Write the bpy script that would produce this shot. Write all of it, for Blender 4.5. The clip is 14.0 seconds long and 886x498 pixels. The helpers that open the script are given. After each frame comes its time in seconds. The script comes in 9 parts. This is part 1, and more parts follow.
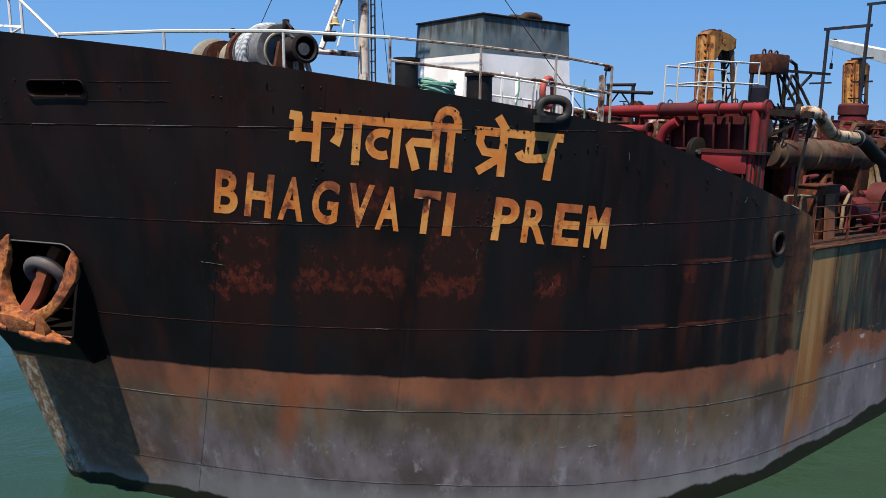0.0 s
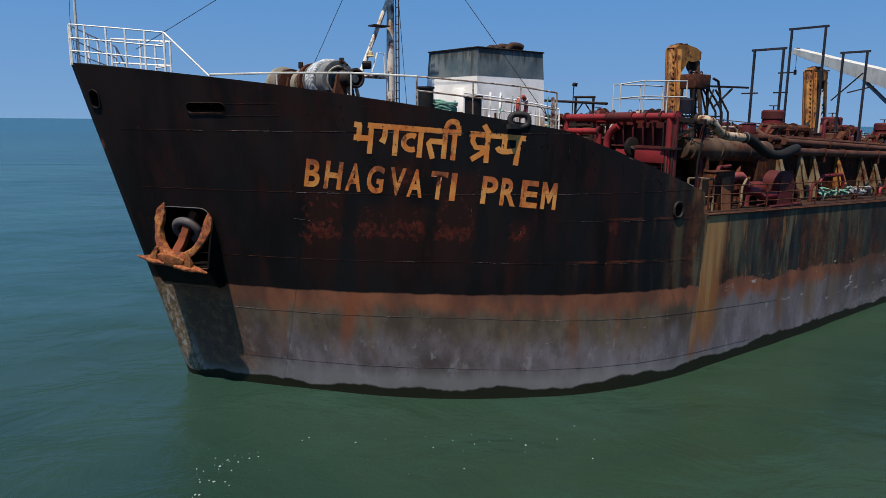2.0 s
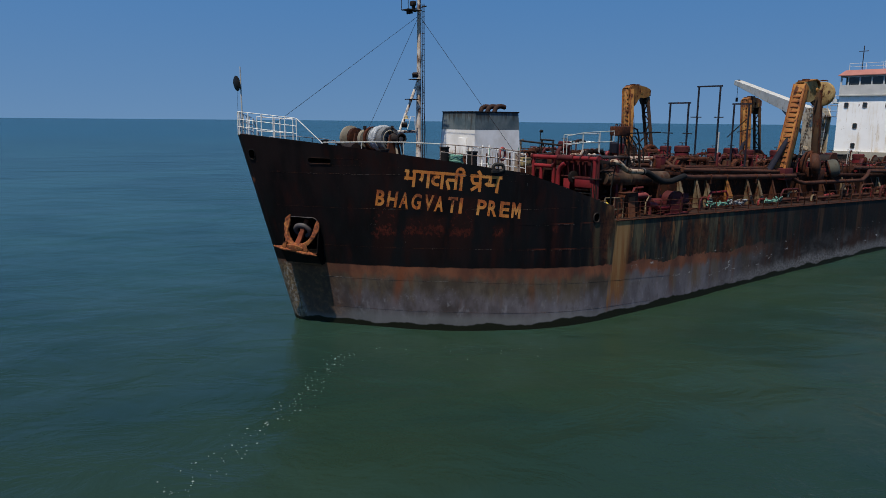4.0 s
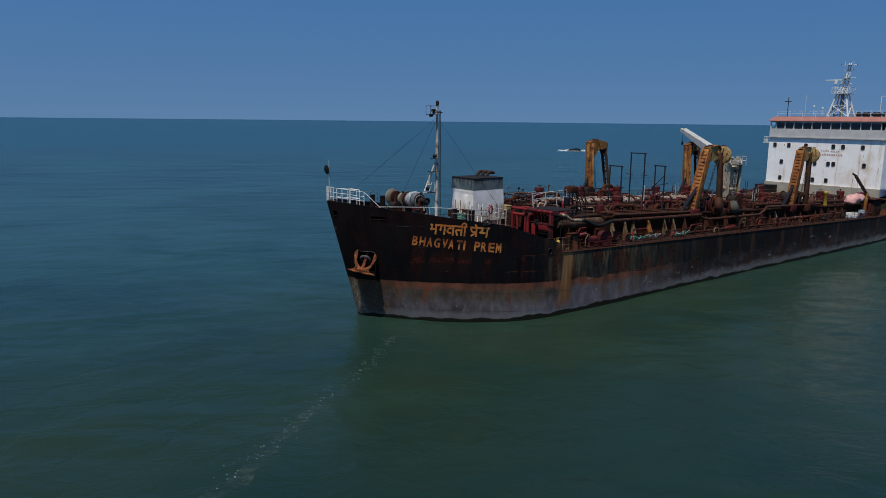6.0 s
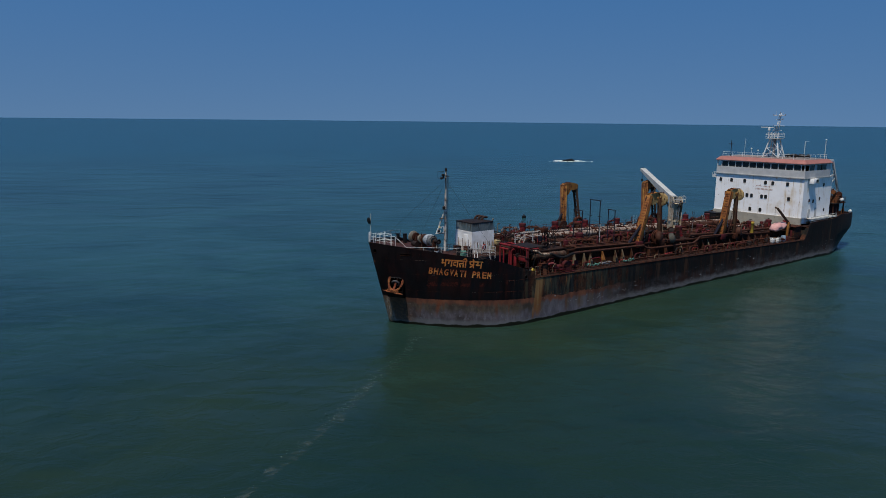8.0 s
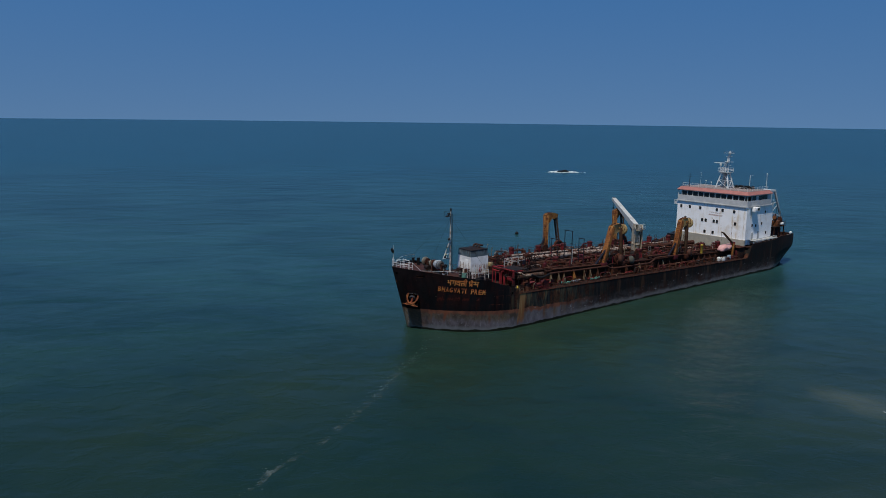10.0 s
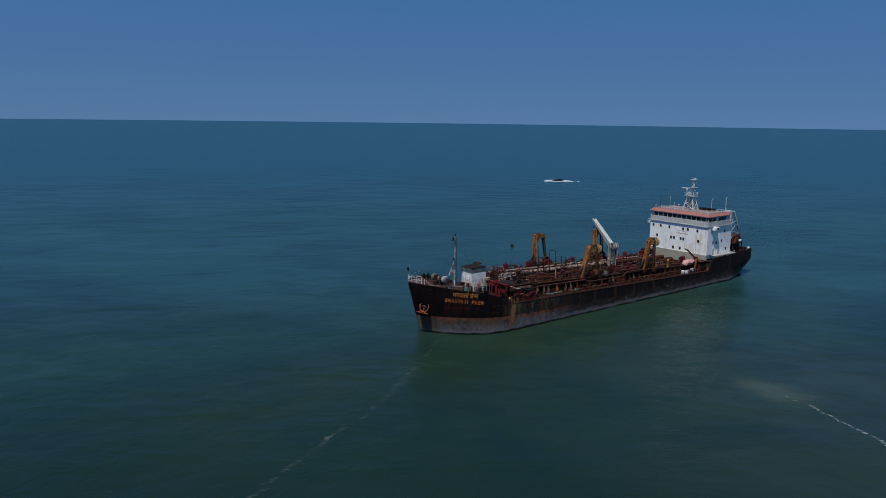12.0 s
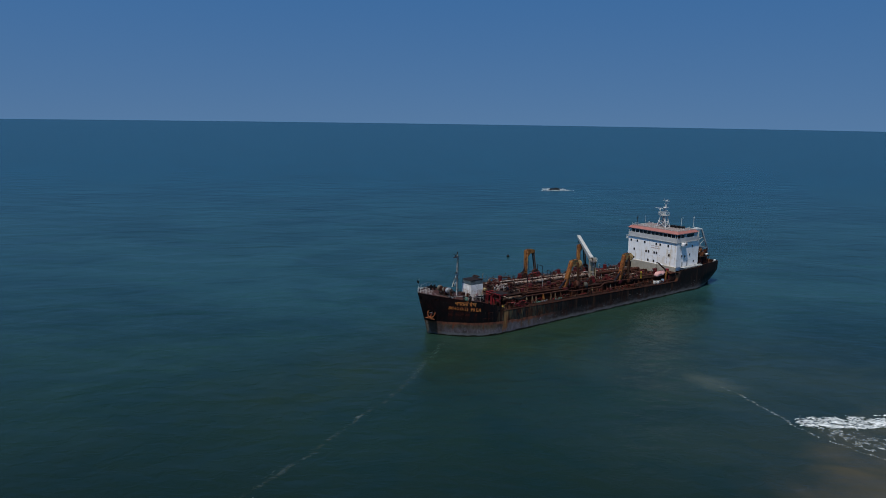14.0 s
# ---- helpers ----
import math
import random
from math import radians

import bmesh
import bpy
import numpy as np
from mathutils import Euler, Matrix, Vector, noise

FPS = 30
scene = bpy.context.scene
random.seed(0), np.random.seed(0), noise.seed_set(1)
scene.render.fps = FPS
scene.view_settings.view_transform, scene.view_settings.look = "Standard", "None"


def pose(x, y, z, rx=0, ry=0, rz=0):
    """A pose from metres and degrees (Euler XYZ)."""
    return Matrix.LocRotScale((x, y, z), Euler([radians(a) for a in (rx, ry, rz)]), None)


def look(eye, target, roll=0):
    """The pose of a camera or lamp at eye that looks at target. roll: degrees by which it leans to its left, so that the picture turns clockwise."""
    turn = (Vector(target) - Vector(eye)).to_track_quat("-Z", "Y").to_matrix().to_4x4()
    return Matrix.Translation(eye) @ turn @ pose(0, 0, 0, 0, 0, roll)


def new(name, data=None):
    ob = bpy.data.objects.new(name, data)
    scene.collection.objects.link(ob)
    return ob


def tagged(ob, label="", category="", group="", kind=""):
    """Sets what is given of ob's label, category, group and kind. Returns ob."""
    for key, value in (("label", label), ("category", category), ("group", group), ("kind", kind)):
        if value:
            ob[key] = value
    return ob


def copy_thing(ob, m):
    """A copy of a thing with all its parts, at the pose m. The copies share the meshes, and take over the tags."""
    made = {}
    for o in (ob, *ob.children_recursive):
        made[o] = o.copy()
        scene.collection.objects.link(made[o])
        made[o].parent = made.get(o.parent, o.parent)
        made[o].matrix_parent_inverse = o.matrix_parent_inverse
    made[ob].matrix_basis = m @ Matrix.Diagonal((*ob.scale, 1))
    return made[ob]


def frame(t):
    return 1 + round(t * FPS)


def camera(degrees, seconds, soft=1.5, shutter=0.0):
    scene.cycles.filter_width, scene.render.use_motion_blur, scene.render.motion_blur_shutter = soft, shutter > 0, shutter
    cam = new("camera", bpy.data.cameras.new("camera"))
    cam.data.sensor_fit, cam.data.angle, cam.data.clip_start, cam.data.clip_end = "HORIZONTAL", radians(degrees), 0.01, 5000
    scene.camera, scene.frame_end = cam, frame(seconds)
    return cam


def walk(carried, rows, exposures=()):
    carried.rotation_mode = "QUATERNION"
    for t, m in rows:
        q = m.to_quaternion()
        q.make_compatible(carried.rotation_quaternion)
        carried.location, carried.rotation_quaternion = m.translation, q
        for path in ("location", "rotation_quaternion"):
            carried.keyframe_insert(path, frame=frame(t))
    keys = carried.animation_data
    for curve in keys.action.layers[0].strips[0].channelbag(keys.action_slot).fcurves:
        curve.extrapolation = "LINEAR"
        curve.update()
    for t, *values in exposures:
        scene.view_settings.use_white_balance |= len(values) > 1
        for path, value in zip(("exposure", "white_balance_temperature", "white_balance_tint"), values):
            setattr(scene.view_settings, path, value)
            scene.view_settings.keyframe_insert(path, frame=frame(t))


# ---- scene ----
cam = camera(63.83, 14.0, soft=0.6)
# seconds, x, y, z, rx, ry, rz: the bow's stem head stands at x = y = 0, x runs aft, -y is port, z = 0 is the sea
ROWS = [
    (0.0, 0.293, -18.583, 8.688, 79.829, -0.748, -37.987),
    (0.5, -0.373, -19.440, 8.692, 79.824, -0.665, -37.921),
    (1.0, -1.420, -20.771, 8.714, 79.821, -0.603, -37.856),
    (1.5, -2.798, -22.518, 8.777, 79.813, -0.576, -37.784),
    (2.0, -4.565, -24.655, 8.895, 79.785, -0.578, -37.712),
    (4.5, -17.823, -40.416, 12.443, 79.681, -0.491, -37.762),
    (5.0, -21.355, -44.686, 13.798, 79.656, -0.508, -37.681),
    (5.5, -25.116, -49.138, 15.522, 79.646, -0.544, -37.659),
    (6.0, -28.965, -53.738, 17.424, 79.638, -0.607, -37.636),
    (6.5, -32.851, -58.420, 19.420, 79.642, -0.630, -37.601),
    (7.0, -36.787, -63.170, 21.434, 79.628, -0.615, -37.576),
    (7.5, -40.744, -67.956, 23.393, 79.589, -0.599, -37.573),
    (8.0, -44.795, -72.782, 25.423, 79.560, -0.619, -37.587),
    (10.5, -65.569, -97.532, 36.105, 79.560, -0.726, -37.566),
    (11.0, -69.740, -102.281, 38.282, 79.549, -0.712, -37.578),
    (11.5, -73.887, -107.111, 40.378, 79.512, -0.712, -37.599),
    (12.0, -78.051, -112.047, 42.495, 79.500, -0.739, -37.599),
    (12.5, -82.234, -117.102, 44.637, 79.490, -0.765, -37.570),
    (13.0, -86.442, -122.286, 46.837, 79.481, -0.794, -37.526),
    (13.5, -90.666, -127.571, 49.121, 79.457, -0.817, -37.482),
    (14.0, -94.928, -132.887, 51.494, 79.450, -0.828, -37.434),
]
EXPOSURES = [(0.0, 0.86, 7450, 11), (2.0, 0.47, 7400, 11), (5.0, -0.24, 6900, 10), (8.0, -0.43, 6650, 10), (10.5, -0.50, 6460, 10), (14.0, -0.56, 6440, 10)]
walk(cam, [(t, pose(x, y, z, rx, ry, rz)) for t, x, y, z, rx, ry, rz in ROWS], EXPOSURES)

# ---- world and sun ----
SUN_WAY = Vector((-0.37, -0.17, 0.91)).normalized()      # towards the sun: high, off the port bow
world = bpy.data.worlds.new("sky")
scene.world = world
world.use_nodes = True
wn = world.node_tree
wn.nodes.clear()
sky = wn.nodes.new("ShaderNodeTexSky")
sky.sky_type = "NISHITA"
sky.sun_disc = False
sky.sun_elevation = math.asin(SUN_WAY.z)
sky.sun_rotation = math.atan2(SUN_WAY.x, SUN_WAY.y)
sky.air_density, sky.dust_density, sky.ozone_density = 1.0, 0.3, 2.0
# a hazy tropical sky: deep blue almost down to the horizon
where = wn.nodes.new("ShaderNodeTexCoord")
lift = wn.nodes.new("ShaderNodeVectorMath")
lift.operation = "MULTIPLY_ADD"
lift.inputs[1].default_value, lift.inputs[2].default_value = (1, 1, 0.75), (0, 0, 0.26)
wn.links.new(where.outputs["Generated"], lift.inputs[0])
unit = wn.nodes.new("ShaderNodeVectorMath")
unit.operation = "NORMALIZE"
wn.links.new(lift.outputs[0], unit.inputs[0])
wn.links.new(unit.outputs[0], sky.inputs["Vector"])
tint = wn.nodes.new("ShaderNodeMix")
tint.data_type, tint.blend_type = "RGBA", "MULTIPLY"
tint.inputs["Factor"].default_value = 1.0
haze = wn.nodes.new("ShaderNodeSeparateXYZ")
wn.links.new(where.outputs["Generated"], haze.inputs[0])
ramp = wn.nodes.new("ShaderNodeMapRange")
ramp.inputs["From Min"].default_value, ramp.inputs["From Max"].default_value = 0.0, 0.20
wn.links.new(haze.outputs["Z"], ramp.inputs["Value"])
air = wn.nodes.new("ShaderNodeMix")
air.data_type = "RGBA"
air.inputs["A"].default_value, air.inputs["B"].default_value = (0.66, 0.87, 1.03, 1), (0.47, 0.93, 1.28, 1)
wn.links.new(ramp.outputs["Result"], air.inputs["Factor"])
wn.links.new(air.outputs["Result"], tint.inputs["B"])
bg = wn.nodes.new("ShaderNodeBackground")
bg.inputs["Strength"].default_value = 0.10
wo = wn.nodes.new("ShaderNodeOutputWorld")
wn.links.new(sky.outputs["Color"], tint.inputs["A"])
wn.links.new(tint.outputs["Result"], bg.inputs["Color"])
wn.links.new(bg.outputs["Background"], wo.inputs["Surface"])
sun_data = bpy.data.lights.new("sun", "SUN")
sun_data.energy, sun_data.angle, sun_data.color = 5.0, radians(0.53), (1.0, 0.94, 0.84)
sun = new("sun", sun_data)
sun.matrix_world = look((0, 0, 60), Vector((0, 0, 60)) - SUN_WAY)


# ---- materials ----
class Nodes:
    """A small writer of material nodes."""

    def __init__(self, name, roughness=0.6, metallic=0.0):
        self.m = bpy.data.materials.new(name)
        self.m.use_nodes = True
        self.t = self.m.node_tree
        self.bsdf = self.t.nodes["Principled BSDF"]
        self.bsdf.inputs["Roughness"].default_value = roughness
        self.bsdf.inputs["Metallic"].default_value = metallic
        self.place = self.t.nodes.new("ShaderNodeNewGeometry").outputs["Position"]

    def link(self, a, b):
        if isinstance(a, bpy.types.NodeSocket):
            self.t.links.new(a, b)
        else:
            b.default_value = a

    def math(self, op, a, b=0.0, c=0.0):
        n = self.t.nodes.new("ShaderNodeMath")
        n.operation = op
        for value, slot in zip((a, b, c), n.inputs):
            self.link(value, slot)
        return n.outputs[0]

    def split(self):
        n = self.t.nodes.new("ShaderNodeSeparateXYZ")
        self.t.links.new(self.place, n.inputs[0])
        return n.outputs[0], n.outputs[1], n.outputs[2]

    def noise(self, scale, detail=4.0, stretch=(1, 1, 1), rough=0.55, at=None, distortion=0.0):
        v = self.t.nodes.new("ShaderNodeVectorMath")
        v.operation = "MULTIPLY"
        self.t.links.new(at or self.place, v.inputs[0])
        v.inputs[1].default_value = stretch
        n = self.t.nodes.new("ShaderNodeTexNoise")
        n.inputs["Scale"].default_value = scale
        n.inputs["Detail"].default_value = detail
        n.inputs["Roughness"].default_value = rough
        n.inputs["Distortion"].default_value = distortion
        self.t.links.new(v.outputs[0], n.inputs["Vector"])
        return n.outputs[0]

    def step(self, value, lo, hi):
        n = self.t.nodes.new("ShaderNodeMapRange")
        n.interpolation_type = "SMOOTHSTEP"
        self.link(value, n.inputs["Value"])
        n.inputs["From Min"].default_value, n.inputs["From Max"].default_value = lo, hi
        return n.outputs["Result"]

    def mix(self, f, a, b):
        n = self.t.nodes.new("ShaderNodeMix")
        n.data_type = "RGBA"
        self.link(f, n.inputs["Factor"])
        for value, slot in ((a, n.inputs["A"]), (b, n.inputs["B"])):
            self.link(value if isinstance(value, bpy.types.NodeSocket) else (*value, 1), slot)
        return n.outputs["Result"]

    def bump(self, height, strength=0.3, distance=0.02, after=None):
        n = self.t.nodes.new("ShaderNodeBump")
        n.inputs["Strength"].default_value, n.inputs["Distance"].default_value = strength, distance
        self.link(height, n.inputs["Height"])
        if after:
            self.t.links.new(after, n.inputs["Normal"])
        return n.outputs["Normal"]

    def done(self, color, normal=None, roughness=None):
        self.link(color, self.bsdf.inputs["Base Color"])
        if normal:
            self.t.links.new(normal, self.bsdf.inputs["Normal"])
        if roughness is not None:
            self.link(roughness, self.bsdf.inputs["Roughness"])
        return self.m


RUST_DARK, RUST, RUST_LIGHT = (0.018, 0.0065, 0.005), (0.078, 0.021, 0.009), (0.205, 0.060, 0.016)


def worn(name, paint, faded, rust=0.45, roughness=0.55, metallic=0.0, scale=1.0, streaks=True):
    """Old ship's paint: faded in patches, with rust that breaks through and runs down."""
    n = Nodes(name, roughness, metallic)
    n.bsdf.inputs["Specular IOR Level"].default_value = 0.22
    color = n.mix(n.step(n.noise(0.9 * scale, 5), 0.35, 0.65), paint, faded)
    grain = n.noise(9 * scale, 6, rough=0.65)
    color = n.mix(n.math("MULTIPLY", grain, 0.35), color, tuple(0.45 * c for c in paint))
    patch = n.noise(1.7 * scale, 8, rough=0.7)
    run = n.noise(3.0 * scale, 5, (1, 1, 0.10) if streaks else (1, 1, 1), 0.6)
    mask = n.math("ADD", n.math("MULTIPLY", patch, 0.6), n.math("MULTIPLY", run, 0.4))
    lo = 0.66 - 0.32 * rust
    rusty = n.mix(n.step(n.noise(5 * scale, 6), 0.3, 0.7), RUST_DARK, n.mix(n.step(grain, 0.45, 0.75), RUST, RUST_LIGHT))
    color = n.mix(n.step(mask, lo, lo + 0.10), color, rusty)
    return n.done(color, n.bump(n.math("ADD", grain, n.math("MULTIPLY", patch, 0.8)), 0.35, 0.015),
                  n.math("MULTIPLY_ADD", grain, 0.25, roughness - 0.08))


def plain(name, color, other, roughness=0.6, scale=6.0, metallic=0.0, bump=0.2, gloss=0.22):
    """A surface that varies a little at two scales."""
    n = Nodes(name, roughness, metallic)
    n.bsdf.inputs["Specular IOR Level"].default_value = gloss
    a, b = n.noise(scale, 6), n.noise(scale * 0.12, 4)
    f = n.math("MULTIPLY_ADD", a, 0.6, n.math("MULTIPLY", b, 0.4))
    return n.done(n.mix(n.step(f, 0.35, 0.65), color, other), n.bump(a, bump, 0.01))


def hull_material():
    n = Nodes("hull_paint", 0.5)
    n.bsdf.inputs["Specular IOR Level"].default_value = 0.13
    x, y, z = n.split()
    inv = lambda v: n.math("SUBTRACT", 1.0, v)
    mul = lambda p, q: n.math("MULTIPLY", p, q)
    add = lambda p, q: n.math("ADD", p, q)
    over = lambda edge: n.math("MAXIMUM", n.math("SUBTRACT", x, edge), 0.0)
    wide, fine, speck = n.noise(0.45, 5), n.noise(7.0, 7, rough=0.68), n.noise(24.0, 5, rough=0.7)
    streak = n.noise(2.2, 5, (1, 1, 0.07), 0.6)
    thin_streak = n.noise(6.5, 5, (1, 1, 0.05), 0.65)
    soft = n.noise(0.75, 4, (1, 1, 0.45), 0.5)
    veil = n.noise(1.5, 4, (1, 1, 0.22), 0.5)
    blotch = n.noise(2.4, 9, rough=0.74)
    crust = n.noise(5.5, 8, (1, 1, 0.7), 0.72)
    # black topside paint, blue-grey where it chalks, purple-brown where rust seeps through
    black = n.mix(n.step(soft, 0.44, 0.66), (0.0034, 0.0024, 0.0026), (0.0056, 0.0056, 0.0062))
    black = n.mix(mul(n.step(veil, 0.44, 0.64), 0.88), black, (0.0120, 0.0050, 0.0052))
    black = n.mix(mul(n.step(thin_streak, 0.54, 0.74), 0.45), black, (0.0115, 0.0112, 0.0115))
    upper_fore = mul(inv(n.step(x, 5.5, 9.0)), n.step(z, 6.6, 8.8))
    black = n.mix(mul(mul(upper_fore, n.step(soft, 0.36, 0.60)), 0.8), black, (0.0140, 0.0078, 0.0076))
    black = n.mix(mul(n.step(add(mul(streak, 0.5), mul(wide, 0.5)), 0.54, 0.63), 0.8), black, n.mix(veil, (0.0085, 0.0026, 0.0022), (0.028, 0.0068, 0.0048)))
    cool = n.noise(0.5, 5, (1, 1, 0.3), 0.5)
    black = n.mix(mul(mul(n.step(cool, 0.46, 0.60), n.step(x, 2.5, 6.0)), 0.58), black, n.mix(thin_streak, (0.0032, 0.0042, 0.0054), (0.0068, 0.0090, 0.0104)))
    # fields of rust below the name, one to a plate, each with a row of thick scabs and soft runs under it
    def field(x0, x1, z0, z1, soft_side=0.10):
        sway = add(x, mul(n.math("SUBTRACT", crust, 0.5), 0.5))
        across = mul(n.step(sway, x0 - soft_side, x0 + soft_side), inv(n.step(sway, x1 - soft_side, x1 + soft_side)))
        tall = add(z, mul(n.math("SUBTRACT", crust, 0.5), 0.7))
        body = mul(across, mul(n.step(tall, z0 - 0.10, z0 + 0.12), inv(n.step(tall, z1 - 0.2, z1 + 0.25))))
        run = mul(across, mul(inv(n.step(z, z0 - 0.1, z0 + 0.25)), n.step(z, z0 - 2.0, z0)))
        return body, run

    for x0, x1, z0, z1, glow in ((5.22, 6.02, 5.25, 6.75, 1.0), (6.40, 7.95, 5.35, 6.35, 0.62), (8.22, 9.20, 5.25, 7.35, 0.55), (10.18, 10.68, 5.25, 5.85, 0.75), (13.42, 13.70, 5.30, 5.85, 0.7), (7.05, 7.55, 7.0, 7.75, 0.3)):
        body, run = field(x0, x1, z0, z1)
        black = n.mix(mul(run, 0.40 + 0.4 * glow), black, n.mix(veil, (0.0100, 0.0036, 0.0032), (0.026, 0.0080, 0.0058)))
        black = n.mix(mul(body, 0.72), black, n.mix(crust, (0.010, 0.0040, 0.0036), (0.030, 0.0090, 0.0066)))
        scab = mul(body, n.step(add(crust, mul(mul(n.step(z, z0 + 0.02, z0 + 0.12), inv(n.step(z, z0 + 0.40, z0 + 0.65))), 0.10)), 0.56 - 0.03 * glow, 0.66 - 0.03 * glow))
        black = n.mix(mul(scab, 0.35 + 0.6 * glow), black, n.mix(n.step(fine, 0.35, 0.7), (0.040, 0.0070, 0.0054), (0.108, 0.022, 0.012)))
    # rusty seams abaft the name
    for height, fall, x0 in ((4.72, 0.056, 11.3), (6.04, 0.040, 13.0)):
        off = n.math("SUBTRACT", add(z, mul(over(9.0), fall)), height)
        seam = mul(mul(inv(n.step(n.math("ABSOLUTE", add(off, mul(n.math("SUBTRACT", blotch, 0.5), 0.12))), 0.0, 0.055)), n.step(x, x0, x0 + 1.4)), n.step(veil, 0.38, 0.56))
        drip = mul(mul(inv(n.step(off, -0.02, 0.04)), n.step(off, -0.9, 0.0)), mul(n.step(x, x0, x0 + 1.4), n.step(streak, 0.52, 0.62)))
        black = n.mix(mul(drip, 0.6), black, (0.036, 0.0115, 0.0085))
        black = n.mix(mul(seam, 0.8), black, (0.105, 0.026, 0.014))
    spots = n.step(add(mul(blotch, 0.7), mul(thin_streak, 0.3)), 0.60, 0.66)
    black = n.mix(mul(spots, 0.6), black, (0.050, 0.016, 0.009))
    # towards the forecastle break the black thins to teal and olive, with ochre runs
    drift = add(x, add(mul(n.math("SUBTRACT", streak, 0.5), 5.0), mul(n.math("SUBTRACT", veil, 0.5), 3.0)))
    thin = n.step(drift, 14.6, 18.9)
    thinned = n.mix(n.step(veil, 0.40, 0.62), (0.0100, 0.0120, 0.0130), (0.0250, 0.0270, 0.0250))
    thinned = n.mix(mul(n.step(n.noise(0.8, 4, (1, 1, 0.2), 0.5), 0.48, 0.62), 0.8), thinned, (0.0300, 0.0330, 0.0250))
    fore_side = inv(n.step(x, 25.0, 38.0))
    olive_run = mul(mul(fore_side, n.step(n.noise(0.9, 6, (1, 1, 0.35), 0.62), 0.33, 0.48)), n.step(n.noise(1.1, 6, (1, 1, 0.14), 0.62, distortion=0.3), 0.45, 0.60))
    thinned = n.mix(mul(olive_run, 0.85), thinned, n.mix(thin_streak, (0.062, 0.056, 0.036), (0.150, 0.122, 0.068)))
    thinned = n.mix(mul(mul(fore_side, n.step(n.noise(1.7, 6, (1, 1, 0.14), 0.66), 0.55, 0.64)), 0.8), thinned, (0.190, 0.084, 0.032))
    rust_run = add(mul(streak, 0.5), mul(wide, 0.5))
    thinned = n.mix(mul(n.step(rust_run, 0.48, 0.58), 0.85), thinned, n.mix(n.step(blotch, 0.42, 0.58), (0.024, 0.0085, 0.0055), (0.070, 0.024, 0.012)))
    far_aft = n.step(x, 29.0, 46.0)
    far_paint = n.mix(n.step(thin_streak, 0.5, 0.7), (0.0062, 0.0050, 0.0050), (0.022, 0.0105, 0.0075))
    far_paint = n.mix(mul(n.step(n.noise(0.9, 6, (1, 1, 0.08), 0.65), 0.54, 0.62), 0.85), far_paint, (0.066, 0.032, 0.016))
    thinned = n.mix(mul(far_aft, 0.75), thinned, far_paint)
    black = n.mix(thin, black, thinned)
    # an olive run under the freeing port
    leak = mul(mul(n.step(add(x, mul(fine, 0.3)), 16.45, 16.6), inv(n.step(add(x, mul(fine, 0.3)), 16.85, 17.05))), inv(n.step(z, 5.6, 5.8)))
    black = n.mix(mul(mul(leak, n.step(veil, 0.36, 0.62)), 0.6), black, (0.070, 0.056, 0.030))
    # boot-topping: rust red above, olive brown, then mauve grey, pale by the water
    red = n.mix(n.step(soft, 0.36, 0.66), (0.115, 0.046, 0.030), (0.220, 0.082, 0.044))
    olive = n.mix(n.step(n.noise(0.9, 5, (1, 1, 0.5), 0.55), 0.40, 0.62), (0.066, 0.049, 0.036), (0.118, 0.092, 0.070))
    grey = n.mix(n.step(n.noise(0.85, 5, (1, 1, 0.55), 0.55), 0.38, 0.64), (0.068, 0.056, 0.057), (0.138, 0.117, 0.124))
    grey = n.mix(mul(n.step(veil, 0.50, 0.68), 0.6), grey, (0.185, 0.164, 0.182))
    grey = n.mix(mul(n.step(thin_streak, 0.54, 0.70), 0.35), grey, (0.060, 0.049, 0.048))
    mauve = n.step(add(x, mul(n.math("SUBTRACT", veil, 0.5), 5.0)), 9.5, 14.5)
    grey = n.mix(mul(mauve, 0.72), grey, n.mix(n.step(soft, 0.34, 0.68), (0.108, 0.094, 0.102), (0.196, 0.178, 0.195)))
    trim = add(mul(over(8.0), 0.030), mul(over(11.0), 0.024))
    trim = n.math("MINIMUM", trim, 0.86)
    level = add(z, trim)
    height = add(level, add(mul(n.math("SUBTRACT", veil, 0.5), 1.4), mul(n.math("SUBTRACT", streak, 0.5), 0.6)))
    lower = n.mix(mul(n.step(height, 1.6, 2.5), n.math("SUBTRACT", 1.0, mul(n.step(x, 17.8, 20.0), 0.7))), grey, olive)
    runs = mul(n.step(n.noise(1.1, 5, (1, 1, 0.05), 0.55), 0.56, 0.66), n.step(add(level, mul(n.math("SUBTRACT", thin_streak, 0.5), 2.0)), 0.9, 2.6))
    lower = n.mix(mul(runs, 0.75), lower, n.mix(veil, (0.090, 0.040, 0.022), (0.190, 0.074, 0.034)))
    lower = n.mix(n.step(height, 2.72, 3.30), lower, red)
    shade = n.step(add(mul(blotch, 0.22), mul(n.noise(0.6, 5, (1, 1, 0.35)), 0.78)), 0.48, 0.62)
    lower = n.mix(mul(shade, n.math("MULTIPLY_ADD", mauve, -0.24, 0.40)), lower, (0.042, 0.027, 0.022))
    # an old weep of red lead under a plate butt
    weep = mul(inv(n.step(n.math("ABSOLUTE", add(n.math("SUBTRACT", x, 6.45), mul(n.math("SUBTRACT", veil, 0.5), 0.5))), 0.05, 0.30)), n.step(z, 1.0, 2.9))
    lower = n.mix(mul(weep, 0.8), lower, (0.200, 0.060, 0.028))
    mottle = n.noise(1.6, 9, (1, 1, 0.6), 0.72)
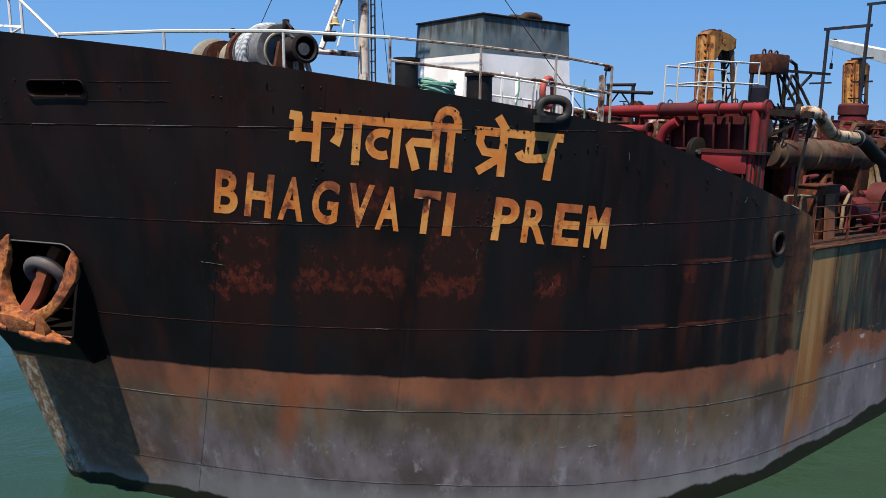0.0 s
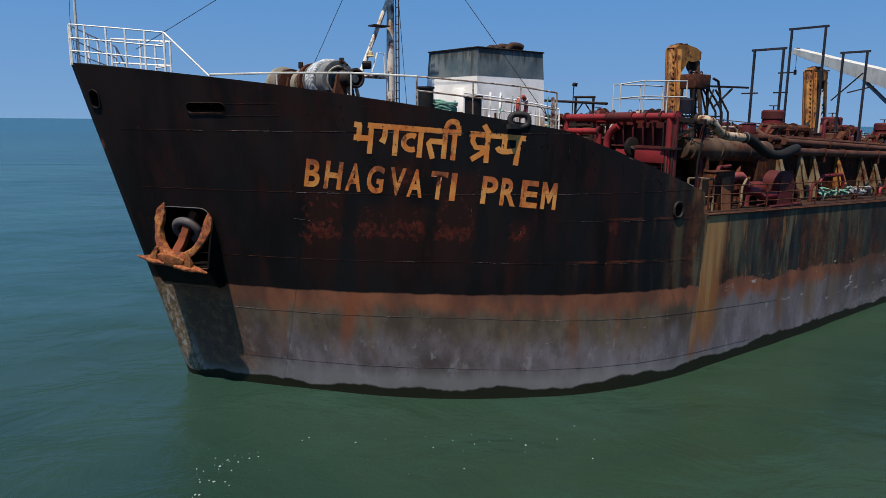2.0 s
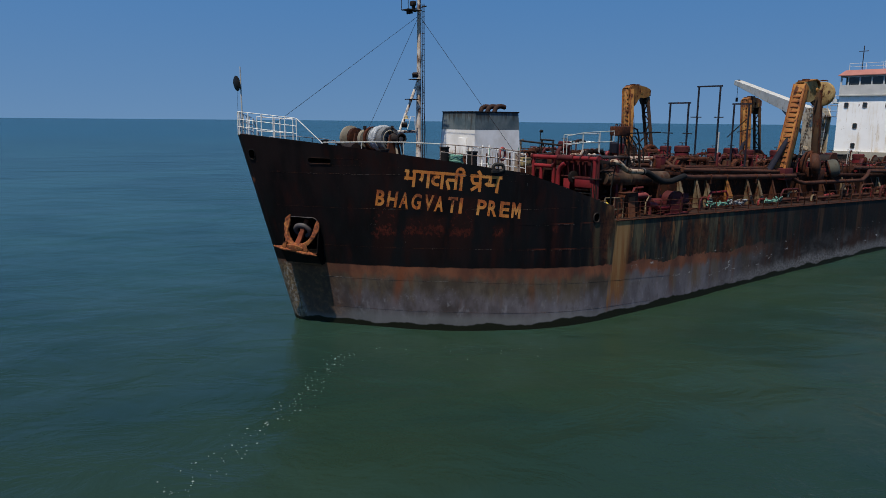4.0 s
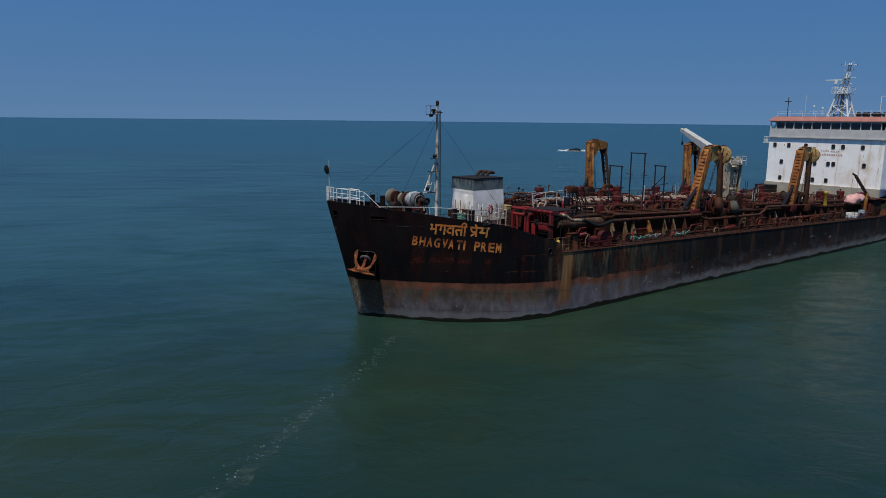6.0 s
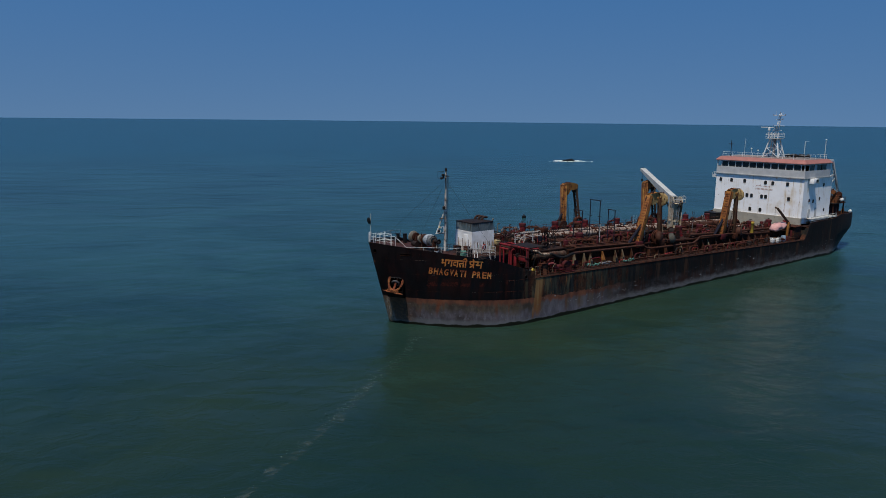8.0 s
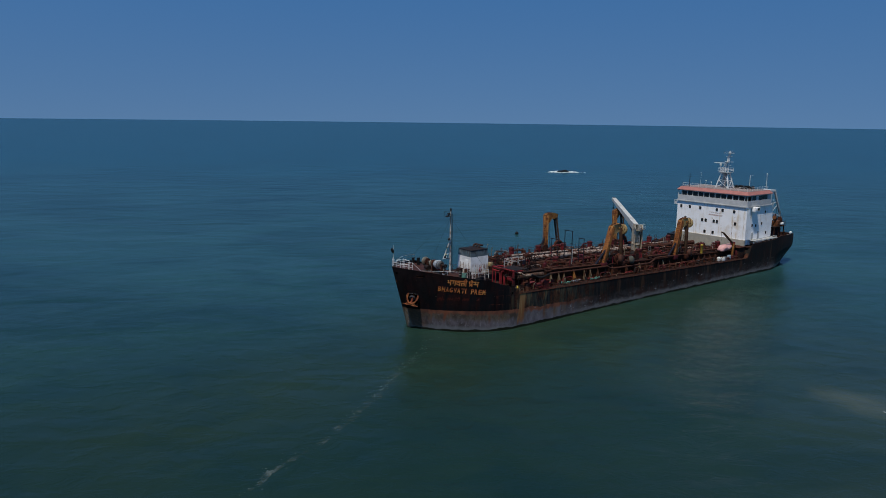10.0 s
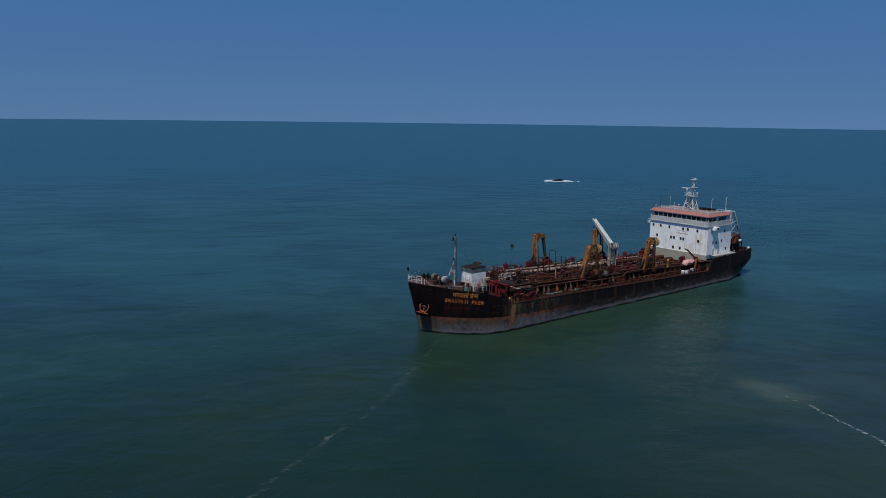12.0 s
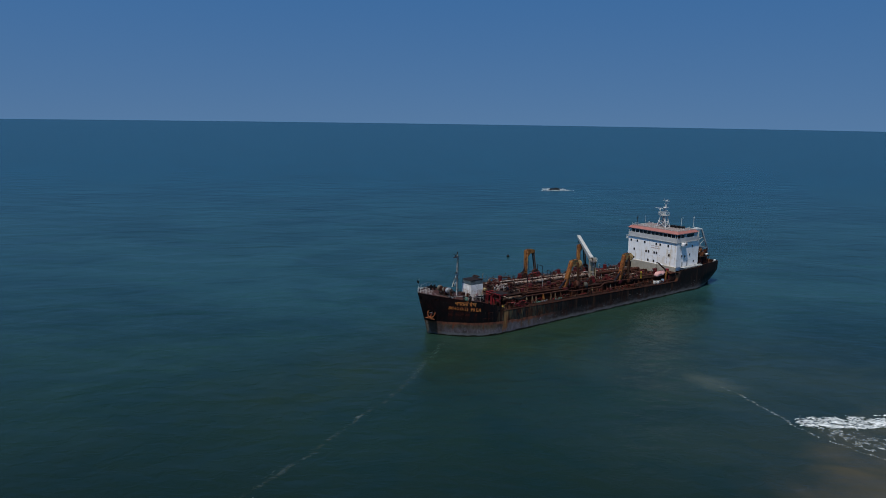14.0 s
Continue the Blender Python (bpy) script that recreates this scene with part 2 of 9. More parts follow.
    lower = n.mix(mul(n.step(mottle, 0.52, 0.64), 0.42), lower, (0.052, 0.039, 0.030))
    lower = n.mix(mul(mul(inv(n.step(mottle, 0.34, 0.45)), inv(n.step(level, 1.9, 3.0))), 0.40), lower, (0.26, 0.245, 0.255))
    weather = mul(n.step(n.noise(0.8, 6, (1, 1, 0.25), 0.6), 0.50, 0.62), mul(n.step(level, 1.2, 1.9), inv(n.step(level, 2.8, 3.3))))
    lower = n.mix(mul(weather, 0.5), lower, n.mix(fine, (0.100, 0.066, 0.036), (0.150, 0.110, 0.066)))
    primer = mul(mul(n.step(n.noise(0.55, 3), 0.50, 0.62), n.step(n.noise(3.2, 9, (1, 1, 0.8), 0.76), 0.57, 0.66)), inv(n.step(level, 1.7, 2.3)))
    lower = n.mix(mul(primer, 0.42), lower, (0.30, 0.285, 0.285))
    pale = inv(n.step(add(level, mul(wide, 0.6)), 0.95, 1.55))
    lower = n.mix(mul(pale, 0.78), lower, n.mix(soft, (0.120, 0.119, 0.118), (0.205, 0.201, 0.200)))
    lower = n.mix(mul(far_aft, 0.65), lower, n.mix(n.step(thin_streak, 0.45, 0.65), (0.026, 0.022, 0.021), (0.066, 0.058, 0.056)))
    # the stem below the anchor: bare, mottled and weedy
    fore = add(n.math("SUBTRACT", add(x, mul(z, 0.29)), 3.05), mul(n.math("SUBTRACT", blotch, 0.5), 0.5))
    bare = mul(inv(n.step(fore, 0.30, 0.62)), inv(n.step(z, 3.2, 3.8)))
    lower = n.mix(mul(bare, 0.9), lower, n.mix(n.step(crust, 0.42, 0.60), (0.085, 0.060, 0.036), n.mix(n.step(fine, 0.4, 0.6), (0.25, 0.165, 0.080), (0.30, 0.29, 0.27))))
    # rusty brown laid over the anchor's shadow to deepen and warm it by colour
    shadow_brown = mul(mul(n.step(fore, 0.38, 0.62), inv(n.step(fore, 1.3, 2.3))), n.step(z, 0.15, 0.7))
    lower = n.mix(mul(shadow_brown, 0.82), lower, n.mix(n.step(blotch, 0.46, 0.64), (0.075, 0.040, 0.026), (0.165, 0.085, 0.042)))
    ragged = mul(thin, n.math("SUBTRACT", n.noise(0.35, 9, (1, 1, 0.9), 0.70), 0.5))
    rag = add(mul(n.math("SUBTRACT", n.noise(1.2, 6), 0.5), 0.20), mul(ragged, 1.9))
    straight = add(level, rag)
    color = n.mix(n.step(straight, 3.58, 3.65), lower, black)
    # farther aft the boot-topping is worn to dark grey, paler towards the water
    side_low = n.mix(n.step(n.noise(0.9, 7, (0.5, 1, 1), 0.66), 0.40, 0.62), (0.019, 0.0160, 0.0155), (0.062, 0.054, 0.053))
    side_low = n.mix(mul(n.step(rust_run, 0.46, 0.58), 0.8), side_low, (0.040, 0.016, 0.010))
    band = inv(n.step(add(z, mul(n.math("SUBTRACT", n.noise(0.8, 6, (1, 1, 0.6)), 0.5), 1.1)), 0.55, 1.35))
    side_low = n.mix(mul(band, 0.85), side_low, n.mix(n.step(fine, 0.35, 0.65), (0.075, 0.067, 0.064), (0.25, 0.235, 0.23)))
    fade = n.step(add(level, mul(n.math("SUBTRACT", n.noise(0.5, 8, (1, 1, 1), 0.7), 0.5), 2.6)), 2.2, 3.9)
    worn_side = n.mix(fade, side_low, thinned)
    color = n.mix(n.step(add(x, mul(wide, 8.0)), 29.0, 44.0), color, worn_side)
    # rust that runs down from the stern bulwark
    stern = mul(mul(n.step(x, 99.0, 108.0), n.step(add(z, mul(n.math("SUBTRACT", streak, 0.5), 5.0)), 3.6, 6.6)), n.step(blotch, 0.36, 0.54))
    color = n.mix(mul(stern, 0.55), color, n.mix(n.step(fine, 0.4, 0.65), (0.030, 0.011, 0.0065), (0.085, 0.030, 0.013)))
    # white scrapes along the side
    scrape = mul(mul(n.step(x, 17.0, 21.0), n.step(n.noise(1.3, 8, (0.5, 1, 1.5), 0.75), 0.610, 0.660)), mul(n.step(z, 0.9, 1.3), inv(n.step(z, 2.6, 3.4))))
    color = n.mix(mul(scrape, 0.8), color, (0.42, 0.40, 0.38))
    # the ochre run where the deck water drains by the forecastle break
    lean = add(n.math("SUBTRACT", x, mul(n.math("SUBTRACT", z, 3.0), 0.10)), mul(n.math("SUBTRACT", thin_streak, 0.5), 0.9))
    run = mul(n.step(lean, 17.85, 18.15), inv(n.step(lean, 18.95, 19.55)))
    run = mul(run, n.step(add(z, mul(n.math("SUBTRACT", thin_streak, 0.5), 2.6)), 0.2, 1.6))
    color = n.mix(mul(run, 0.88), color, n.mix(n.step(add(streak, mul(n.math("SUBTRACT", 4.0, z), 0.05)), 0.42, 0.64), (0.290, 0.165, 0.070), (0.215, 0.088, 0.030)))
    # a bare orange patch where a plate was let into the stem
    ex, ez = n.math("DIVIDE", n.math("SUBTRACT", x, 0.74), 0.17), n.math("DIVIDE", n.math("SUBTRACT", z, 7.85), 0.46)
    spot = inv(n.step(add(add(mul(ex, ex), mul(ez, ez)), mul(fine, 0.5)), 0.75, 1.15))
    color = n.mix(mul(mul(spot, inv(n.step(y, 0.0, 0.1))), 0.85), color, n.mix(fine, (0.20, 0.050, 0.020), (0.34, 0.11, 0.050)))
    # wet weed at the water's edge, with the dark reflection there painted in
    wet_reflection = inv(n.step(add(z, mul(n.math("SUBTRACT", n.noise(0.45, 5, (1, 1, 0.5), 0.6), 0.5), 0.9)), 0.30, 0.38))
    color = n.mix(wet_reflection, color, n.mix(fine, (0.005, 0.006, 0.004), (0.020, 0.022, 0.012)))
    # what faces up is trodden, rusty plating
    facing = n.t.nodes.new("ShaderNodeSeparateXYZ")
    n.t.links.new(n.t.nodes.new("ShaderNodeNewGeometry").outputs["Normal"], facing.inputs[0])
    flat = n.step(facing.outputs[2], 0.6, 0.85)
    color = n.mix(flat, color, n.mix(n.step(blotch, 0.4, 0.6), (0.026, 0.011, 0.008), (0.075, 0.026, 0.013)))
    relief = add(mul(blotch, 0.8), mul(fine, 0.6))
    dents = n.bump(n.noise(0.55, 2, (1, 1, 0.7)), 0.28, 0.10)
    return n.done(color, n.bump(relief, 0.26, 0.02, dents), n.math("MULTIPLY_ADD", fine, 0.25, 0.52))


def water_material():
    n = Nodes("sea_water", 0.08)
    x, y, z = n.split()
    mul = lambda a, b: n.math("MULTIPLY", a, b)
    n.bsdf.inputs["IOR"].default_value = 1.33
    n.bsdf.inputs["Specular IOR Level"].default_value = 0.26
    # axes of the swell: along the crests and across them
    turned = n.t.nodes.new("ShaderNodeVectorRotate")
    turned.rotation_type = "Z_AXIS"
    turned.inputs["Angle"].default_value = radians(35)
    n.t.links.new(n.place, turned.inputs["Vector"])
    crest = turned.outputs["Vector"]
    silt = n.noise(0.012, 5, (1, 1, 0), 0.6, distortion=0.8)
    stirred = n.mix(n.step(silt, 0.35, 0.68), (0.0115, 0.0250, 0.0160), (0.0175, 0.0330, 0.0200))
    open_water = n.mix(n.step(silt, 0.35, 0.68), (0.0095, 0.0285, 0.0220), (0.0125, 0.0365, 0.0275))
    dx, dy = n.math("SUBTRACT", x, 38.0), n.math("ADD", y, 15.0)
    far = n.math("SQRT", n.math("ADD", mul(mul(dx, dx), 0.12), mul(dy, dy)))
    wander = n.math("ADD", far, mul(n.math("SUBTRACT", n.noise(0.03, 4, (1, 1, 0)), 0.5), 26.0))
    color = n.mix(n.step(wander, 6.0, 46.0), stirred, open_water)
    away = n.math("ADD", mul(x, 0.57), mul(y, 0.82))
    # bluer with distance along the view: the sky's sheen put into the colour
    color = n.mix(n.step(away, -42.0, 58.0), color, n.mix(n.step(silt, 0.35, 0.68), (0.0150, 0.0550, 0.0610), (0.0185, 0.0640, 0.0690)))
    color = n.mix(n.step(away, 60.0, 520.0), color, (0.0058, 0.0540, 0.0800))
    # darker towards the viewer, as steep sight mirrors less sky, also by colour
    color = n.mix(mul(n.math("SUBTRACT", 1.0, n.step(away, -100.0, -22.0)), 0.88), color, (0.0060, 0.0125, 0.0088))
    color = n.mix(n.step(wander, 5.0, 34.0), n.mix(0.72, color, (0.0160, 0.0315, 0.0150)), color)
    # the sand bank that shoals off the port side
    bx, by = n.math("SUBTRACT", x, 24.0), n.math("ADD", y, 127.0)
    bank = n.math("SQRT", n.math("ADD", mul(mul(bx, bx), 0.45), mul(by, by)))
    bank = n.math("SUBTRACT", 1.0, n.step(n.math("ADD", bank, mul(n.noise(0.09, 5, (1, 1, 0)), 22.0)), 34.0, 58.0))
    cloud = n.math("SQRT", n.math("ADD", mul(n.math("SUBTRACT", x, 40.0), n.math("SUBTRACT", x, 40.0)), mul(n.math("ADD", y, 80.0), n.math("ADD", y, 80.0))))
    cloud = n.math("SUBTRACT", 1.0, n.step(n.math("ADD", cloud, mul(n.noise(0.04, 5, (1, 1, 0)), 40.0)), 36.0, 84.0))
    color = n.mix(mul(cloud, 0.38), color, (0.036, 0.046, 0.040))
    color = n.mix(mul(bank, 0.8), color, (0.115, 0.090, 0.050))
    px_, py_ = n.math("SUBTRACT", x, 30.5), n.math("ADD", y, 59.0)
    plume = n.math("SQRT", n.math("ADD", mul(mul(px_, px_), 0.5), mul(mul(py_, py_), 0.20)))
    plume = n.math("SUBTRACT", 1.0, n.step(n.math("ADD", plume, mul(n.noise(0.25, 5, (1, 1, 0)), 4.0)), 2.6, 6.0))
    color = n.mix(mul(plume, 0.55), color, (0.070, 0.085, 0.062))
    # dark patches and the shaded rows of the waves, painted into the colour
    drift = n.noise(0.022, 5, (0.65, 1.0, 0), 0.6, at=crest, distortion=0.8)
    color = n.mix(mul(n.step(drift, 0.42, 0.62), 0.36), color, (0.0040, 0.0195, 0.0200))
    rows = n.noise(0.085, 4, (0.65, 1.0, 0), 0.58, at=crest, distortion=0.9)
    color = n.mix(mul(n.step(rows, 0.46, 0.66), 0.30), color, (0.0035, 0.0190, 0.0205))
    # pale glints on the wave faces, painted likewise
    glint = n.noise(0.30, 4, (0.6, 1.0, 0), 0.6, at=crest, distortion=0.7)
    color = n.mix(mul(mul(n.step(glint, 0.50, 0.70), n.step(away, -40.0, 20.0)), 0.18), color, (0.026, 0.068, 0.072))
    swell = n.noise(0.075, 2.0, (0.55, 1.0, 0), 0.5, at=crest, distortion=0.6)
    chop = n.noise(0.34, 6, (0.75, 1.0, 0), 0.56, at=crest, distortion=0.5)
    ripple = n.noise(3.0, 4, (1.0, 0.9, 0), 0.55)
    n.bsdf.inputs["Roughness"].default_value = 0.26
    lee = n.math("MULTIPLY_ADD", n.math("SUBTRACT", 1.0, n.step(far, 25.0, 150.0)), 0.78, 0.22)
    b = n.bump(swell, 0.55, 1.5)
    b = n.bump(mul(chop, lee), 0.55, 0.50, b)
    b = n.bump(mul(ripple, lee), 0.25, 0.03, b)
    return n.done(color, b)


def house_material():
    """White house paint with ochre weeps and rust spots."""
    n = Nodes("house_white_paint", 0.45)
    mul = lambda a, b: n.math("MULTIPLY", a, b)
    grain, wide = n.noise(7.0, 7, rough=0.7), n.noise(0.55, 4)
    run, fine = n.noise(1.5, 6, (1, 1, 0.05), 0.65), n.noise(4.5, 6, (1, 1, 0.05), 0.7)
    color = n.mix(n.step(wide, 0.35, 0.65), (0.95, 0.94, 0.92), (0.90, 0.89, 0.87))
    color = n.mix(mul(grain, 0.18), color, (0.62, 0.60, 0.56))
    color = n.mix(mul(mul(n.step(run, 0.48, 0.64), n.step(wide, 0.40, 0.60)), 0.60), color, (0.68, 0.57, 0.40))
    color = n.mix(mul(mul(n.step(fine, 0.54, 0.64), n.step(run, 0.50, 0.60)), 0.65), color, (0.40, 0.24, 0.12))
    stain = n.step(n.noise(0.33, 4), 0.52, 0.68)
    color = n.mix(mul(mul(stain, n.noise(1.8, 5, (1, 1, 0.35))), 0.75), color, (0.62, 0.48, 0.29))
    spot = n.noise(2.1, 9, rough=0.75)
    color = n.mix(n.step(n.math("ADD", mul(spot, 0.7), mul(fine, 0.3)), 0.60, 0.64), color, (0.17, 0.065, 0.028))
    return n.done(color, n.bump(n.math("ADD", grain, n.noise(0.8, 3)), 0.25, 0.02))


M_HULL, M_WATER = hull_material(), water_material()
def letter_material():
    """Ochre paint, pale where it is whole, bled over with rust from above and worn through in spots."""
    n = Nodes("ochre_letter_paint", 0.6)
    x, y, z = n.split()
    mul = lambda p, q: n.math("MULTIPLY", p, q)
    run = n.noise(2.6, 5, (1, 1, 0.14), 0.6)
    patch, soft = n.noise(6.0, 9, rough=0.74), n.noise(1.7, 4)
    color = n.mix(n.step(soft, 0.36, 0.62), (0.60, 0.255, 0.060), (0.54, 0.160, 0.024))
    color = n.mix(mul(n.step(run, 0.50, 0.66), 0.8), color, (0.44, 0.095, 0.016))
    edge_rust = n.step(n.math("ADD", mul(patch, 0.6), mul(run, 0.4)), 0.535, 0.605)
    color = n.mix(mul(edge_rust, 0.9), color, n.mix(n.step(patch, 0.5, 0.7), (0.16, 0.036, 0.010), (0.040, 0.012, 0.007)))
    # the heads of the Roman letters have bled red
    head = n.math("DIVIDE", n.math("SUBTRACT", z, n.math("SUBTRACT", 6.94, mul(n.math("SUBTRACT", x, 5.12), 0.1115))), 0.83)
    bled = mul(n.step(n.math("ADD", head, mul(n.math("SUBTRACT", patch, 0.5), 2.2)), 0.42, 0.86), n.math("SUBTRACT", 1.0, n.step(head, 1.02, 1.06)))
    color = n.mix(mul(bled, 0.8), color, n.mix(n.step(run, 0.4, 0.6), (0.36, 0.066, 0.014), (0.12, 0.024, 0.010)))
    return n.done(color, n.bump(patch, 0.3, 0.01))


M_LETTER = letter_material()
M_RUST = worn("bare_rust", RUST, RUST_DARK, 0.7, 0.8)
M_DECK = worn("deck_rust", (0.017, 0.009, 0.0072), (0.036, 0.0155, 0.0102), 0.46, 0.9)
M_RED = worn("red_oxide_paint", (0.235, 0.019, 0.024), (0.150, 0.016, 0.019), 0.34, 0.5)
M_DARKRED = worn("dark_red_paint", (0.095, 0.0125, 0.0150), (0.052, 0.0100, 0.0110), 0.40, 0.65)
M_ORANGE = worn("orange_yellow_paint", (0.36, 0.155, 0.036), (0.24, 0.085, 0.024), 0.50, 0.6)
M_CREAM = worn("cream_paint", (0.42, 0.33, 0.17), (0.34, 0.25, 0.12), 0.35, 0.6)
M_YELLOW = worn("yellow_paint", (0.46, 0.32, 0.045), (0.36, 0.23, 0.035), 0.30, 0.5)
M_WHITE = worn("white_paint", (0.72, 0.72, 0.70), (0.62, 0.62, 0.60), 0.16, 0.5)
M_HOUSE = house_material()
M_GREYWHITE = worn("grey_white_paint", (0.50, 0.50, 0.48), (0.40, 0.40, 0.38), 0.28, 0.55)
M_SKIRT = worn("grey_skirt_paint", (0.44, 0.40, 0.32), (0.36, 0.33, 0.27), 0.22, 0.6)
M_SALMON = worn("salmon_roof_paint", (0.40, 0.165, 0.14), (0.33, 0.14, 0.12), 0.12, 0.6, streaks=False)
M_BLACK = plain("black_paint", (0.0065, 0.0068, 0.0078), (0.015, 0.0135, 0.0125), 0.55, gloss=0.15)
M_BROWNPIPE = worn("brown_pipe_paint", (0.044, 0.0150, 0.0092), (0.084, 0.034, 0.019), 0.5, 0.7)
M_PALEPIPE = worn("pale_pipe_paint", (0.40, 0.33, 0.28), (0.26, 0.19, 0.15), 0.62, 0.7)
M_RUBBER = plain("black_rubber", (0.0050, 0.0050, 0.0054), (0.0125, 0.0115, 0.0110), 0.85)
M_ROPE = plain("grey_rope", (0.28, 0.30, 0.33), (0.13, 0.145, 0.16), 0.9, 14)
M_GREENROPE = plain("green_rope", (0.135, 0.300, 0.245), (0.065, 0.165, 0.135), 0.9, 9)
M_PINK = plain("pink_tarpaulin", (0.66, 0.38, 0.35), (0.52, 0.27, 0.25), 0.7, 2)
M_GLASS = plain("dark_window_glass", (0.012, 0.016, 0.018), (0.02, 0.026, 0.028), 0.06, 2, bump=0.0, gloss=0.5)
M_STEEL = plain("dull_steel", (0.16, 0.15, 0.15), (0.09, 0.075, 0.07), 0.45, 8, 0.6)
M_DARK = plain("dark_steel", (0.008, 0.007, 0.007), (0.024, 0.014, 0.011), 0.7, 5)
M_FOAM = plain("sea_foam", (0.80, 0.82, 0.82), (0.55, 0.62, 0.62), 0.8, 3)
M_FLECK = plain("thin_foam", (0.36, 0.42, 0.41), (0.22, 0.28, 0.27), 0.8, 3)


def lace_material(name, scale, lo, hi, stretch, cover=1.0, dull=(0.45, 0.52, 0.52), bright=(0.82, 0.84, 0.84)):
    """Torn foam: white bubbles with clear water showing through."""
    n = Nodes(name, 0.8)
    turned = n.t.nodes.new("ShaderNodeVectorRotate")
    turned.rotation_type = "Z_AXIS"
    turned.inputs["Angle"].default_value = radians(35)
    n.t.links.new(n.place, turned.inputs["Vector"])
    web = n.noise(scale, 9, stretch, 0.72, at=turned.outputs["Vector"], distortion=1.2)
    n.link(n.math("MULTIPLY", n.step(web, lo, hi), cover), n.bsdf.inputs["Alpha"])
    return n.done(n.mix(n.step(web, lo, hi + 0.1), dull, bright), n.bump(web, 0.6, 0.1))


M_SURF = lace_material("torn_surf", 0.8, 0.36, 0.60, (0.6, 1.2, 1.0))
M_THIN = lace_material("thin_surf_line", 1.6, 0.44, 0.74, (0.5, 1.2, 1.0))
M_DRIFT = lace_material("spent_foam", 0.5, 0.42, 0.74, (0.6, 1.0, 1.0), 0.36, (0.07, 0.10, 0.095), (0.20, 0.24, 0.23))
M_ROCK = plain("wet_black_rock", (0.004, 0.005, 0.006), (0.010, 0.011, 0.012), 0.6, 0.8)
M_ROCK.node_tree.nodes["Principled BSDF"].inputs["Specular IOR Level"].default_value = 0.08
M_ORANGERING = plain("faded_red_ring", (0.36, 0.060, 0.050), (0.24, 0.050, 0.042), 0.65)
M_GREY = plain("grey_paint", (0.22, 0.23, 0.24), (0.15, 0.155, 0.16), 0.6)


# ---- mesh building ----
class Build:
    """Collects vertices and faces of one part."""

    def __init__(self):
        self.v, self.f, self.s = [], [], []

    def add(self, verts, faces, smooth=False):
        k = len(self.v)
        self.v += [tuple(p) for p in verts]
        self.f += [tuple(k + i for i in face) for face in faces]
        self.s += [smooth] * len(faces)
        return self

    def box(self, c, size, turn=None, bevel=0.0):
        sx, sy, sz = (0.5 * a for a in size)
        c = Vector(c)
        if bevel:
            bm = bmesh.new()
            bmesh.ops.create_cube(bm, size=1.0)
            bmesh.ops.scale(bm, vec=size, verts=bm.verts)
            bmesh.ops.bevel(bm, geom=bm.edges[:], offset=bevel, segments=2, affect="EDGES", profile=0.5)
            vs = [v.co.copy() for v in bm.verts]
            fs = [[v.index for v in f.verts] for f in bm.faces]
            bm.free()
        else:
            vs = [Vector((i * sx, j * sy, k * sz)) for i in (-1, 1) for j in (-1, 1) for k in (-1, 1)]
            fs = [(0, 1, 3, 2), (4, 6, 7, 5), (0, 4, 5, 1), (2, 3, 7, 6), (0, 2, 6, 4), (1, 5, 7, 3)]
        return self.add([c + (turn @ v if turn else v) for v in vs], fs)

    def beam(self, a, b, w, h=None, bevel=0.0):
        """A bar of rectangular section from a to b."""
        a, b = Vector(a), Vector(b)
        d = b - a
        q = d.to_track_quat("X", "Z").to_matrix()
        return self.box((a + b) / 2, (d.length, w, h or w), q, bevel)

    def tube(self, pts, r, seg=8, caps=True, r_end=None):
        """A round pipe along points."""
        pts = [Vector(p) for p in pts]
        n, vs, fs = len(pts), [], []
        side = None
        for i, p in enumerate(pts):
            d = (pts[min(i + 1, n - 1)] - pts[max(i - 1, 0)]).normalized()
            if side is None:
                side = d.orthogonal().normalized()
            side = (side - d * side.dot(d)).normalized()
            up = d.cross(side)
            rr = r if r_end is None else r + (r_end - r) * i / max(n - 1, 1)
            vs += [p + rr * (math.cos(2 * math.pi * k / seg) * side + math.sin(2 * math.pi * k / seg) * up) for k in range(seg)]
        for i in range(n - 1):
            for k in range(seg):
                fs.append((i * seg + k, i * seg + (k + 1) % seg, (i + 1) * seg + (k + 1) % seg, (i + 1) * seg + k))
        self.add(vs, fs, True)
        if caps:
            self.add(vs[:seg], [tuple(range(seg))[::-1]])
            self.add(vs[-seg:], [tuple(range(seg))])
        return self

    def lathe(self, profile, origin=(0, 0, 0), axis=(0, 0, 1), seg=20):
        """Turns (radius, height) pairs round an axis."""
        q = Vector((0, 0, 1)).rotation_difference(Vector(axis)).to_matrix()
        o, vs, fs = Vector(origin), [], []
        for r, h in profile:
            vs += [o + q @ Vector((r * math.cos(2 * math.pi * k / seg), r * math.sin(2 * math.pi * k / seg), h)) for k in range(seg)]
        for i in range(len(profile) - 1):
            for k in range(seg):
                fs.append((i * seg + k, i * seg + (k + 1) % seg, (i + 1) * seg + (k + 1) % seg, (i + 1) * seg + k))
        return self.add(vs, fs, True)

    def ring(self, c, R, r, axis=(0, 0, 1), seg=28, sub=10, arc=(0, 2 * math.pi)):
        q = Vector((0, 0, 1)).rotation_difference(Vector(axis)).to_matrix()
        c = Vector(c)
        pts = [c + q @ Vector((R * math.cos(a), R * math.sin(a), 0)) for a in (arc[0] + (arc[1] - arc[0]) * i / seg for i in range(seg + 1))]
        return self.tube(pts, r, sub, caps=abs(arc[1] - arc[0]) < 6.28)

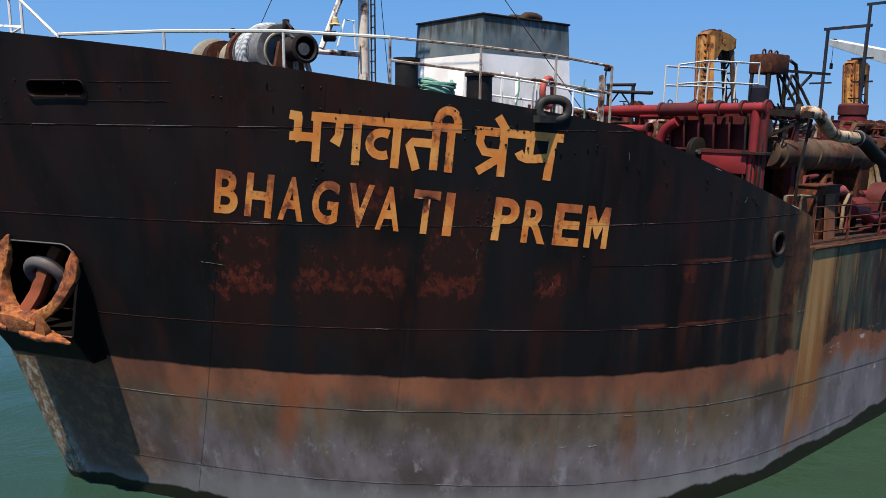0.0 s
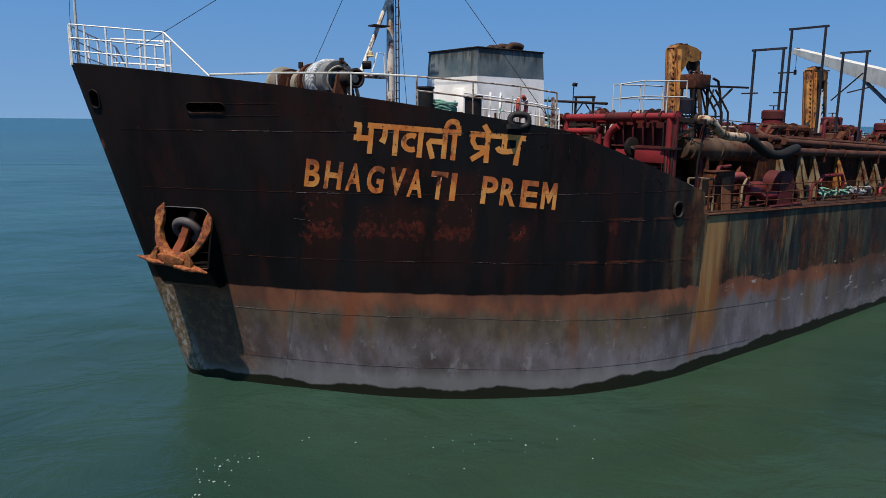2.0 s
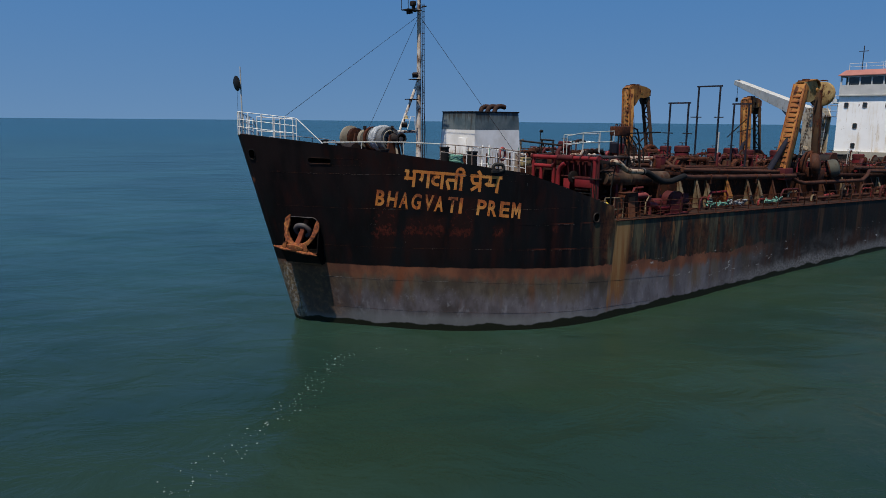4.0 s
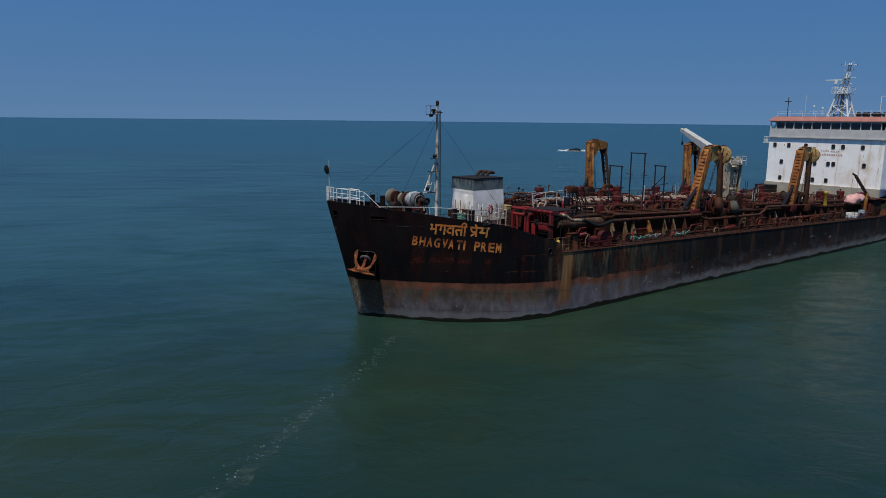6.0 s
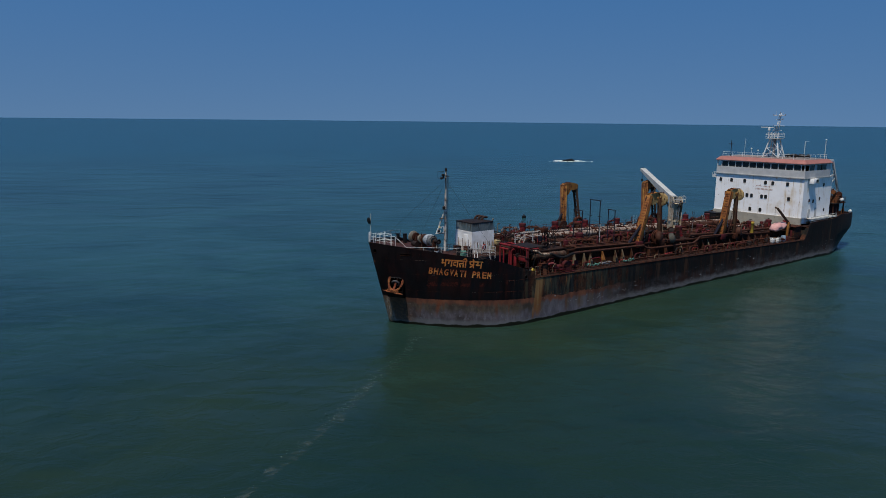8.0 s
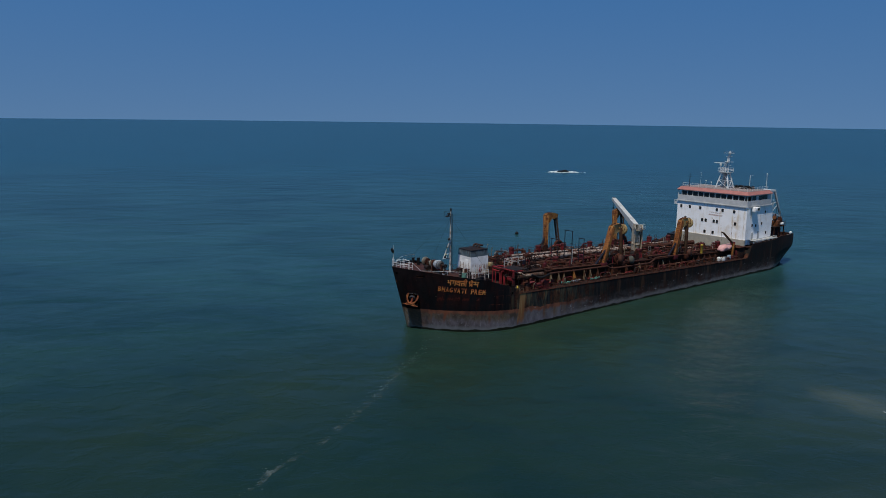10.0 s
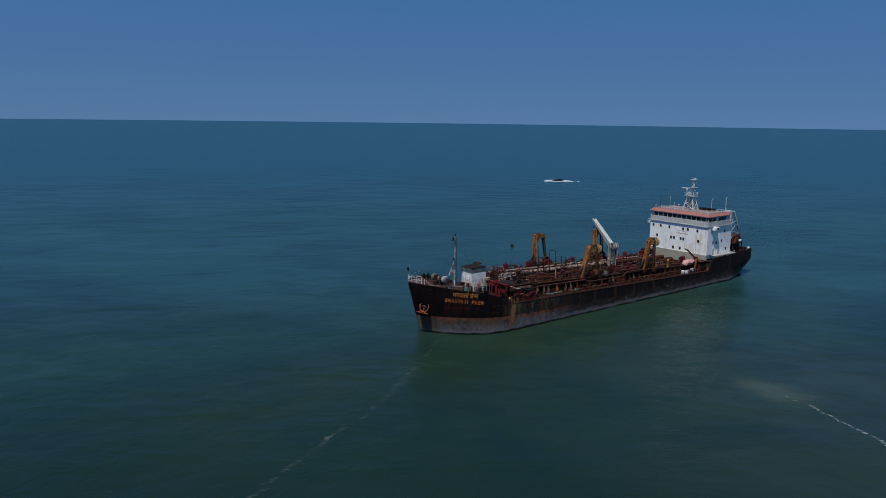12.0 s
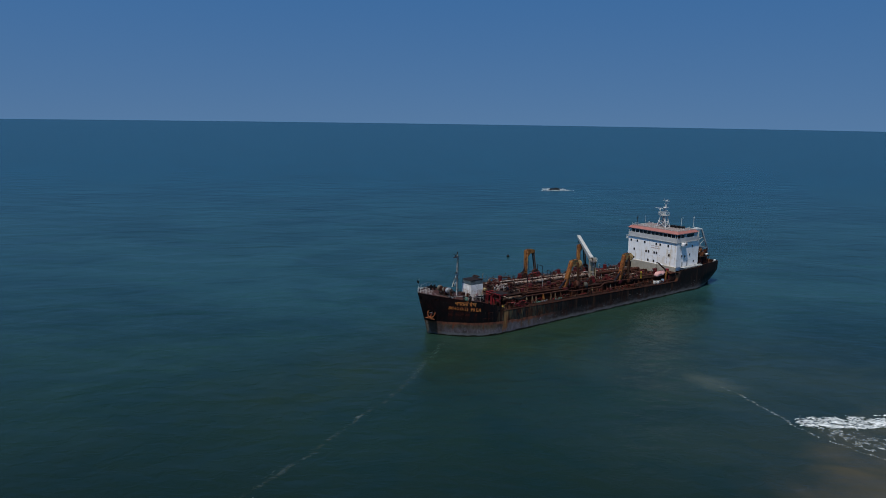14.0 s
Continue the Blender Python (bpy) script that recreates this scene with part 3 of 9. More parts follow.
    def plate(self, outline, thick, origin, ax, ay):
        """A flat plate: an outline in the plane of ax and ay, with thickness along their normal."""
        o, ax, ay = Vector(origin), Vector(ax), Vector(ay)
        nn = ax.cross(ay).normalized() * thick / 2
        k = len(outline)
        lo = [o + ax * u + ay * w - nn for u, w in outline]
        hi = [o + ax * u + ay * w + nn for u, w in outline]
        return self.add(lo + hi, [tuple(range(k))[::-1], tuple(range(k, 2 * k))] + [(i, (i + 1) % k, k + (i + 1) % k, k + i) for i in range(k)])

    def mesh(self, name, material):
        me = bpy.data.meshes.new(name)
        me.from_pydata(self.v, [], self.f)
        me.polygons.foreach_set("use_smooth", self.s)
        me.materials.append(material)
        me.set_sharp_from_angle(angle=radians(40))
        me.update()
        return me


def part(name, b, material, parent=None, label=""):
    """Links what b holds as one mesh, under parent."""
    ob = new(name, b.mesh(name, material))
    if parent:
        ob.parent = parent
        if parent.parent is None and parent.type == "EMPTY":
            ob.matrix_parent_inverse = Matrix.Translation(parent.location).inverted()
    return tagged(ob, label) if label else ob


def thing(name, at, label, category, group="", kind=""):
    ob = new(name)
    ob.location = at
    ob.empty_display_size = 0.3
    return tagged(ob, label, category, group, kind)


def solo(name, b, material, label, category, group="", kind=""):
    return tagged(part(name, b, material), label, category, group, kind)


# ---- the sea ----
def sea_height(x, y):
    """The low swell of the water's surface."""
    calm = max(0.0, 1.0 - math.hypot(x + 10.0, y + 40.0) / 700.0)
    h = 0.16 * noise.noise((x * 0.06, y * 0.028, 0.3)) + 0.07 * noise.noise((x * 0.21, y * 0.12, 4.0)) + 0.03 * noise.noise((x * 0.6, y * 0.4, 8.0))
    return calm * h - 0.02


def sea():
    """One sheet of water out to the horizon, with a low swell near the ship."""
    cx, cy = -10.0, -40.0
    seg, rings = 400, [0.0]
    r, stepw = 1.2, 1.2
    while r < 4900:
        rings.append(r)
        stepw = 1.2 if r < 60 else r * 0.0205
        r += stepw
    rings.append(4950.0)
    vs, fs = [(cx, cy, 0.0)], []
    for r in rings[1:]:
        for k in range(seg):
            a = 2 * math.pi * k / seg
            x, y = cx + r * math.cos(a), cy + r * math.sin(a)
            vs.append((x, y, sea_height(x, y)))
    for k in range(seg):
        fs.append((0, 1 + k, 1 + (k + 1) % seg))
    for i in range(len(rings) - 2):
        o, p = 1 + i * seg, 1 + (i + 1) * seg
        for k in range(seg):
            fs.append((o + k, p + k, p + (k + 1) % seg, o + (k + 1) % seg))
    b = Build().add(vs, fs, True)
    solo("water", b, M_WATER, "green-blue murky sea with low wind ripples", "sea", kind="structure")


sea()

# ---- the ship's lines ----
BEAM = 10.6
SHEER = [(-0.2, 10.53), (0.0, 10.52), (2.0, 10.2), (4.0, 9.88), (6.0, 9.52), (8.0, 9.18), (10.0, 8.85), (11.4, 8.63), (12.2, 8.34), (13.75, 7.84),
         (15.7, 7.22), (17.95, 6.52), (18.0, 5.75), (88.0, 3.85), (88.6, 4.2), (90.0, 6.9), (101.0, 7.1), (102.5, 7.6), (114.0, 6.9), (120.0, 6.9)]


def sheer(x):
    """Height of the ship's side at x."""
    return float(np.interp(x, [a for a, _ in SHEER], [c for _, c in SHEER]))


def stem(z):
    return max(-0.12, 3.05 * (1 - z / 10.53))


def half(x, z):
    """Half breadth of the hull."""
    d = x - stem(z)
    if d <= 0:
        return 0.0
    length = 16 + 0.15 * max(z, 0)
    b = BEAM if d >= length else BEAM * (1 - (1 - d / length) ** 2.6)
    if x > 96:
        b *= 1 - 0.26 * ((x - 96) / 18) ** 2.2
    return b


def on_hull(x, z, out=0.0):
    """A point on the port side, out metres proud of it."""
    e = 0.05
    nx, nz = (half(x + e, z) - half(x - e, z)) / (2 * e), (half(x, z + e) - half(x, z - e)) / (2 * e)
    nn = Vector((-nx, -1, -nz)).normalized()
    return Vector((x, -half(x, z), z)) + out * nn


def deck(x):
    """Height of the main deck."""
    return 5.68 - 0.0271 * (x - 18)


def coam(x):
    """Height of the hopper coaming's top."""
    return 8.0 - 0.042 * (x - 27)


def fc_deck(x):
    return sheer(min(x, 11.4)) - 0.45


def hull_solid():
    xs_top = [0.0, 0.04, 0.12, 0.25, 0.45, 0.7] + [1.0 + 0.25 * i for i in range(68)] + [17.95, 18.0] + [19 + 1.5 * i for i in range(46)]
    xs_top = sorted(set([x for x in xs_top if x < 88] + [88.0, 88.6, 89.3, 90.0] + [91.5 + 1.5 * i for i in range(13)] + [110.5, 111.5, 112.5, 113.3, 114.0]))
    rows = 18
    port, star = [], []
    vs, fs = [], []

    def add(p):
        vs.append(p)
        return len(vs) - 1

    def spot(s, k):
        top = sheer(s)
        z = -2.0 + (top + 2.0) * k / rows
        lead = stem(z) * max(0.0, 1 - s / 18.0)
        x = s + lead + 0.12 * (s < 18) * max(0.0, 1 - s / 18.0)
        if s > 100:
            cut = 3.6 * (max(0.0, 1 - (z + 2) / 6.5)) ** 1.6
            x -= cut * ((s - 100) / 14) ** 1.5
        h = half(x, z) if s > 0 else 0.0
        if s > 100:
            h = half(s, z) * (1 - 0.35 * max(0.0, 1 - (z + 2) / 6.0) * (s - 100) / 14)
        return x, h, z

    for s in xs_top:
        p, q = [], []
        for k in range(rows + 1):
            x, h, z = spot(s, k)
            if h < 1e-4:
                i = add((x, 0, z))
                p.append(i), q.append(i)
            else:
                p.append(add((x, -h, z))), q.append(add((x, h, z)))
        port.append(p), star.append(q)
    n = len(xs_top)

    def quad(*idx):
        out = []
        for i in idx:
            if i not in out:
                out.append(i)
        if len(out) > 2:
            fs.append(tuple(out))

    for i in range(n - 1):
        for k in range(rows):
            quad(port[i][k], port[i + 1][k], port[i + 1][k + 1], port[i][k + 1])
            quad(star[i][k], star[i][k + 1], star[i + 1][k + 1], star[i + 1][k])
        quad(port[i][0], star[i][0], star[i + 1][0], port[i + 1][0])
    for k in range(rows):
        quad(port[-1][k], star[-1][k], star[-1][k + 1], port[-1][k + 1])
    # rim, inner side of the bulwark and deck
    rim_p, rim_s, in_p, in_s = [], [], [], []
    for i, s in enumerate(xs_top):
        x, h, z = spot(s, rows)
        low = 0.45 if s <= 11.4 else max(0.06, 0.45 - 0.03 * (s - 11.4))
        if 11.4 < s < 18:
            low = max(0.30, z - 7.9) if z > 8.2 else 0.30
        if s >= 18:
            low = 0.07
        if s > 89:
            low = 1.0
        w = 0.14
        hh = h - w
        xx = x + (0.25 if s < 0.3 else 0.0) - (0.15 if s > 113.9 else 0)
        if hh < 0.01:
            hh = 0.01 + 0.02 * i
        rim_p.append(add((xx, -hh, z))), rim_s.append(add((xx, hh, z)))
        hin = hh if s >= 18 else max(0.008, min(hh, half(xx, z - low) - 0.12))
        in_p.append(add((xx, -hin, z - low))), in_s.append(add((xx, hin, z - low)))
    for i in range(n - 1):
        quad(port[i][rows], port[i + 1][rows], rim_p[i + 1], rim_p[i])
        quad(star[i + 1][rows], star[i][rows], rim_s[i], rim_s[i + 1])
        quad(rim_p[i], rim_p[i + 1], in_p[i + 1], in_p[i])
        quad(rim_s[i + 1], rim_s[i], in_s[i], in_s[i + 1])
        quad(in_p[i], in_p[i + 1], in_s[i + 1], in_s[i])
    quad(port[0][rows], rim_p[0], rim_s[0])
    quad(rim_p[0], in_p[0], in_s[0], rim_s[0])
    quad(port[-1][rows], star[-1][rows], rim_s[-1], rim_p[-1])
    quad(rim_p[-1], rim_s[-1], in_s[-1], in_p[-1])
    me = bpy.data.meshes.new("hull_shell")
    me.from_pydata(vs, [], fs)
    bm = bmesh.new()
    bm.from_mesh(me)
    bmesh.ops.recalc_face_normals(bm, faces=bm.faces)
    bm.to_mesh(me)
    bm.free()
    return me


def cut_openings(ob, cutters):
    """Cuts real openings through the hull's plating."""
    for c in cutters:
        mod = ob.modifiers.new("cut", "BOOLEAN")
        mod.operation, mod.solver, mod.object = "DIFFERENCE", "EXACT", c
    dg = bpy.context.evaluated_depsgraph_get()
    me = bpy.data.meshes.new_from_object(ob.evaluated_get(dg))
    ob.modifiers.clear()
    ob.data = me
    for c in cutters:
        bpy.data.objects.remove(c)


ship = thing("ship_hull", (20, 0, 0), "rusty black dredger hull aground with grey boot-topping", "ship")
shell = new("hull_shell", hull_solid())
shell.data.materials.append(M_HULL)


def slot_cutter(x, z, w, h, deep, corner=0.45):
    """A rounded slot, square to the port side."""
    c = on_hull(x, z)
    nn = (on_hull(x, z, 1.0) - c).normalized()
    across = Vector((0, 0, 1)).cross(nn).normalized()
    up = nn.cross(across)
    r = min(w, h) * corner
    pts = []
    for sx, sy, a0 in ((1, 1, 0), (-1, 1, 90), (-1, -1, 180), (1, -1, 270)):
        for a in range(0, 91, 18):
            t = radians(a0 + a)
            pts.append((sx * (w / 2 - r) + r * math.cos(t), sy * (h / 2 - r) + r * math.sin(t)))
    return Build().plate(pts, deep, c - nn * (deep / 2 - 0.3), across, up), (c, nn, across, up, pts)


cut_a, slot_a = slot_cutter(2.93, 9.20, 1.25, 0.30, 1.1)      # mooring slot in the bulwark
cut_b, slot_b = slot_cutter(16.45, 6.0, 0.46, 0.52, 1.2)      # round freeing port
cut_c, slot_c = slot_cutter(2.80, 5.0, 2.0, 2.35, 1.3, 0.16)      # anchor pocket
cut_d, slot_d = slot_cutter(0.62, 9.45, 0.35, 0.55, 0.9)      # stem fairlead
bpy.context.view_layer.update()
cut_openings(shell, [new("cutter", b.mesh("cutter", M_HULL)) for b in (cut_a, cut_b, cut_c, cut_d)])
shell.parent = ship
shell.matrix_parent_inverse = Matrix.Translation(ship.location).inverted()


def lip(slot, r, material, name, label=""):
    c, nn, across, up, pts = slot
    ring = [c + nn * 0.02 + across * u + up * w for u, w in pts]
    part(name, Build().tube(ring + ring[:2], r, 6, False), material, ship, label)


lip(slot_a, 0.012, M_HULL, "fairlead_lip")
lip(slot_b, 0.05, M_DARK, "freeing_port_rim", "dark round rim of a hole in the side")
lip(slot_d, 0.02, M_BLACK, "fairlead_lip")
# the welded frame where a second slot was closed
c0, w0 = 3.85, 0.62
for z0, z1 in ((9.32, 9.32), (8.98, 8.98)):
    part("weld_seam", Build().tube([on_hull(c0 - 0.5 + 0.1 * i, z0 + 0.008 * math.sin(9 * i), 0.0) for i in range(12)], 0.006, 5), M_HULL, ship)

# weld seams between the strakes and upright butts
STRAKES = ((8.55, 0.0, 0.8, 11.2), (6.75, 0.012, 1.4, 17.6), (4.66, 0.056, 2.0, 17.6), (2.84, 0.072, 2.4, 24.0), (1.10, 0.050, 3.6, 22.0), (5.98, 0.040, 11.2, 17.5))


def seam_z(z0, fall, x):
    """A strake's lower edge: level along the bow, then falling aft."""
    return z0 - fall * max(0.0, x - 9.0)


for z0, fall, xa, xb in STRAKES:
    pts, x = [], max(xa, stem(z0) + 0.6)
    while x < xb:
        pts.append(on_hull(x, seam_z(z0, fall, x), 0.003))
        x += 0.35
    part("weld_seam", Build().tube(pts, 0.004, 5), M_HULL, ship)
for xb, z0, z1 in ((5.2, 6.7, 0.4), (6.55, 9.3, 8.55), (8.05, 4.6, 2.9), (11.15, 5.9, 4.6), (13.6, 4.4, 2.6), (16.2, 6.6, 4.3), (7.1, 8.5, 6.8), (10.9, 2.7, 0.9)):
    part("weld_seam", Build().tube([on_hull(xb, z0 + (z1 - z0) * k / 12, 0.002) for k in range(13)], 0.0035, 5), M_HULL, ship)
M_CHALK = plain("chipped_pale_edge", (0.27, 0.25, 0.235), (0.10, 0.086, 0.078), 0.8, 9)


def chipped_edges():
    """Pale chipped edges along the seams, and short scratches."""
    g = random.Random(12)
    b = Build()
    for z0, fall, x0, x1 in STRAKES:
        x = max(x0, stem(z0) + 0.7)
        while x < x1:
            l = g.uniform(0.15, 1.3)
            if g.random() < (0.85 if z0 < 4 else 0.55):
                b.tube([on_hull(x + l * k / 4, seam_z(z0, fall, x + l * k / 4) + 0.010 * g.gauss(0, 0.4), 0.006) for k in range(5)], g.choice((0.0014, 0.002, 0.0028)) , 4)
            x += l + g.uniform(0.05, 0.9)
    x = 11.3
    while x < 17.6:                                            # bare edge of the sloping bulwark
        l = g.uniform(0.08, 0.5)
        if g.random() < 0.6:
            b.tube([(q, -half(q, sheer(q)) + 0.01, sheer(q) + 0.025) for q in (x, x + l * 0.5, x + l)], g.choice((0.006, 0.010, 0.014)), 5)
        x += l + g.uniform(0.0, 0.25)
    for k in range(20):
        x, z = g.uniform(3.5, 17.0), g.choice((g.uniform(0.9, 3.4), g.uniform(3.5, 8.0)))
        dx, dz = g.gauss(0, 0.12), g.gauss(0, 0.10)
        b.tube([on_hull(x, z, 0.006), on_hull(x + dx * 0.5, z + dz * 0.6, 0.006), on_hull(x + dx, z + dz, 0.006)], g.choice((0.0012, 0.0016, 0.002)), 4)
    for k in range(26):                                        # pale scuffs where fenders rubbed
        x = g.uniform(9.5, 24.0)
        z = g.choice((1.95, 1.9, 1.55, 2.3)) - 0.035 * max(0.0, x - 14) + g.gauss(0, 0.08)
        for q in range(g.choice((1, 2, 3))):
            u, v = x + g.gauss(0, 0.05), z + g.gauss(0, 0.04)
            up = g.random() < 0.5
            a, c = (g.uniform(0.01, 0.03), g.uniform(0.03, 0.13)) if up else (g.uniform(0.03, 0.13), g.uniform(-0.01, 0.01))
            b.tube([on_hull(u, v, 0.001), on_hull(u + a * 0.5, v + c * 0.5, 0.002), on_hull(u + a, v + c, 0.001)], g.choice((0.002, 0.003, 0.005)), 4)
    tagged(part("chipped_edge", b, M_CHALK, ship, "pale chips and scratches in the paint"), kind="stuff")


chipped_edges()


def draft_marks():
    """Small worn white ticks of the draught scale up the stem."""
    g = random.Random(3)
    b = Build()
    for k in range(34):
        z = 0.45 + 0.088 * k
        q, l = on_hull(stem(z) + 0.52 + g.gauss(0, 0.015), z, 0.004), g.uniform(0.02, 0.05)
        b.tube([q, q + Vector((l, -0.3 * l, 0.5 * l))], g.choice((0.005, 0.008)), 4)
    tagged(part("draught_mark", b, M_CHALK, ship, "worn white draught marks up the stem"), kind="stuff")


draft_marks()


def blisters():
    """Rust blisters along the seams, round the slot and over the name."""
    g = random.Random(50)
    b = Build()
    spots = []
    for k in range(330):
        pick = g.random()
        if pick < 0.30:
            spots.append((g.uniform(1.5, 11.0), 8.55 + g.gauss(0, 0.05)))
        elif pick < 0.45:
            spots.append((g.uniform(2.2, 4.5), g.choice((9.36, 9.02, 8.98, 9.33)) + g.gauss(0, 0.05)))
        elif pick < 0.70:
            x = g.uniform(4.5, 12.0)
            spots.append((x, sheer(x) - g.choice((0.2, 0.42, 0.62)) + g.gauss(0, 0.05)))
        elif pick < 0.85:
            spots.append((g.choice((5.2, 6.55, 7.1, 11.0)) + g.gauss(0, 0.07), g.uniform(6.0, 9.0)))
        else:
            spots.append((g.uniform(8.9, 9.4), g.uniform(6.4, 7.6)))
    for x, z in spots:
        if z > sheer(x) - 0.08:
            continue
        c, r = on_hull(x, z, -0.004), g.choice((0.008, 0.010, 0.013, 0.017, 0.026))
        nn = (on_hull(x, z, 1.0) - on_hull(x, z)).normalized()
        e1 = Vector((0, 0, 1)).cross(nn).normalized()
        e2 = nn.cross(e1)
        vs = [c + nn * r * 0.7]
        for q, hh in ((0.6, 0.5), (1.0, 0.0)):
            vs += [c + (e1 * math.cos(a) + e2 * math.sin(a)) * r * q * g.uniform(0.8, 1.3) + nn * r * hh for a in (k * math.pi / 3 for k in range(6))]
        fs = [(0, 1 + k, 1 + (k + 1) % 6) for k in range(6)] + [(1 + k, 7 + k, 7 + (k + 1) % 6, 1 + (k + 1) % 6) for k in range(6)]
        b.add(vs, fs, True)
    tagged(part("rust_scale", b, M_HULL, ship), kind="stuff")


blisters()
rng = random.Random(5)
for i in range(34):                                            # weld lugs near the rail
    x = rng.uniform(5.6, 15.8)
    z = sheer(x) - rng.choice((0.22, 0.42, 0.6)) - rng.uniform(0, 0.1)
    p = on_hull(x, z, 0.01)
    part("weld_lug", Build().box(p, (0.035, 0.02, 0.045)), M_HULL, ship)
part("rub_rail", Build().tube([(x, -half(x, sheer(x)) - 0.02, sheer(x) - 0.05) for x in [18.2 + 2.2 * i for i in range(32)]], 0.04, 6), M_RUST, ship, "rusty half-round deck edge bar")
part("cap_rail", Build().tube([(max(x, 0.3), -max(0.02, half(max(x, 0.3), sheer(x)) - 0.05), sheer(x) + 0.005) for x in [0.3, 0.8] + [1.2 + 0.8 * i for i in range(13)] + [11.4, 12.2, 13.75, 15.7, 17.9]], 0.035, 6), M_BLACK, ship)

# ---- the name on the side ----
TEXT_X = [(381, 5.12), (480, 5.89), (560, 6.53), (650, 7.27), (735, 8.00), (800, 8.58), (885, 9.37), (1000, 10.57), (1078, 11.45)]


def text_x(u):
    """Letters keep an even rhythm round the flare: place along the row to metres aft."""
    return float(np.interp(u, [a for a, _ in TEXT_X], [c for _, c in TEXT_X]))


M_OUTLINE = ((0, 0), (0, 1), (0.26, 1), (0.50, 0.60), (0.74, 1), (1, 1), (1, 0), (0.75, 0), (0.75, 0.56), (0.55, 0.22), (0.45, 0.22), (0.25, 0.56), (0.25, 0))


def block_m():
    """A narrow block capital, its middle strokes meeting above the foot."""
    me = bpy.data.meshes.new("letter")
    me.from_pydata([(u, v, 0) for u, v in M_OUTLINE], [], [tuple(range(len(M_OUTLINE)))])
    return me


def font_letter(ch):
    cu = bpy.data.curves.new("letter", "FONT")
    cu.body = ch
    cu.offset = 0.030
    cu.resolution_u = 4
    tmp = new("letter", cu)
    bpy.context.view_layer.update()
    me = bpy.data.meshes.new_from_object(tmp.evaluated_get(bpy.context.evaluated_depsgraph_get()))
    bpy.data.objects.remove(tmp)
    return me


def roman_letter(ch, u0, u1):
    me = block_m() if ch == "M" else font_letter(ch)
    bm = bmesh.new()
    bm.from_mesh(me)
    bmesh.ops.triangulate(bm, faces=bm.faces)
    for _ in range(2):
        bmesh.ops.subdivide_edges(bm, edges=[e for e in bm.edges if e.calc_length() > 0.12], cuts=1)
        bmesh.ops.triangulate(bm, faces=bm.faces)
    lo = Vector([min(v.co[i] for v in bm.verts) for i in range(3)])
    hi = Vector([max(v.co[i] for v in bm.verts) for i in range(3)])
    for v in bm.verts:
        fx, fz = (v.co.x - lo.x) / (hi.x - lo.x), (v.co.y - lo.y) / (hi.y - lo.y)
        x = text_x(u0 + (u1 - u0) * fx - (1 - fz) * 2)
        top = 7.77 - 0.1115 * (x - 5.12)
        v.co = on_hull(x, top - 0.83 * (1 - fz), 0.005)
    bm.normal_update()
    bmesh.ops.reverse_faces(bm, faces=[f for f in bm.faces if f.normal.y > 0])
    bm.to_mesh(me)
    bm.free()
    me.materials.clear()
    me.materials.append(M_LETTER)
    ob = new("letter", me)
    ob.parent = ship
    ob.matrix_parent_inverse = Matrix.Translation(ship.location).inverted()


for ch, u0, u1 in (("B", 380, 424), ("H", 437, 485), ("A", 497, 541), ("G", 555, 601), ("V", 617, 661), ("A", 669, 711), ("T", 731, 777),
                   ("I", 787, 803), ("P", 874, 917), ("R", 925, 967), ("E", 980, 1026), ("M", 1036, 1078)):
    roman_letter(ch, u0, u1)
TOP_X = [(510, 6.07), (600, 6.77), (700, 7.60), (820, 8.64), (900, 9.39), (995, 10.37)]


def arc(cx, cy, rx, ry, a0, a1, n=12):
    return [(cx + rx * math.cos(radians(a0 + (a1 - a0) * i / n)), cy + ry * math.sin(radians(a0 + (a1 - a0) * i / n))) for i in range(n + 1)]


def upper_letter(strokes, wide=14.5):
    """A letter of the upper row, painted with a broad brush: strokes run in hundredths along and down from the head line."""
    b = Build()
    for j, pts in enumerate(strokes):
        dense = []
        for (x0, y0), (x1, y1) in zip(pts, pts[1:]):
            k = max(1, int(math.hypot(x1 - x0, y1 - y0) / 12))
            dense += [(x0 + (x1 - x0) * i / k, y0 + (y1 - y0) * i / k) for i in range(k)]
        dense.append(pts[-1])
        vs = []
        for i, (x, y) in enumerate(dense):
            xa, ya = dense[max(i - 1, 0)]
            xb, yb = dense[min(i + 1, len(dense) - 1)]
            d = math.hypot(xb - xa, yb - ya) or 1
            for sgn in (-1, 1):
                u, w = x - sgn * (yb - ya) / d * wide * 0.5, y + sgn * (xb - xa) / d * wide * 0.5
                xm = float(np.interp(u, [a for a, _ in TOP_X], [c for _, c in TOP_X], )) if 510 <= u <= 995 else (6.07 + (u - 510) * 0.0078 if u < 510 else 10.37 + (u - 995) * 0.0103)
                vs.append(on_hull(xm, 8.80 - 0.088 * (xm - 6.07) - w / 92.0, 0.004 + 0.0008 * j))
        b.add(vs, [(2 * i, 2 * i + 2, 2 * i + 3, 2 * i + 1) for i in range(len(dense) - 1)])
    part("letter", b, M_LETTER, ship)


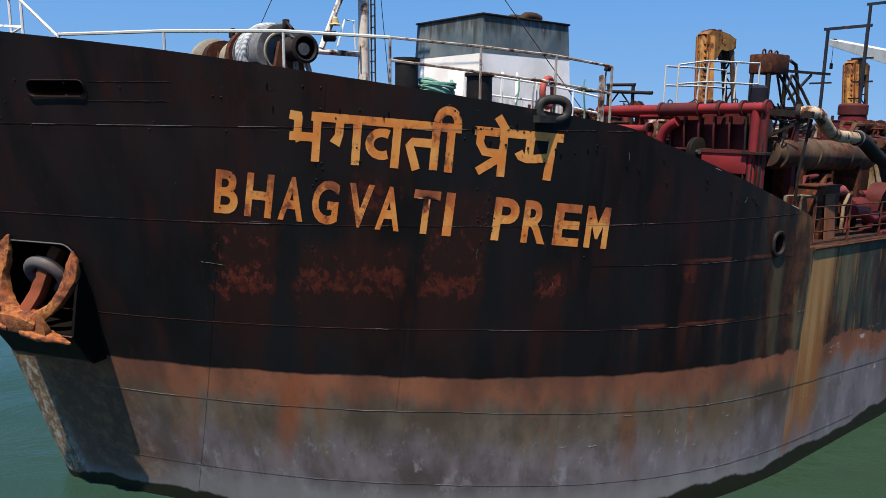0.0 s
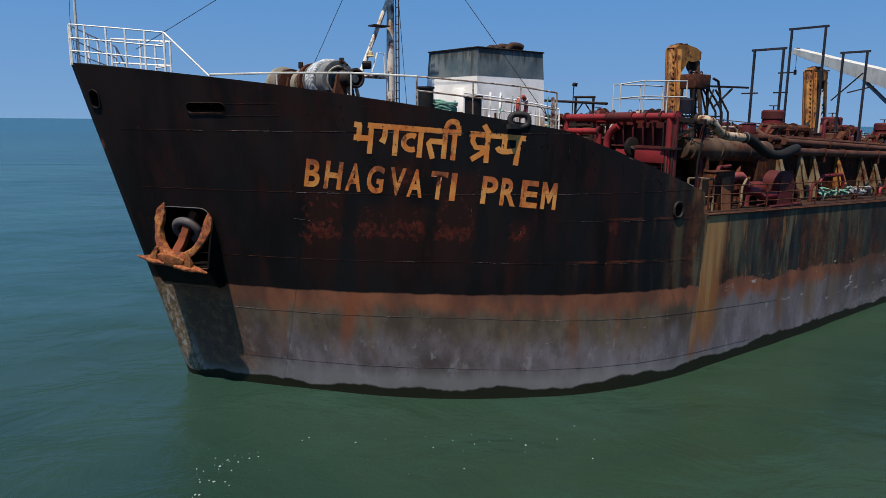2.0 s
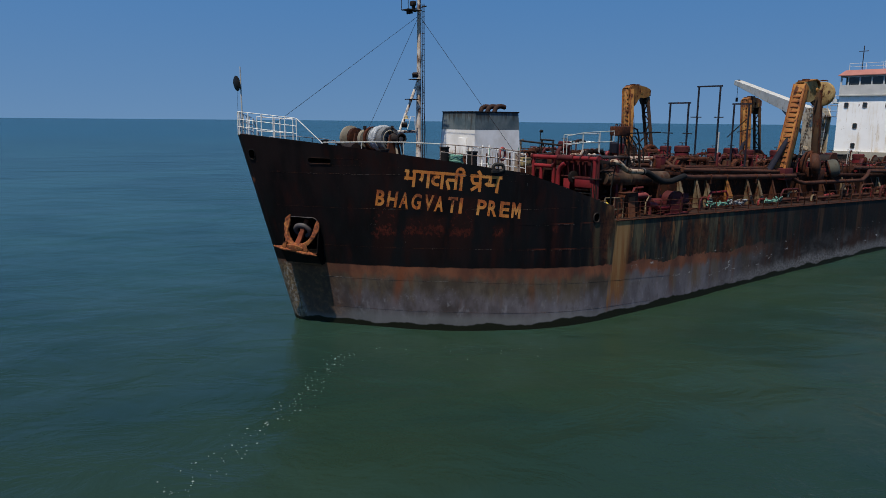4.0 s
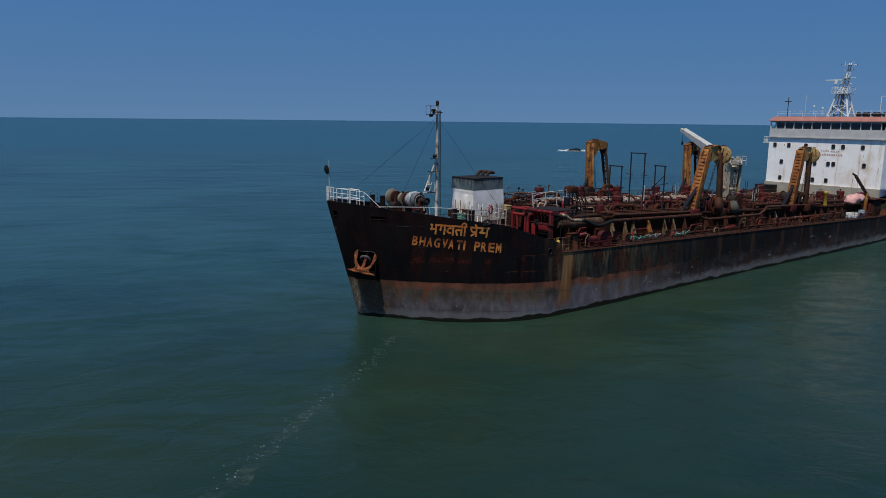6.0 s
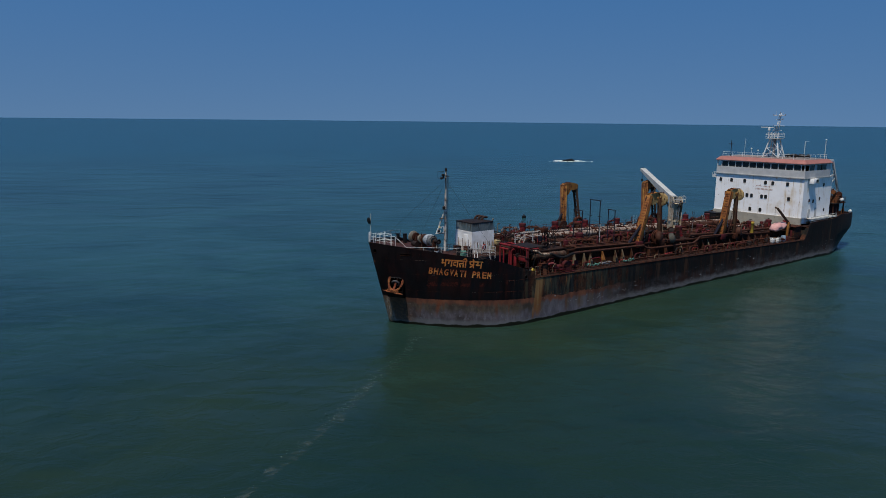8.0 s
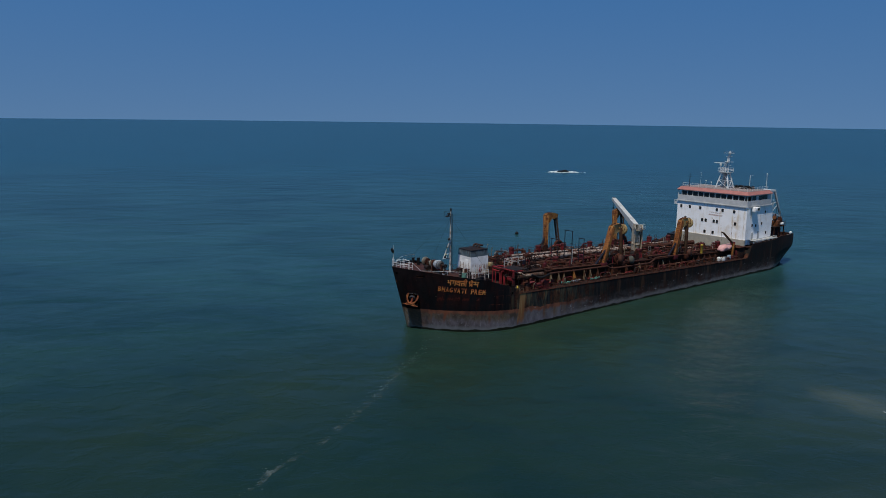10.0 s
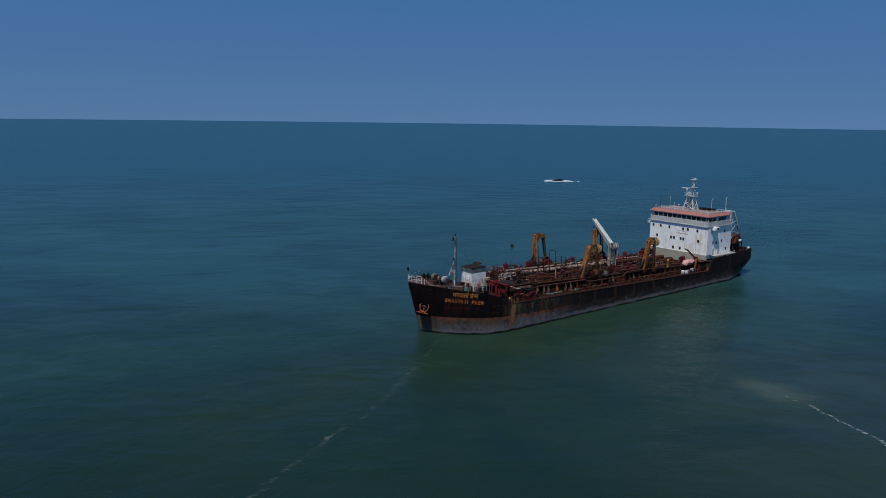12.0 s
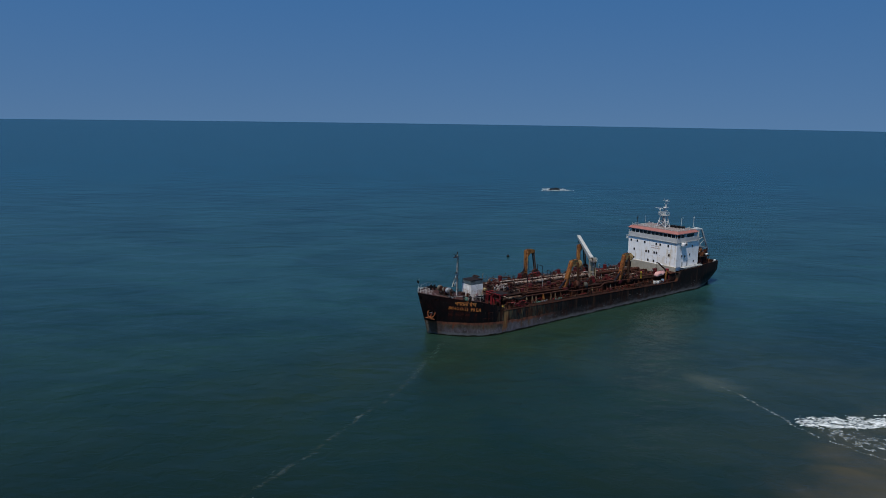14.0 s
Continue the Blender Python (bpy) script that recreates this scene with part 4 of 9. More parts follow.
upper_letter([[(511, 2), (532, 4)], [(527, 2), (527, 33), (532, 44)], [(513, 36), (560, 36)], [(561, -2), (562, 76)], [(550, 2), (585, 2)]])
upper_letter([[(585, 2), (645, 2)], [(602, 2), (601, 42), (590, 34)], [(632, 2), (633, 76)]])
upper_letter([[(645, 2), (720, 2)], arc(677, 38, 22, 19, -60, -300), [(702, 2), (702, 76)]])
upper_letter([[(720, 2), (770, 2)], [(768, 30), (730, 30), (725, 36), (740, 76)], [(770, 2), (770, 74)]])
upper_letter([[(770, 2), (815, 2)], arc(789, -6, 18, 20, 180, 360), [(797, 0), (797, 76)]])
upper_letter([[(838, 2), (905, 2)], [(849, 2), (849, 22), (858, 36), (890, 38)], [(890, -2), (890, 76)], [(888, 42), (848, 70)], [(876, -24), (893, -2)]])
upper_letter([[(905, 2), (993, 2)], [(936, 2), (935, 36)], [(917, 31), (922, 39), (932, 42), (945, 41), (975, 36)], [(975, 2), (970, 76)]])


# ---- general fittings ----
def railing(name, label, pts, fractions, height, material, post_r=0.03, rail_r=0.025, group="", at=None):
    """Posts at every point, joined by rails at fractions of the height. height: one number, or one for each point."""
    hs = height if isinstance(height, (list, tuple)) else [height] * len(pts)
    pts = [Vector(p) for p in pts]
    t = thing(name, pts[0], label, "railing", group)
    for p, h in zip(pts, hs):
        part("post", Build().tube([p - Vector((0, 0, 0.03)), p + Vector((0, 0, h))], post_r, 6), material, t)
    for f in fractions:
        part("rail", Build().tube([p + Vector((0, 0, f * h)) for p, h in zip(pts, hs)], rail_r, 6), material, t)
    return t


def bollard(at, r, h, group):
    t = thing("mooring_bollard", at, "black steel mooring bollard with a flanged head", "bollard", group)
    part("barrel", Build().lathe([(0.0, 0), (r, 0), (r, h - 0.08), (r * 1.16, h - 0.06), (r * 1.16, h), (0, h + 0.01)], at), M_BLACK, t)
    part("foot_plate", Build().box((at[0], at[1], at[2] + 0.02), (3.2 * r, 3.2 * r, 0.05)), M_DARK, t)
    return t


def lamp_head(b, p, way, s=0.16):
    b.box(p, (s, s * 1.3, s), Vector(way).to_track_quat("X", "Z").to_matrix(), 0.02)
    return b


# ---- anchor ----
def horn(pts, wide, deep, face, seed=0.0, steps=6, sides=16):
    """A forged arm: a rounded section that follows points, wide in the plane square to face, with a crust of rust."""
    fine, ws, ds = [], [], []
    for i in range(len(pts) - 1):
        a, b = pts[i], pts[i + 1]
        before = pts[i - 1] if i else a
        after = pts[i + 2] if i + 2 < len(pts) else b
        for k in range(steps):
            t = k / steps
            fine.append(0.5 * ((2 * a) + (b - before) * t + (2 * before - 5 * a + 4 * b - after) * t * t + (3 * a - before - 3 * b + after) * t ** 3))
            ws.append(wide[i] + (wide[i + 1] - wide[i]) * t)
            ds.append(deep[i] + (deep[i + 1] - deep[i]) * t)
    fine.append(pts[-1]), ws.append(wide[-1]), ds.append(deep[-1])
    vs, fs, n = [], [], len(fine)
    for i, p in enumerate(fine):
        d = (fine[min(i + 1, n - 1)] - fine[max(i - 1, 0)]).normalized()
        u = d.cross(face).normalized()
        w = u.cross(d)
        for k in range(sides):
            a = 2 * math.pi * k / sides
            ca, sa = math.cos(a), math.sin(a)
            sq = (abs(ca) ** 6 + abs(sa) ** 6) ** (-1 / 6)
            q = p + u * (ca * sq * ws[i]) + w * (sa * sq * ds[i])
            vs.append(q + (u * ca + w * sa) * (0.024 * noise.noise(q * 5.0 + Vector((seed, 0, 0))) + 0.016 * noise.noise(q * 15.0 + Vector((seed, 4, 0)))))
    for i in range(n - 1):
        for k in range(sides):
            fs.append((i * sides + k, i * sides + (k + 1) % sides, (i + 1) * sides + (k + 1) % sides, (i + 1) * sides + k))
    fs += [tuple(range(sides))[::-1], tuple((n - 1) * sides + k for k in range(sides))]
    return Build().add(vs, fs, True)


CANT = radians(11)


def anchor():
    c, nn, across, up, pts = slot_c
    aft = (across if across.x > 0 else -across) * 1.25
    c = c + up * 0.15
    up = up * 1.22
    a = thing("ship_anchor", c, "rust-orange stockless anchor hauled up in its pocket", "anchor")
    o = c + nn * 0.24 + up * 0.24
    up = up * 0.86
    # the anchor hangs canted in its pocket
    up, aft = up * math.cos(CANT) + aft * math.sin(CANT), aft * math.cos(CANT) - up * math.sin(CANT)
    part("shank", horn([o + up * 0.35 - nn * 0.7, o - nn * 0.3, o - up * 0.35 - nn * 0.05, o - up * 0.66 + nn * 0.34], [0.13, 0.13, 0.14, 0.16], [0.12] * 4, nn, 9), M_SHANK, a, "red-brown square shank")
    for s in (-1, 1):
        k = [o - up * 0.76 + aft * s * 0.04 + nn * 0.40, o - up * 0.64 + aft * s * 0.27 + nn * 0.36, o - up * 0.40 + aft * s * 0.50 + nn * 0.20,
             o - up * 0.08 + aft * s * 0.64 + nn * 0.04, o + up * 0.20 + aft * s * 0.69 - nn * 0.08, o + up * 0.44 + aft * s * 0.69 - nn * 0.15, o + up * 0.70 + aft * s * 0.64 - nn * 0.22]
        part("arm", horn(k, [0.17, 0.13, 0.105, 0.105, 0.165, 0.150, 0.02], [0.20, 0.17, 0.14, 0.11, 0.08, 0.06, 0.02], nn, 3 * s), M_ANCHOR, a, "curved arm ending in a pointed fluke")
        toe = o - up * 0.88 + aft * s * 0.48 + nn * 0.52
        part("toe_plate", horn([toe - aft * s * 0.34, toe, toe + aft * s * 0.22, toe + aft * s * 0.56 - up * 0.02], [0.16, 0.20, 0.13, 0.01], [0.055, 0.06, 0.05, 0.02], up, 5 * s), M_ANCHOR, a, "flat pointed toe")
        part("toe_spur", horn([toe - up * 0.04, toe + up * 0.16 + aft * s * 0.02, toe + up * 0.46 - aft * s * 0.06], [0.19, 0.12, 0.02], [0.12, 0.08, 0.02], nn, 7 * s), M_ANCHOR, a)
    part("crown", horn([o - up * 0.80 - aft * 0.34 + nn * 0.42, o - up * 0.74 - aft * 0.12 + nn * 0.44, o - up * 0.74 + aft * 0.12 + nn * 0.44, o - up * 0.80 + aft * 0.34 + nn * 0.42], [0.16, 0.22, 0.22, 0.16], [0.17, 0.22, 0.22, 0.17], nn, 2), M_ANCHOR, a)
    mid = c + up * 0.16 - nn * 0.14 - aft * 0.10
    path = [mid + aft * 0.34 * math.cos(t) + up * 0.33 * math.sin(t) + nn * 0.10 * math.sin(t) for t in (radians(k) for k in range(-60, 241, 12))]
    part("hawse_lip", Build().tube(path, 0.135, 14), M_LIP, ship, "grey rounded hawse pipe lip")
    # the bolster box round the pocket stands proud of the plating
    q, w, hgt = slot_c[0], 1.03, 1.2
    ax, uz = across.normalized(), Vector((0, 0, 1))
    out = Vector((nn.x, nn.y, 0)).normalized()
    low, proud = 0.72, 0.50
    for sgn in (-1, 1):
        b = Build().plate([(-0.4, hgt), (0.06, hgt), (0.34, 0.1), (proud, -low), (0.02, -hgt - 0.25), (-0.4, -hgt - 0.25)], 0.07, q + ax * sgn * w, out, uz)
        part("bolster_side", b, M_POCKET, ship)
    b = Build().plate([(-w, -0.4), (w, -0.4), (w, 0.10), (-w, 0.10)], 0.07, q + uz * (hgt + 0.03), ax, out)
    part("bolster_top", b, M_POCKET, ship)
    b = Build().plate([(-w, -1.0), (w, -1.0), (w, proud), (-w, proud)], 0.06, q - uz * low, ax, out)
    part("bolster_foot", b, M_POCKET, ship, "dark sill below the anchor")
    slope = (out * (0.02 - proud) - uz * (hgt + 0.25 - low))
    b = Build().plate([(-w, 0), (w, 0), (w, slope.length), (-w, slope.length)], 0.06, q - uz * low + out * proud, ax, slope.normalized())
    part("bolster_front", b, M_HULL, ship, "sloping plate under the anchor")
    # a thin pale bar draws the sunlit upper edge of the pocket
    top_edge = [slot_c[0] + nn * 0.03 + across * u + slot_c[3] * v for u, v in pts[:12]]
    part("bolster_edge", Build().tube(top_edge, 0.016, 6), M_STEEL, ship, "pale edge line above the anchor pocket")


M_LIP = worn("worn_grey_lip", (0.085, 0.080, 0.086), (0.050, 0.038, 0.036), 0.40, 0.55, scale=1.6)
# near-black for the bolster's sides, top and sill
M_POCKET = plain("pocket_near_black", (0.0030, 0.0026, 0.0026), (0.0060, 0.0045, 0.0040), 0.9, 3, gloss=0.06)
M_SHANK = worn("shank_rust", (0.15, 0.035, 0.014), (0.10, 0.026, 0.012), 0.3, 0.8, scale=3.0)


def anchor_material():
    """Flaking orange and ochre rust over dark steel."""
    n = Nodes("anchor_rust", 0.9)
    crust, fine, wide = n.noise(6.0, 8, rough=0.66), n.noise(34.0, 5, rough=0.65), n.noise(2.6, 4)
    color = n.mix(n.step(crust, 0.36, 0.58), (0.058, 0.013, 0.006), (0.250, 0.062, 0.014))
    color = n.mix(n.math("MULTIPLY", n.step(wide, 0.46, 0.60), 0.8), color, n.mix(n.step(crust, 0.40, 0.62), (0.150, 0.040, 0.011), (0.380, 0.150, 0.032)))
    color = n.mix(n.math("MULTIPLY", n.step(n.math("ADD", n.math("MULTIPLY", crust, 0.75), n.math("MULTIPLY", fine, 0.25)), 0.545, 0.60), 0.8), color, (0.030, 0.010, 0.007))
    return n.done(color, n.bump(n.math("ADD", crust, n.math("MULTIPLY", fine, 0.4)), 0.8, 0.03))


M_ANCHOR = anchor_material()
anchor()


# ---- bow pulpit and rails ----
def edge(x, inset=0.10, side=-1):
    z = sheer(x)
    return Vector((max(x, 0.12), side * max(0.0, half(max(x, 0.12), z) - inset), z))


pulpit_x = [0.15, 0.45, 0.9, 1.3, 1.7, 2.1]
loop = [edge(x, 0.12, 1) for x in reversed(pulpit_x)] + [edge(x, 0.12) for x in pulpit_x]
t = railing("bow_pulpit", "white tubular bow pulpit railing, rust at its feet", loop, (0.33, 0.66, 1.0), 1.15, M_WHITE, 0.030, 0.024)
for s in (-1, 1):
    part("brace", Build().tube([edge(2.1, 0.12, s) + Vector((0, 0, 1.15)), edge(3.0, 0.12, s) + Vector((0, 0, 0.05))], 0.03, 6), M_WHITE, t)
railing("inner_pulpit_rail", "white inner guard rail at the bow platform", [(1.5, 0.8, 9.9), (2.2, 0.1, 9.85), (2.9, -0.7, 9.8), (2.9, 0.9, 9.8)], (0.5, 1.0), 1.5, M_WHITE, 0.03, 0.025)
rail_h = {3.0: 0.10, 4.4: 0.38, 6.0: 0.68, 7.5: 0.86, 8.9: 0.98, 10.2: 1.08, 11.3: 1.10}
xs_rail = [3.0, 4.4, 6.0, 7.5]
for s in (-1, 1):
    railing("bulwark_rail", "thin white pipe rail on the forecastle bulwark", [edge(x, 0.1, s) for x in xs_rail], (1.0,), [rail_h[x] for x in xs_rail], M_GREYWHITE, 0.025, 0.03, "bulwark rails")
M_RAILRUST = worn("rail_rust_paint", (0.36, 0.33, 0.31), (0.17, 0.11, 0.085), 0.55, 0.7, scale=3.0)
for s in (-1, 1):
    xs2 = [7.5, 8.9, 10.2, 11.3]
    railing("bulwark_rail", "rust-streaked two-bar rail on the forecastle bulwark", [edge(x, 0.1, s) for x in xs2], (0.55, 1.0), [rail_h[x] for x in xs2], M_RAILRUST, 0.027, 0.025, "bulwark rails")
jack = thing("jack_staff", (0.35, 0, 10.45), "slim bow staff carrying a round black day shape", "flagpole")
part("staff", Build().tube([(0.35, 0, 10.4), (0.35, 0, 13.95)], 0.05, 8, r_end=0.03), M_GREYWHITE, jack)
part("day_shape", Build().lathe([(0, -0.05), (0.36, -0.03), (0.40, 0.0), (0.36, 0.03), (0, 0.05)], (0.2, 0.15, 13.1), (1.0, 0.05, 0.1)), M_BLACK, jack, "black lattice disc")
part("halyard", Build().tube([(0.3, 0.2, 13.3), (0.25, 0.3, 11.9), (0.3, 0.15, 10.6)], 0.008, 4), M_DARK, jack)


# ---- windlass ----
def windlass():
    w = thing("anchor_windlass", (8.0, -1.0, fc_deck(8)), "grey and rusty anchor windlass with rope wound on its drum", "windlass")
    zc = 10.25
    ax = (0, 1, 0)
    part("shaft", Build().tube([(8, -3.6, zc), (8, 2.6, zc)], 0.14, 12), M_STEEL, w)
    part("rope_drum", Build().lathe([(0.2, 0), (0.66, 0), (0.66, 0.05), (0.40, 0.05), (0.40, 0.95), (0.64, 0.95), (0.64, 1.0), (0.2, 1.0)], (8, -2.02, zc), ax, 32), M_DRUM, w, "grey flanged drum")
    rope = Build()
    for layer, (r0, turns) in enumerate(((0.48, 5), (0.60, 4), (0.67, 2))):
        pts = []
        for i in range(turns * 28):
            a = i * 2 * math.pi / 28
            r = r0 + 0.022 * math.sin(a * 1.0 + layer) + 0.012 * math.sin(a * 2.7)
            pts.append((8 + r * math.cos(a), -1.92 + 0.185 * i / 28 + 0.02 * math.sin(a * 0.5), zc + r * math.sin(a)))
        rope.tube(pts, 0.092, 10)
    part("wound_rope", rope, M_LAID, w, "thick pale grey mooring rope")
    part("brake_drum", Build().lathe([(0.0, 0.20), (0.40, 0.20), (0.43, 0.02), (0.50, 0.0), (0.64, 0.0), (0.67, 0.03), (0.67, 0.42), (0.64, 0.45), (0.30, 0.45)], (8, -2.50, zc), ax, 36), M_DRUM, w, "grey brake drum with an open face")
    part("face_ring", Build().ring((8, -2.51, zc), 0.45, 0.035, ax, 28, 6), M_CREAMGREY, w, "chipped cream ring on the drum's face")
    part("warping_head", Build().lathe([(0.0, 0.66), (0.18, 0.64), (0.24, 0.02), (0.27, 0.0), (0.33, 0.02), (0.33, 0.08), (0.23, 0.20), (0.21, 0.45), (0.27, 0.72), (0.31, 0.76), (0.31, 0.82), (0.1, 0.84)], (8.05, -3.60, zc + 0.02), ax, 28), M_DARK, w, "dark hollow warping head")
    part("brake_arm", Build().tube([(8.1, -2.45, zc + 0.62), (8.0, -2.75, zc + 0.66), (7.9, -3.25, zc + 0.46)], 0.035, 6).box((8.0, -2.72, zc + 0.62), (0.14, 0.12, 0.22), None, 0.02), M_DARK, w)
    part("prop_bar", Build().beam((8.15, -2.86, zc - 0.05), (8.0, -3.2, zc - 0.85), 0.12, 0.07), M_CREAMGREY, w, "pale wooden prop")
    part("side_bracket", Build().box((7.6, -0.45, zc + 0.58), (0.08, 0.25, 0.22), None, 0.01).beam((7.6, -0.45, zc + 0.1), (7.6, -0.45, zc + 0.5), 0.07), M_DARK, w)
    for y in (-2.82, -0.55, 0.95):
        part("bearing_stand", Build().plate([(-0.62, -1.45), (0.62, -1.55), (0.24, 0.22), (-0.24, 0.22)], 0.14, (8, y, zc), (1, 0, 0), (0, 0, 1)), M_BROWNPIPE, w)
    part("brake_band", Build().lathe([(0.5, 0), (0.66, 0), (0.66, 0.22), (0.5, 0.22)], (8, -0.82, zc), ax, 24), M_RUST, w)
    part("gear_case", Build().lathe([(0, 0), (0.50, 0), (0.56, 0.05), (0.56, 0.20), (0.50, 0.25), (0, 0.25)], (8.05, 0.05, zc - 0.08), ax, 26), M_CREAMGREY, w, "cream rounded gear case")
    part("chain_wheel", Build().lathe([(0.2, 0), (0.55, 0), (0.42, 0.15), (0.55, 0.3), (0.2, 0.3)], (8, 1.1, zc), ax, 20), M_RUST, w)
    part("second_case", Build().lathe([(0, 0), (0.70, 0), (0.76, 0.04), (0.76, 0.14), (0.70, 0.18), (0, 0.18)], (8.1, 1.95, zc - 0.08), ax, 26), M_CREAMGREY, w)
    part("motor", Build().lathe([(0, 0), (0.34, 0), (0.34, 0.9), (0, 0.92)], (7.0, -0.4, zc - 0.65), ax, 18), M_DARK, w)
    part("base_frame", Build().box((8, -0.7, fc_deck(8) + 0.09), (2.4, 4.6, 0.22)), M_DARK, w)
    part("brake_lever", Build().beam((8.7, -3.0, fc_deck(8) + 0.1), (8.2, -3.15, zc + 0.1), 0.09), M_CREAMGREY, w)


M_DRUM = plain("drum_grey", (0.155, 0.165, 0.175), (0.085, 0.083, 0.080), 0.6, 5)


def laid_rope_material():
    """Three-strand rope: slanting grooves and grime."""
    n = Nodes("laid_rope", 0.9)
    x, y, z = n.split()
    lay = n.math("SINE", n.math("MULTIPLY", n.math("ADD", n.math("ADD", x, z), n.math("MULTIPLY", y, 1.6)), 46.0))
    grime = n.noise(5.0, 5)
    color = n.mix(n.step(grime, 0.36, 0.64), (0.21, 0.235, 0.265), (0.40, 0.43, 0.46))
    color = n.mix(n.math("MULTIPLY", n.step(n.math("MULTIPLY", lay, -1.0), 0.0, 0.9), 0.22), color, (0.12, 0.13, 0.14))
    return n.done(color, n.bump(lay, 0.45, 0.012))


M_LAID = laid_rope_material()
M_CREAMGREY = worn("cream_grey_paint", (0.27, 0.24, 0.19), (0.19, 0.16, 0.12), 0.36, 0.6, scale=1.6)
windlass()
bollard((8.75, -6.55, fc_deck(8.75)), 0.235, 1.32, "forecastle bollards")
bollard((10.25, -7.05, fc_deck(10.25)), 0.27, 1.32, "forecastle bollards")
bollard((8.75, 6.55, fc_deck(8.75)), 0.235, 1.32, "forecastle bollards")
bollard((10.25, 7.05, fc_deck(10.25)), 0.27, 1.32, "forecastle bollards")
bollard((6.2, -4.7, fc_deck(6.2)), 0.22, 0.75, "forecastle bollards")


def rope_heap(name, c, rx, ry, h, material, label, seed, turns=9, r=0.035):
    """Loose turns of rope piled on one another."""
    pts = []
    for i in range(turns * 18):
        a, q = i * 2 * math.pi / 18, i / 18.0
        k = 0.78 + 0.42 * noise.noise((q * 0.9, seed, 0.0)) + 0.16 * noise.noise((q * 3.0, seed, 5.0))
        lift = h * min(1.0, i / (turns * 18)) + 0.26 * noise.noise((q * 2.3, seed, 9.0))
        pts.append((c[0] + rx * k * math.cos(a), c[1] + ry * k * math.sin(a), c[2] + r + max(0.0, lift)))
    return solo(name, Build().tube(pts, r, 6), material, label, "rope")


rope_heap("mooring_rope", (9.35, -6.75, fc_deck(9.35)), 0.46, 0.40, 0.95, M_GREENROPE, "green mooring rope coiled high on the forecastle", 3, 24, 0.034)
rope_heap("mooring_rope", (6.9, -4.2, fc_deck(6.9)), 0.5, 0.5, 0.3, M_ROPE, "grey mooring rope coiled on the deck", 4, 6)

# oval mooring chock standing on the bulwark, faired into the plating
def mooring_chock(x):
    c = on_hull(x, sheer(x) - 0.02) + Vector((0, 0.05, 0.12))
    along = (on_hull(x + 0.3, sheer(x) - 0.05) - on_hull(x - 0.3, sheer(x) - 0.05)).normalized()
    up = Vector((0, 0, 1))
    t = thing("mooring_chock", c, "black oval cast steel mooring chock on the bulwark", "chock")
    path = []
    for k in range(40):
        a = 2 * math.pi * k / 40
        ca, sa = math.cos(a), math.sin(a)
        q = (abs(ca) ** 2.6 + abs(sa) ** 2.6) ** (-1 / 2.6)
        path.append(c + along * (0.285 * ca * q) + up * (0.185 * sa * q))
    part("ring", Build().tube(path + path[:2], 0.088, 12, False), M_CHOCK, t)
    part("foot", Build().box(c - up * 0.17, (0.86, 0.17, 0.13)), M_CHOCK, t, "welded seat under the chock")


M_CHOCK = plain("worn_black_casting", (0.0085, 0.0085, 0.0085), (0.030, 0.027, 0.026), 0.6, 4)
mooring_chock(10.15)


# ---- forecastle house with the engine exhausts ----
def fore_house():
    x0, x1, y0, y1, zb, zm, zt = 14.7, 18.45, -2.0, 1.35, 7.75, 10.72, 11.82
    h = thing("forecastle_house", (16.5, 0, zb), "white steel casing with a blue-grey upper band, rust streaked", "deckhouse")

    def ring_at(z, grow):
        return [(x0 - grow, y0 - grow, z), (x1 + grow, y0 - grow, z), (x1 + grow, y1 + grow, z), (x0 - grow, y1 + grow, z)]

    def frustum(za, ga, zc, gc):
        return Build().add(ring_at(za, ga) + ring_at(zc, gc), [(0, 1, 5, 4), (1, 2, 6, 5), (2, 3, 7, 6), (3, 0, 4, 7), (4, 5, 6, 7), (3, 2, 1, 0)])

    part("lower_wall", frustum(zb, 0.16, zm, 0.03), M_FOREWHITE, h, "white lower casing wall")
    part("upper_band", frustum(zm + 0.002, 0.034, zt, -0.02), M_BAND, h, "blue-grey upper band streaked from the roof edge")
    part("roof_lip", Build().box(((x0 + x1) / 2, (y0 + y1) / 2, zt + 0.03), (x1 - x0 + 0.06, y1 - y0 + 0.06, 0.06), None, 0.02), M_DARK, h)
    for y in (-0.40, 0.32, 1.02):
        x = 17.75
        pts = [(x, y, zt), (x + 0.02, y, zt + 0.16), (x + 0.12, y, zt + 0.32), (x + 0.28, y, zt + 0.41), (x + 0.50, y, zt + 0.43), (x + 0.72, y, zt + 0.42), (x + 0.90, y - 0.02, zt + 0.36)]
        part("exhaust_pipe", Build().tube(pts, 0.16, 12), M_EXH, h, "dark rusty bent exhaust pipe")
    part("door", Build().box((14.585, -0.9, 9.35), (0.06, 0.75, 1.75), None, 0.02), M_FOREWHITE, h)
    for y in (-1.5, -0.2, 0.6):
        part("stiffener", Build().box((14.60, y, 8.9), (0.08, 0.07, 1.5)), M_RAILRUST, h)
    for x in (15.6, 16.6, 17.6):
        part("pipe_bracket", Build().box((x, -2.13, 8.6), (0.06, 0.08, 1.3)), M_RUST, h)


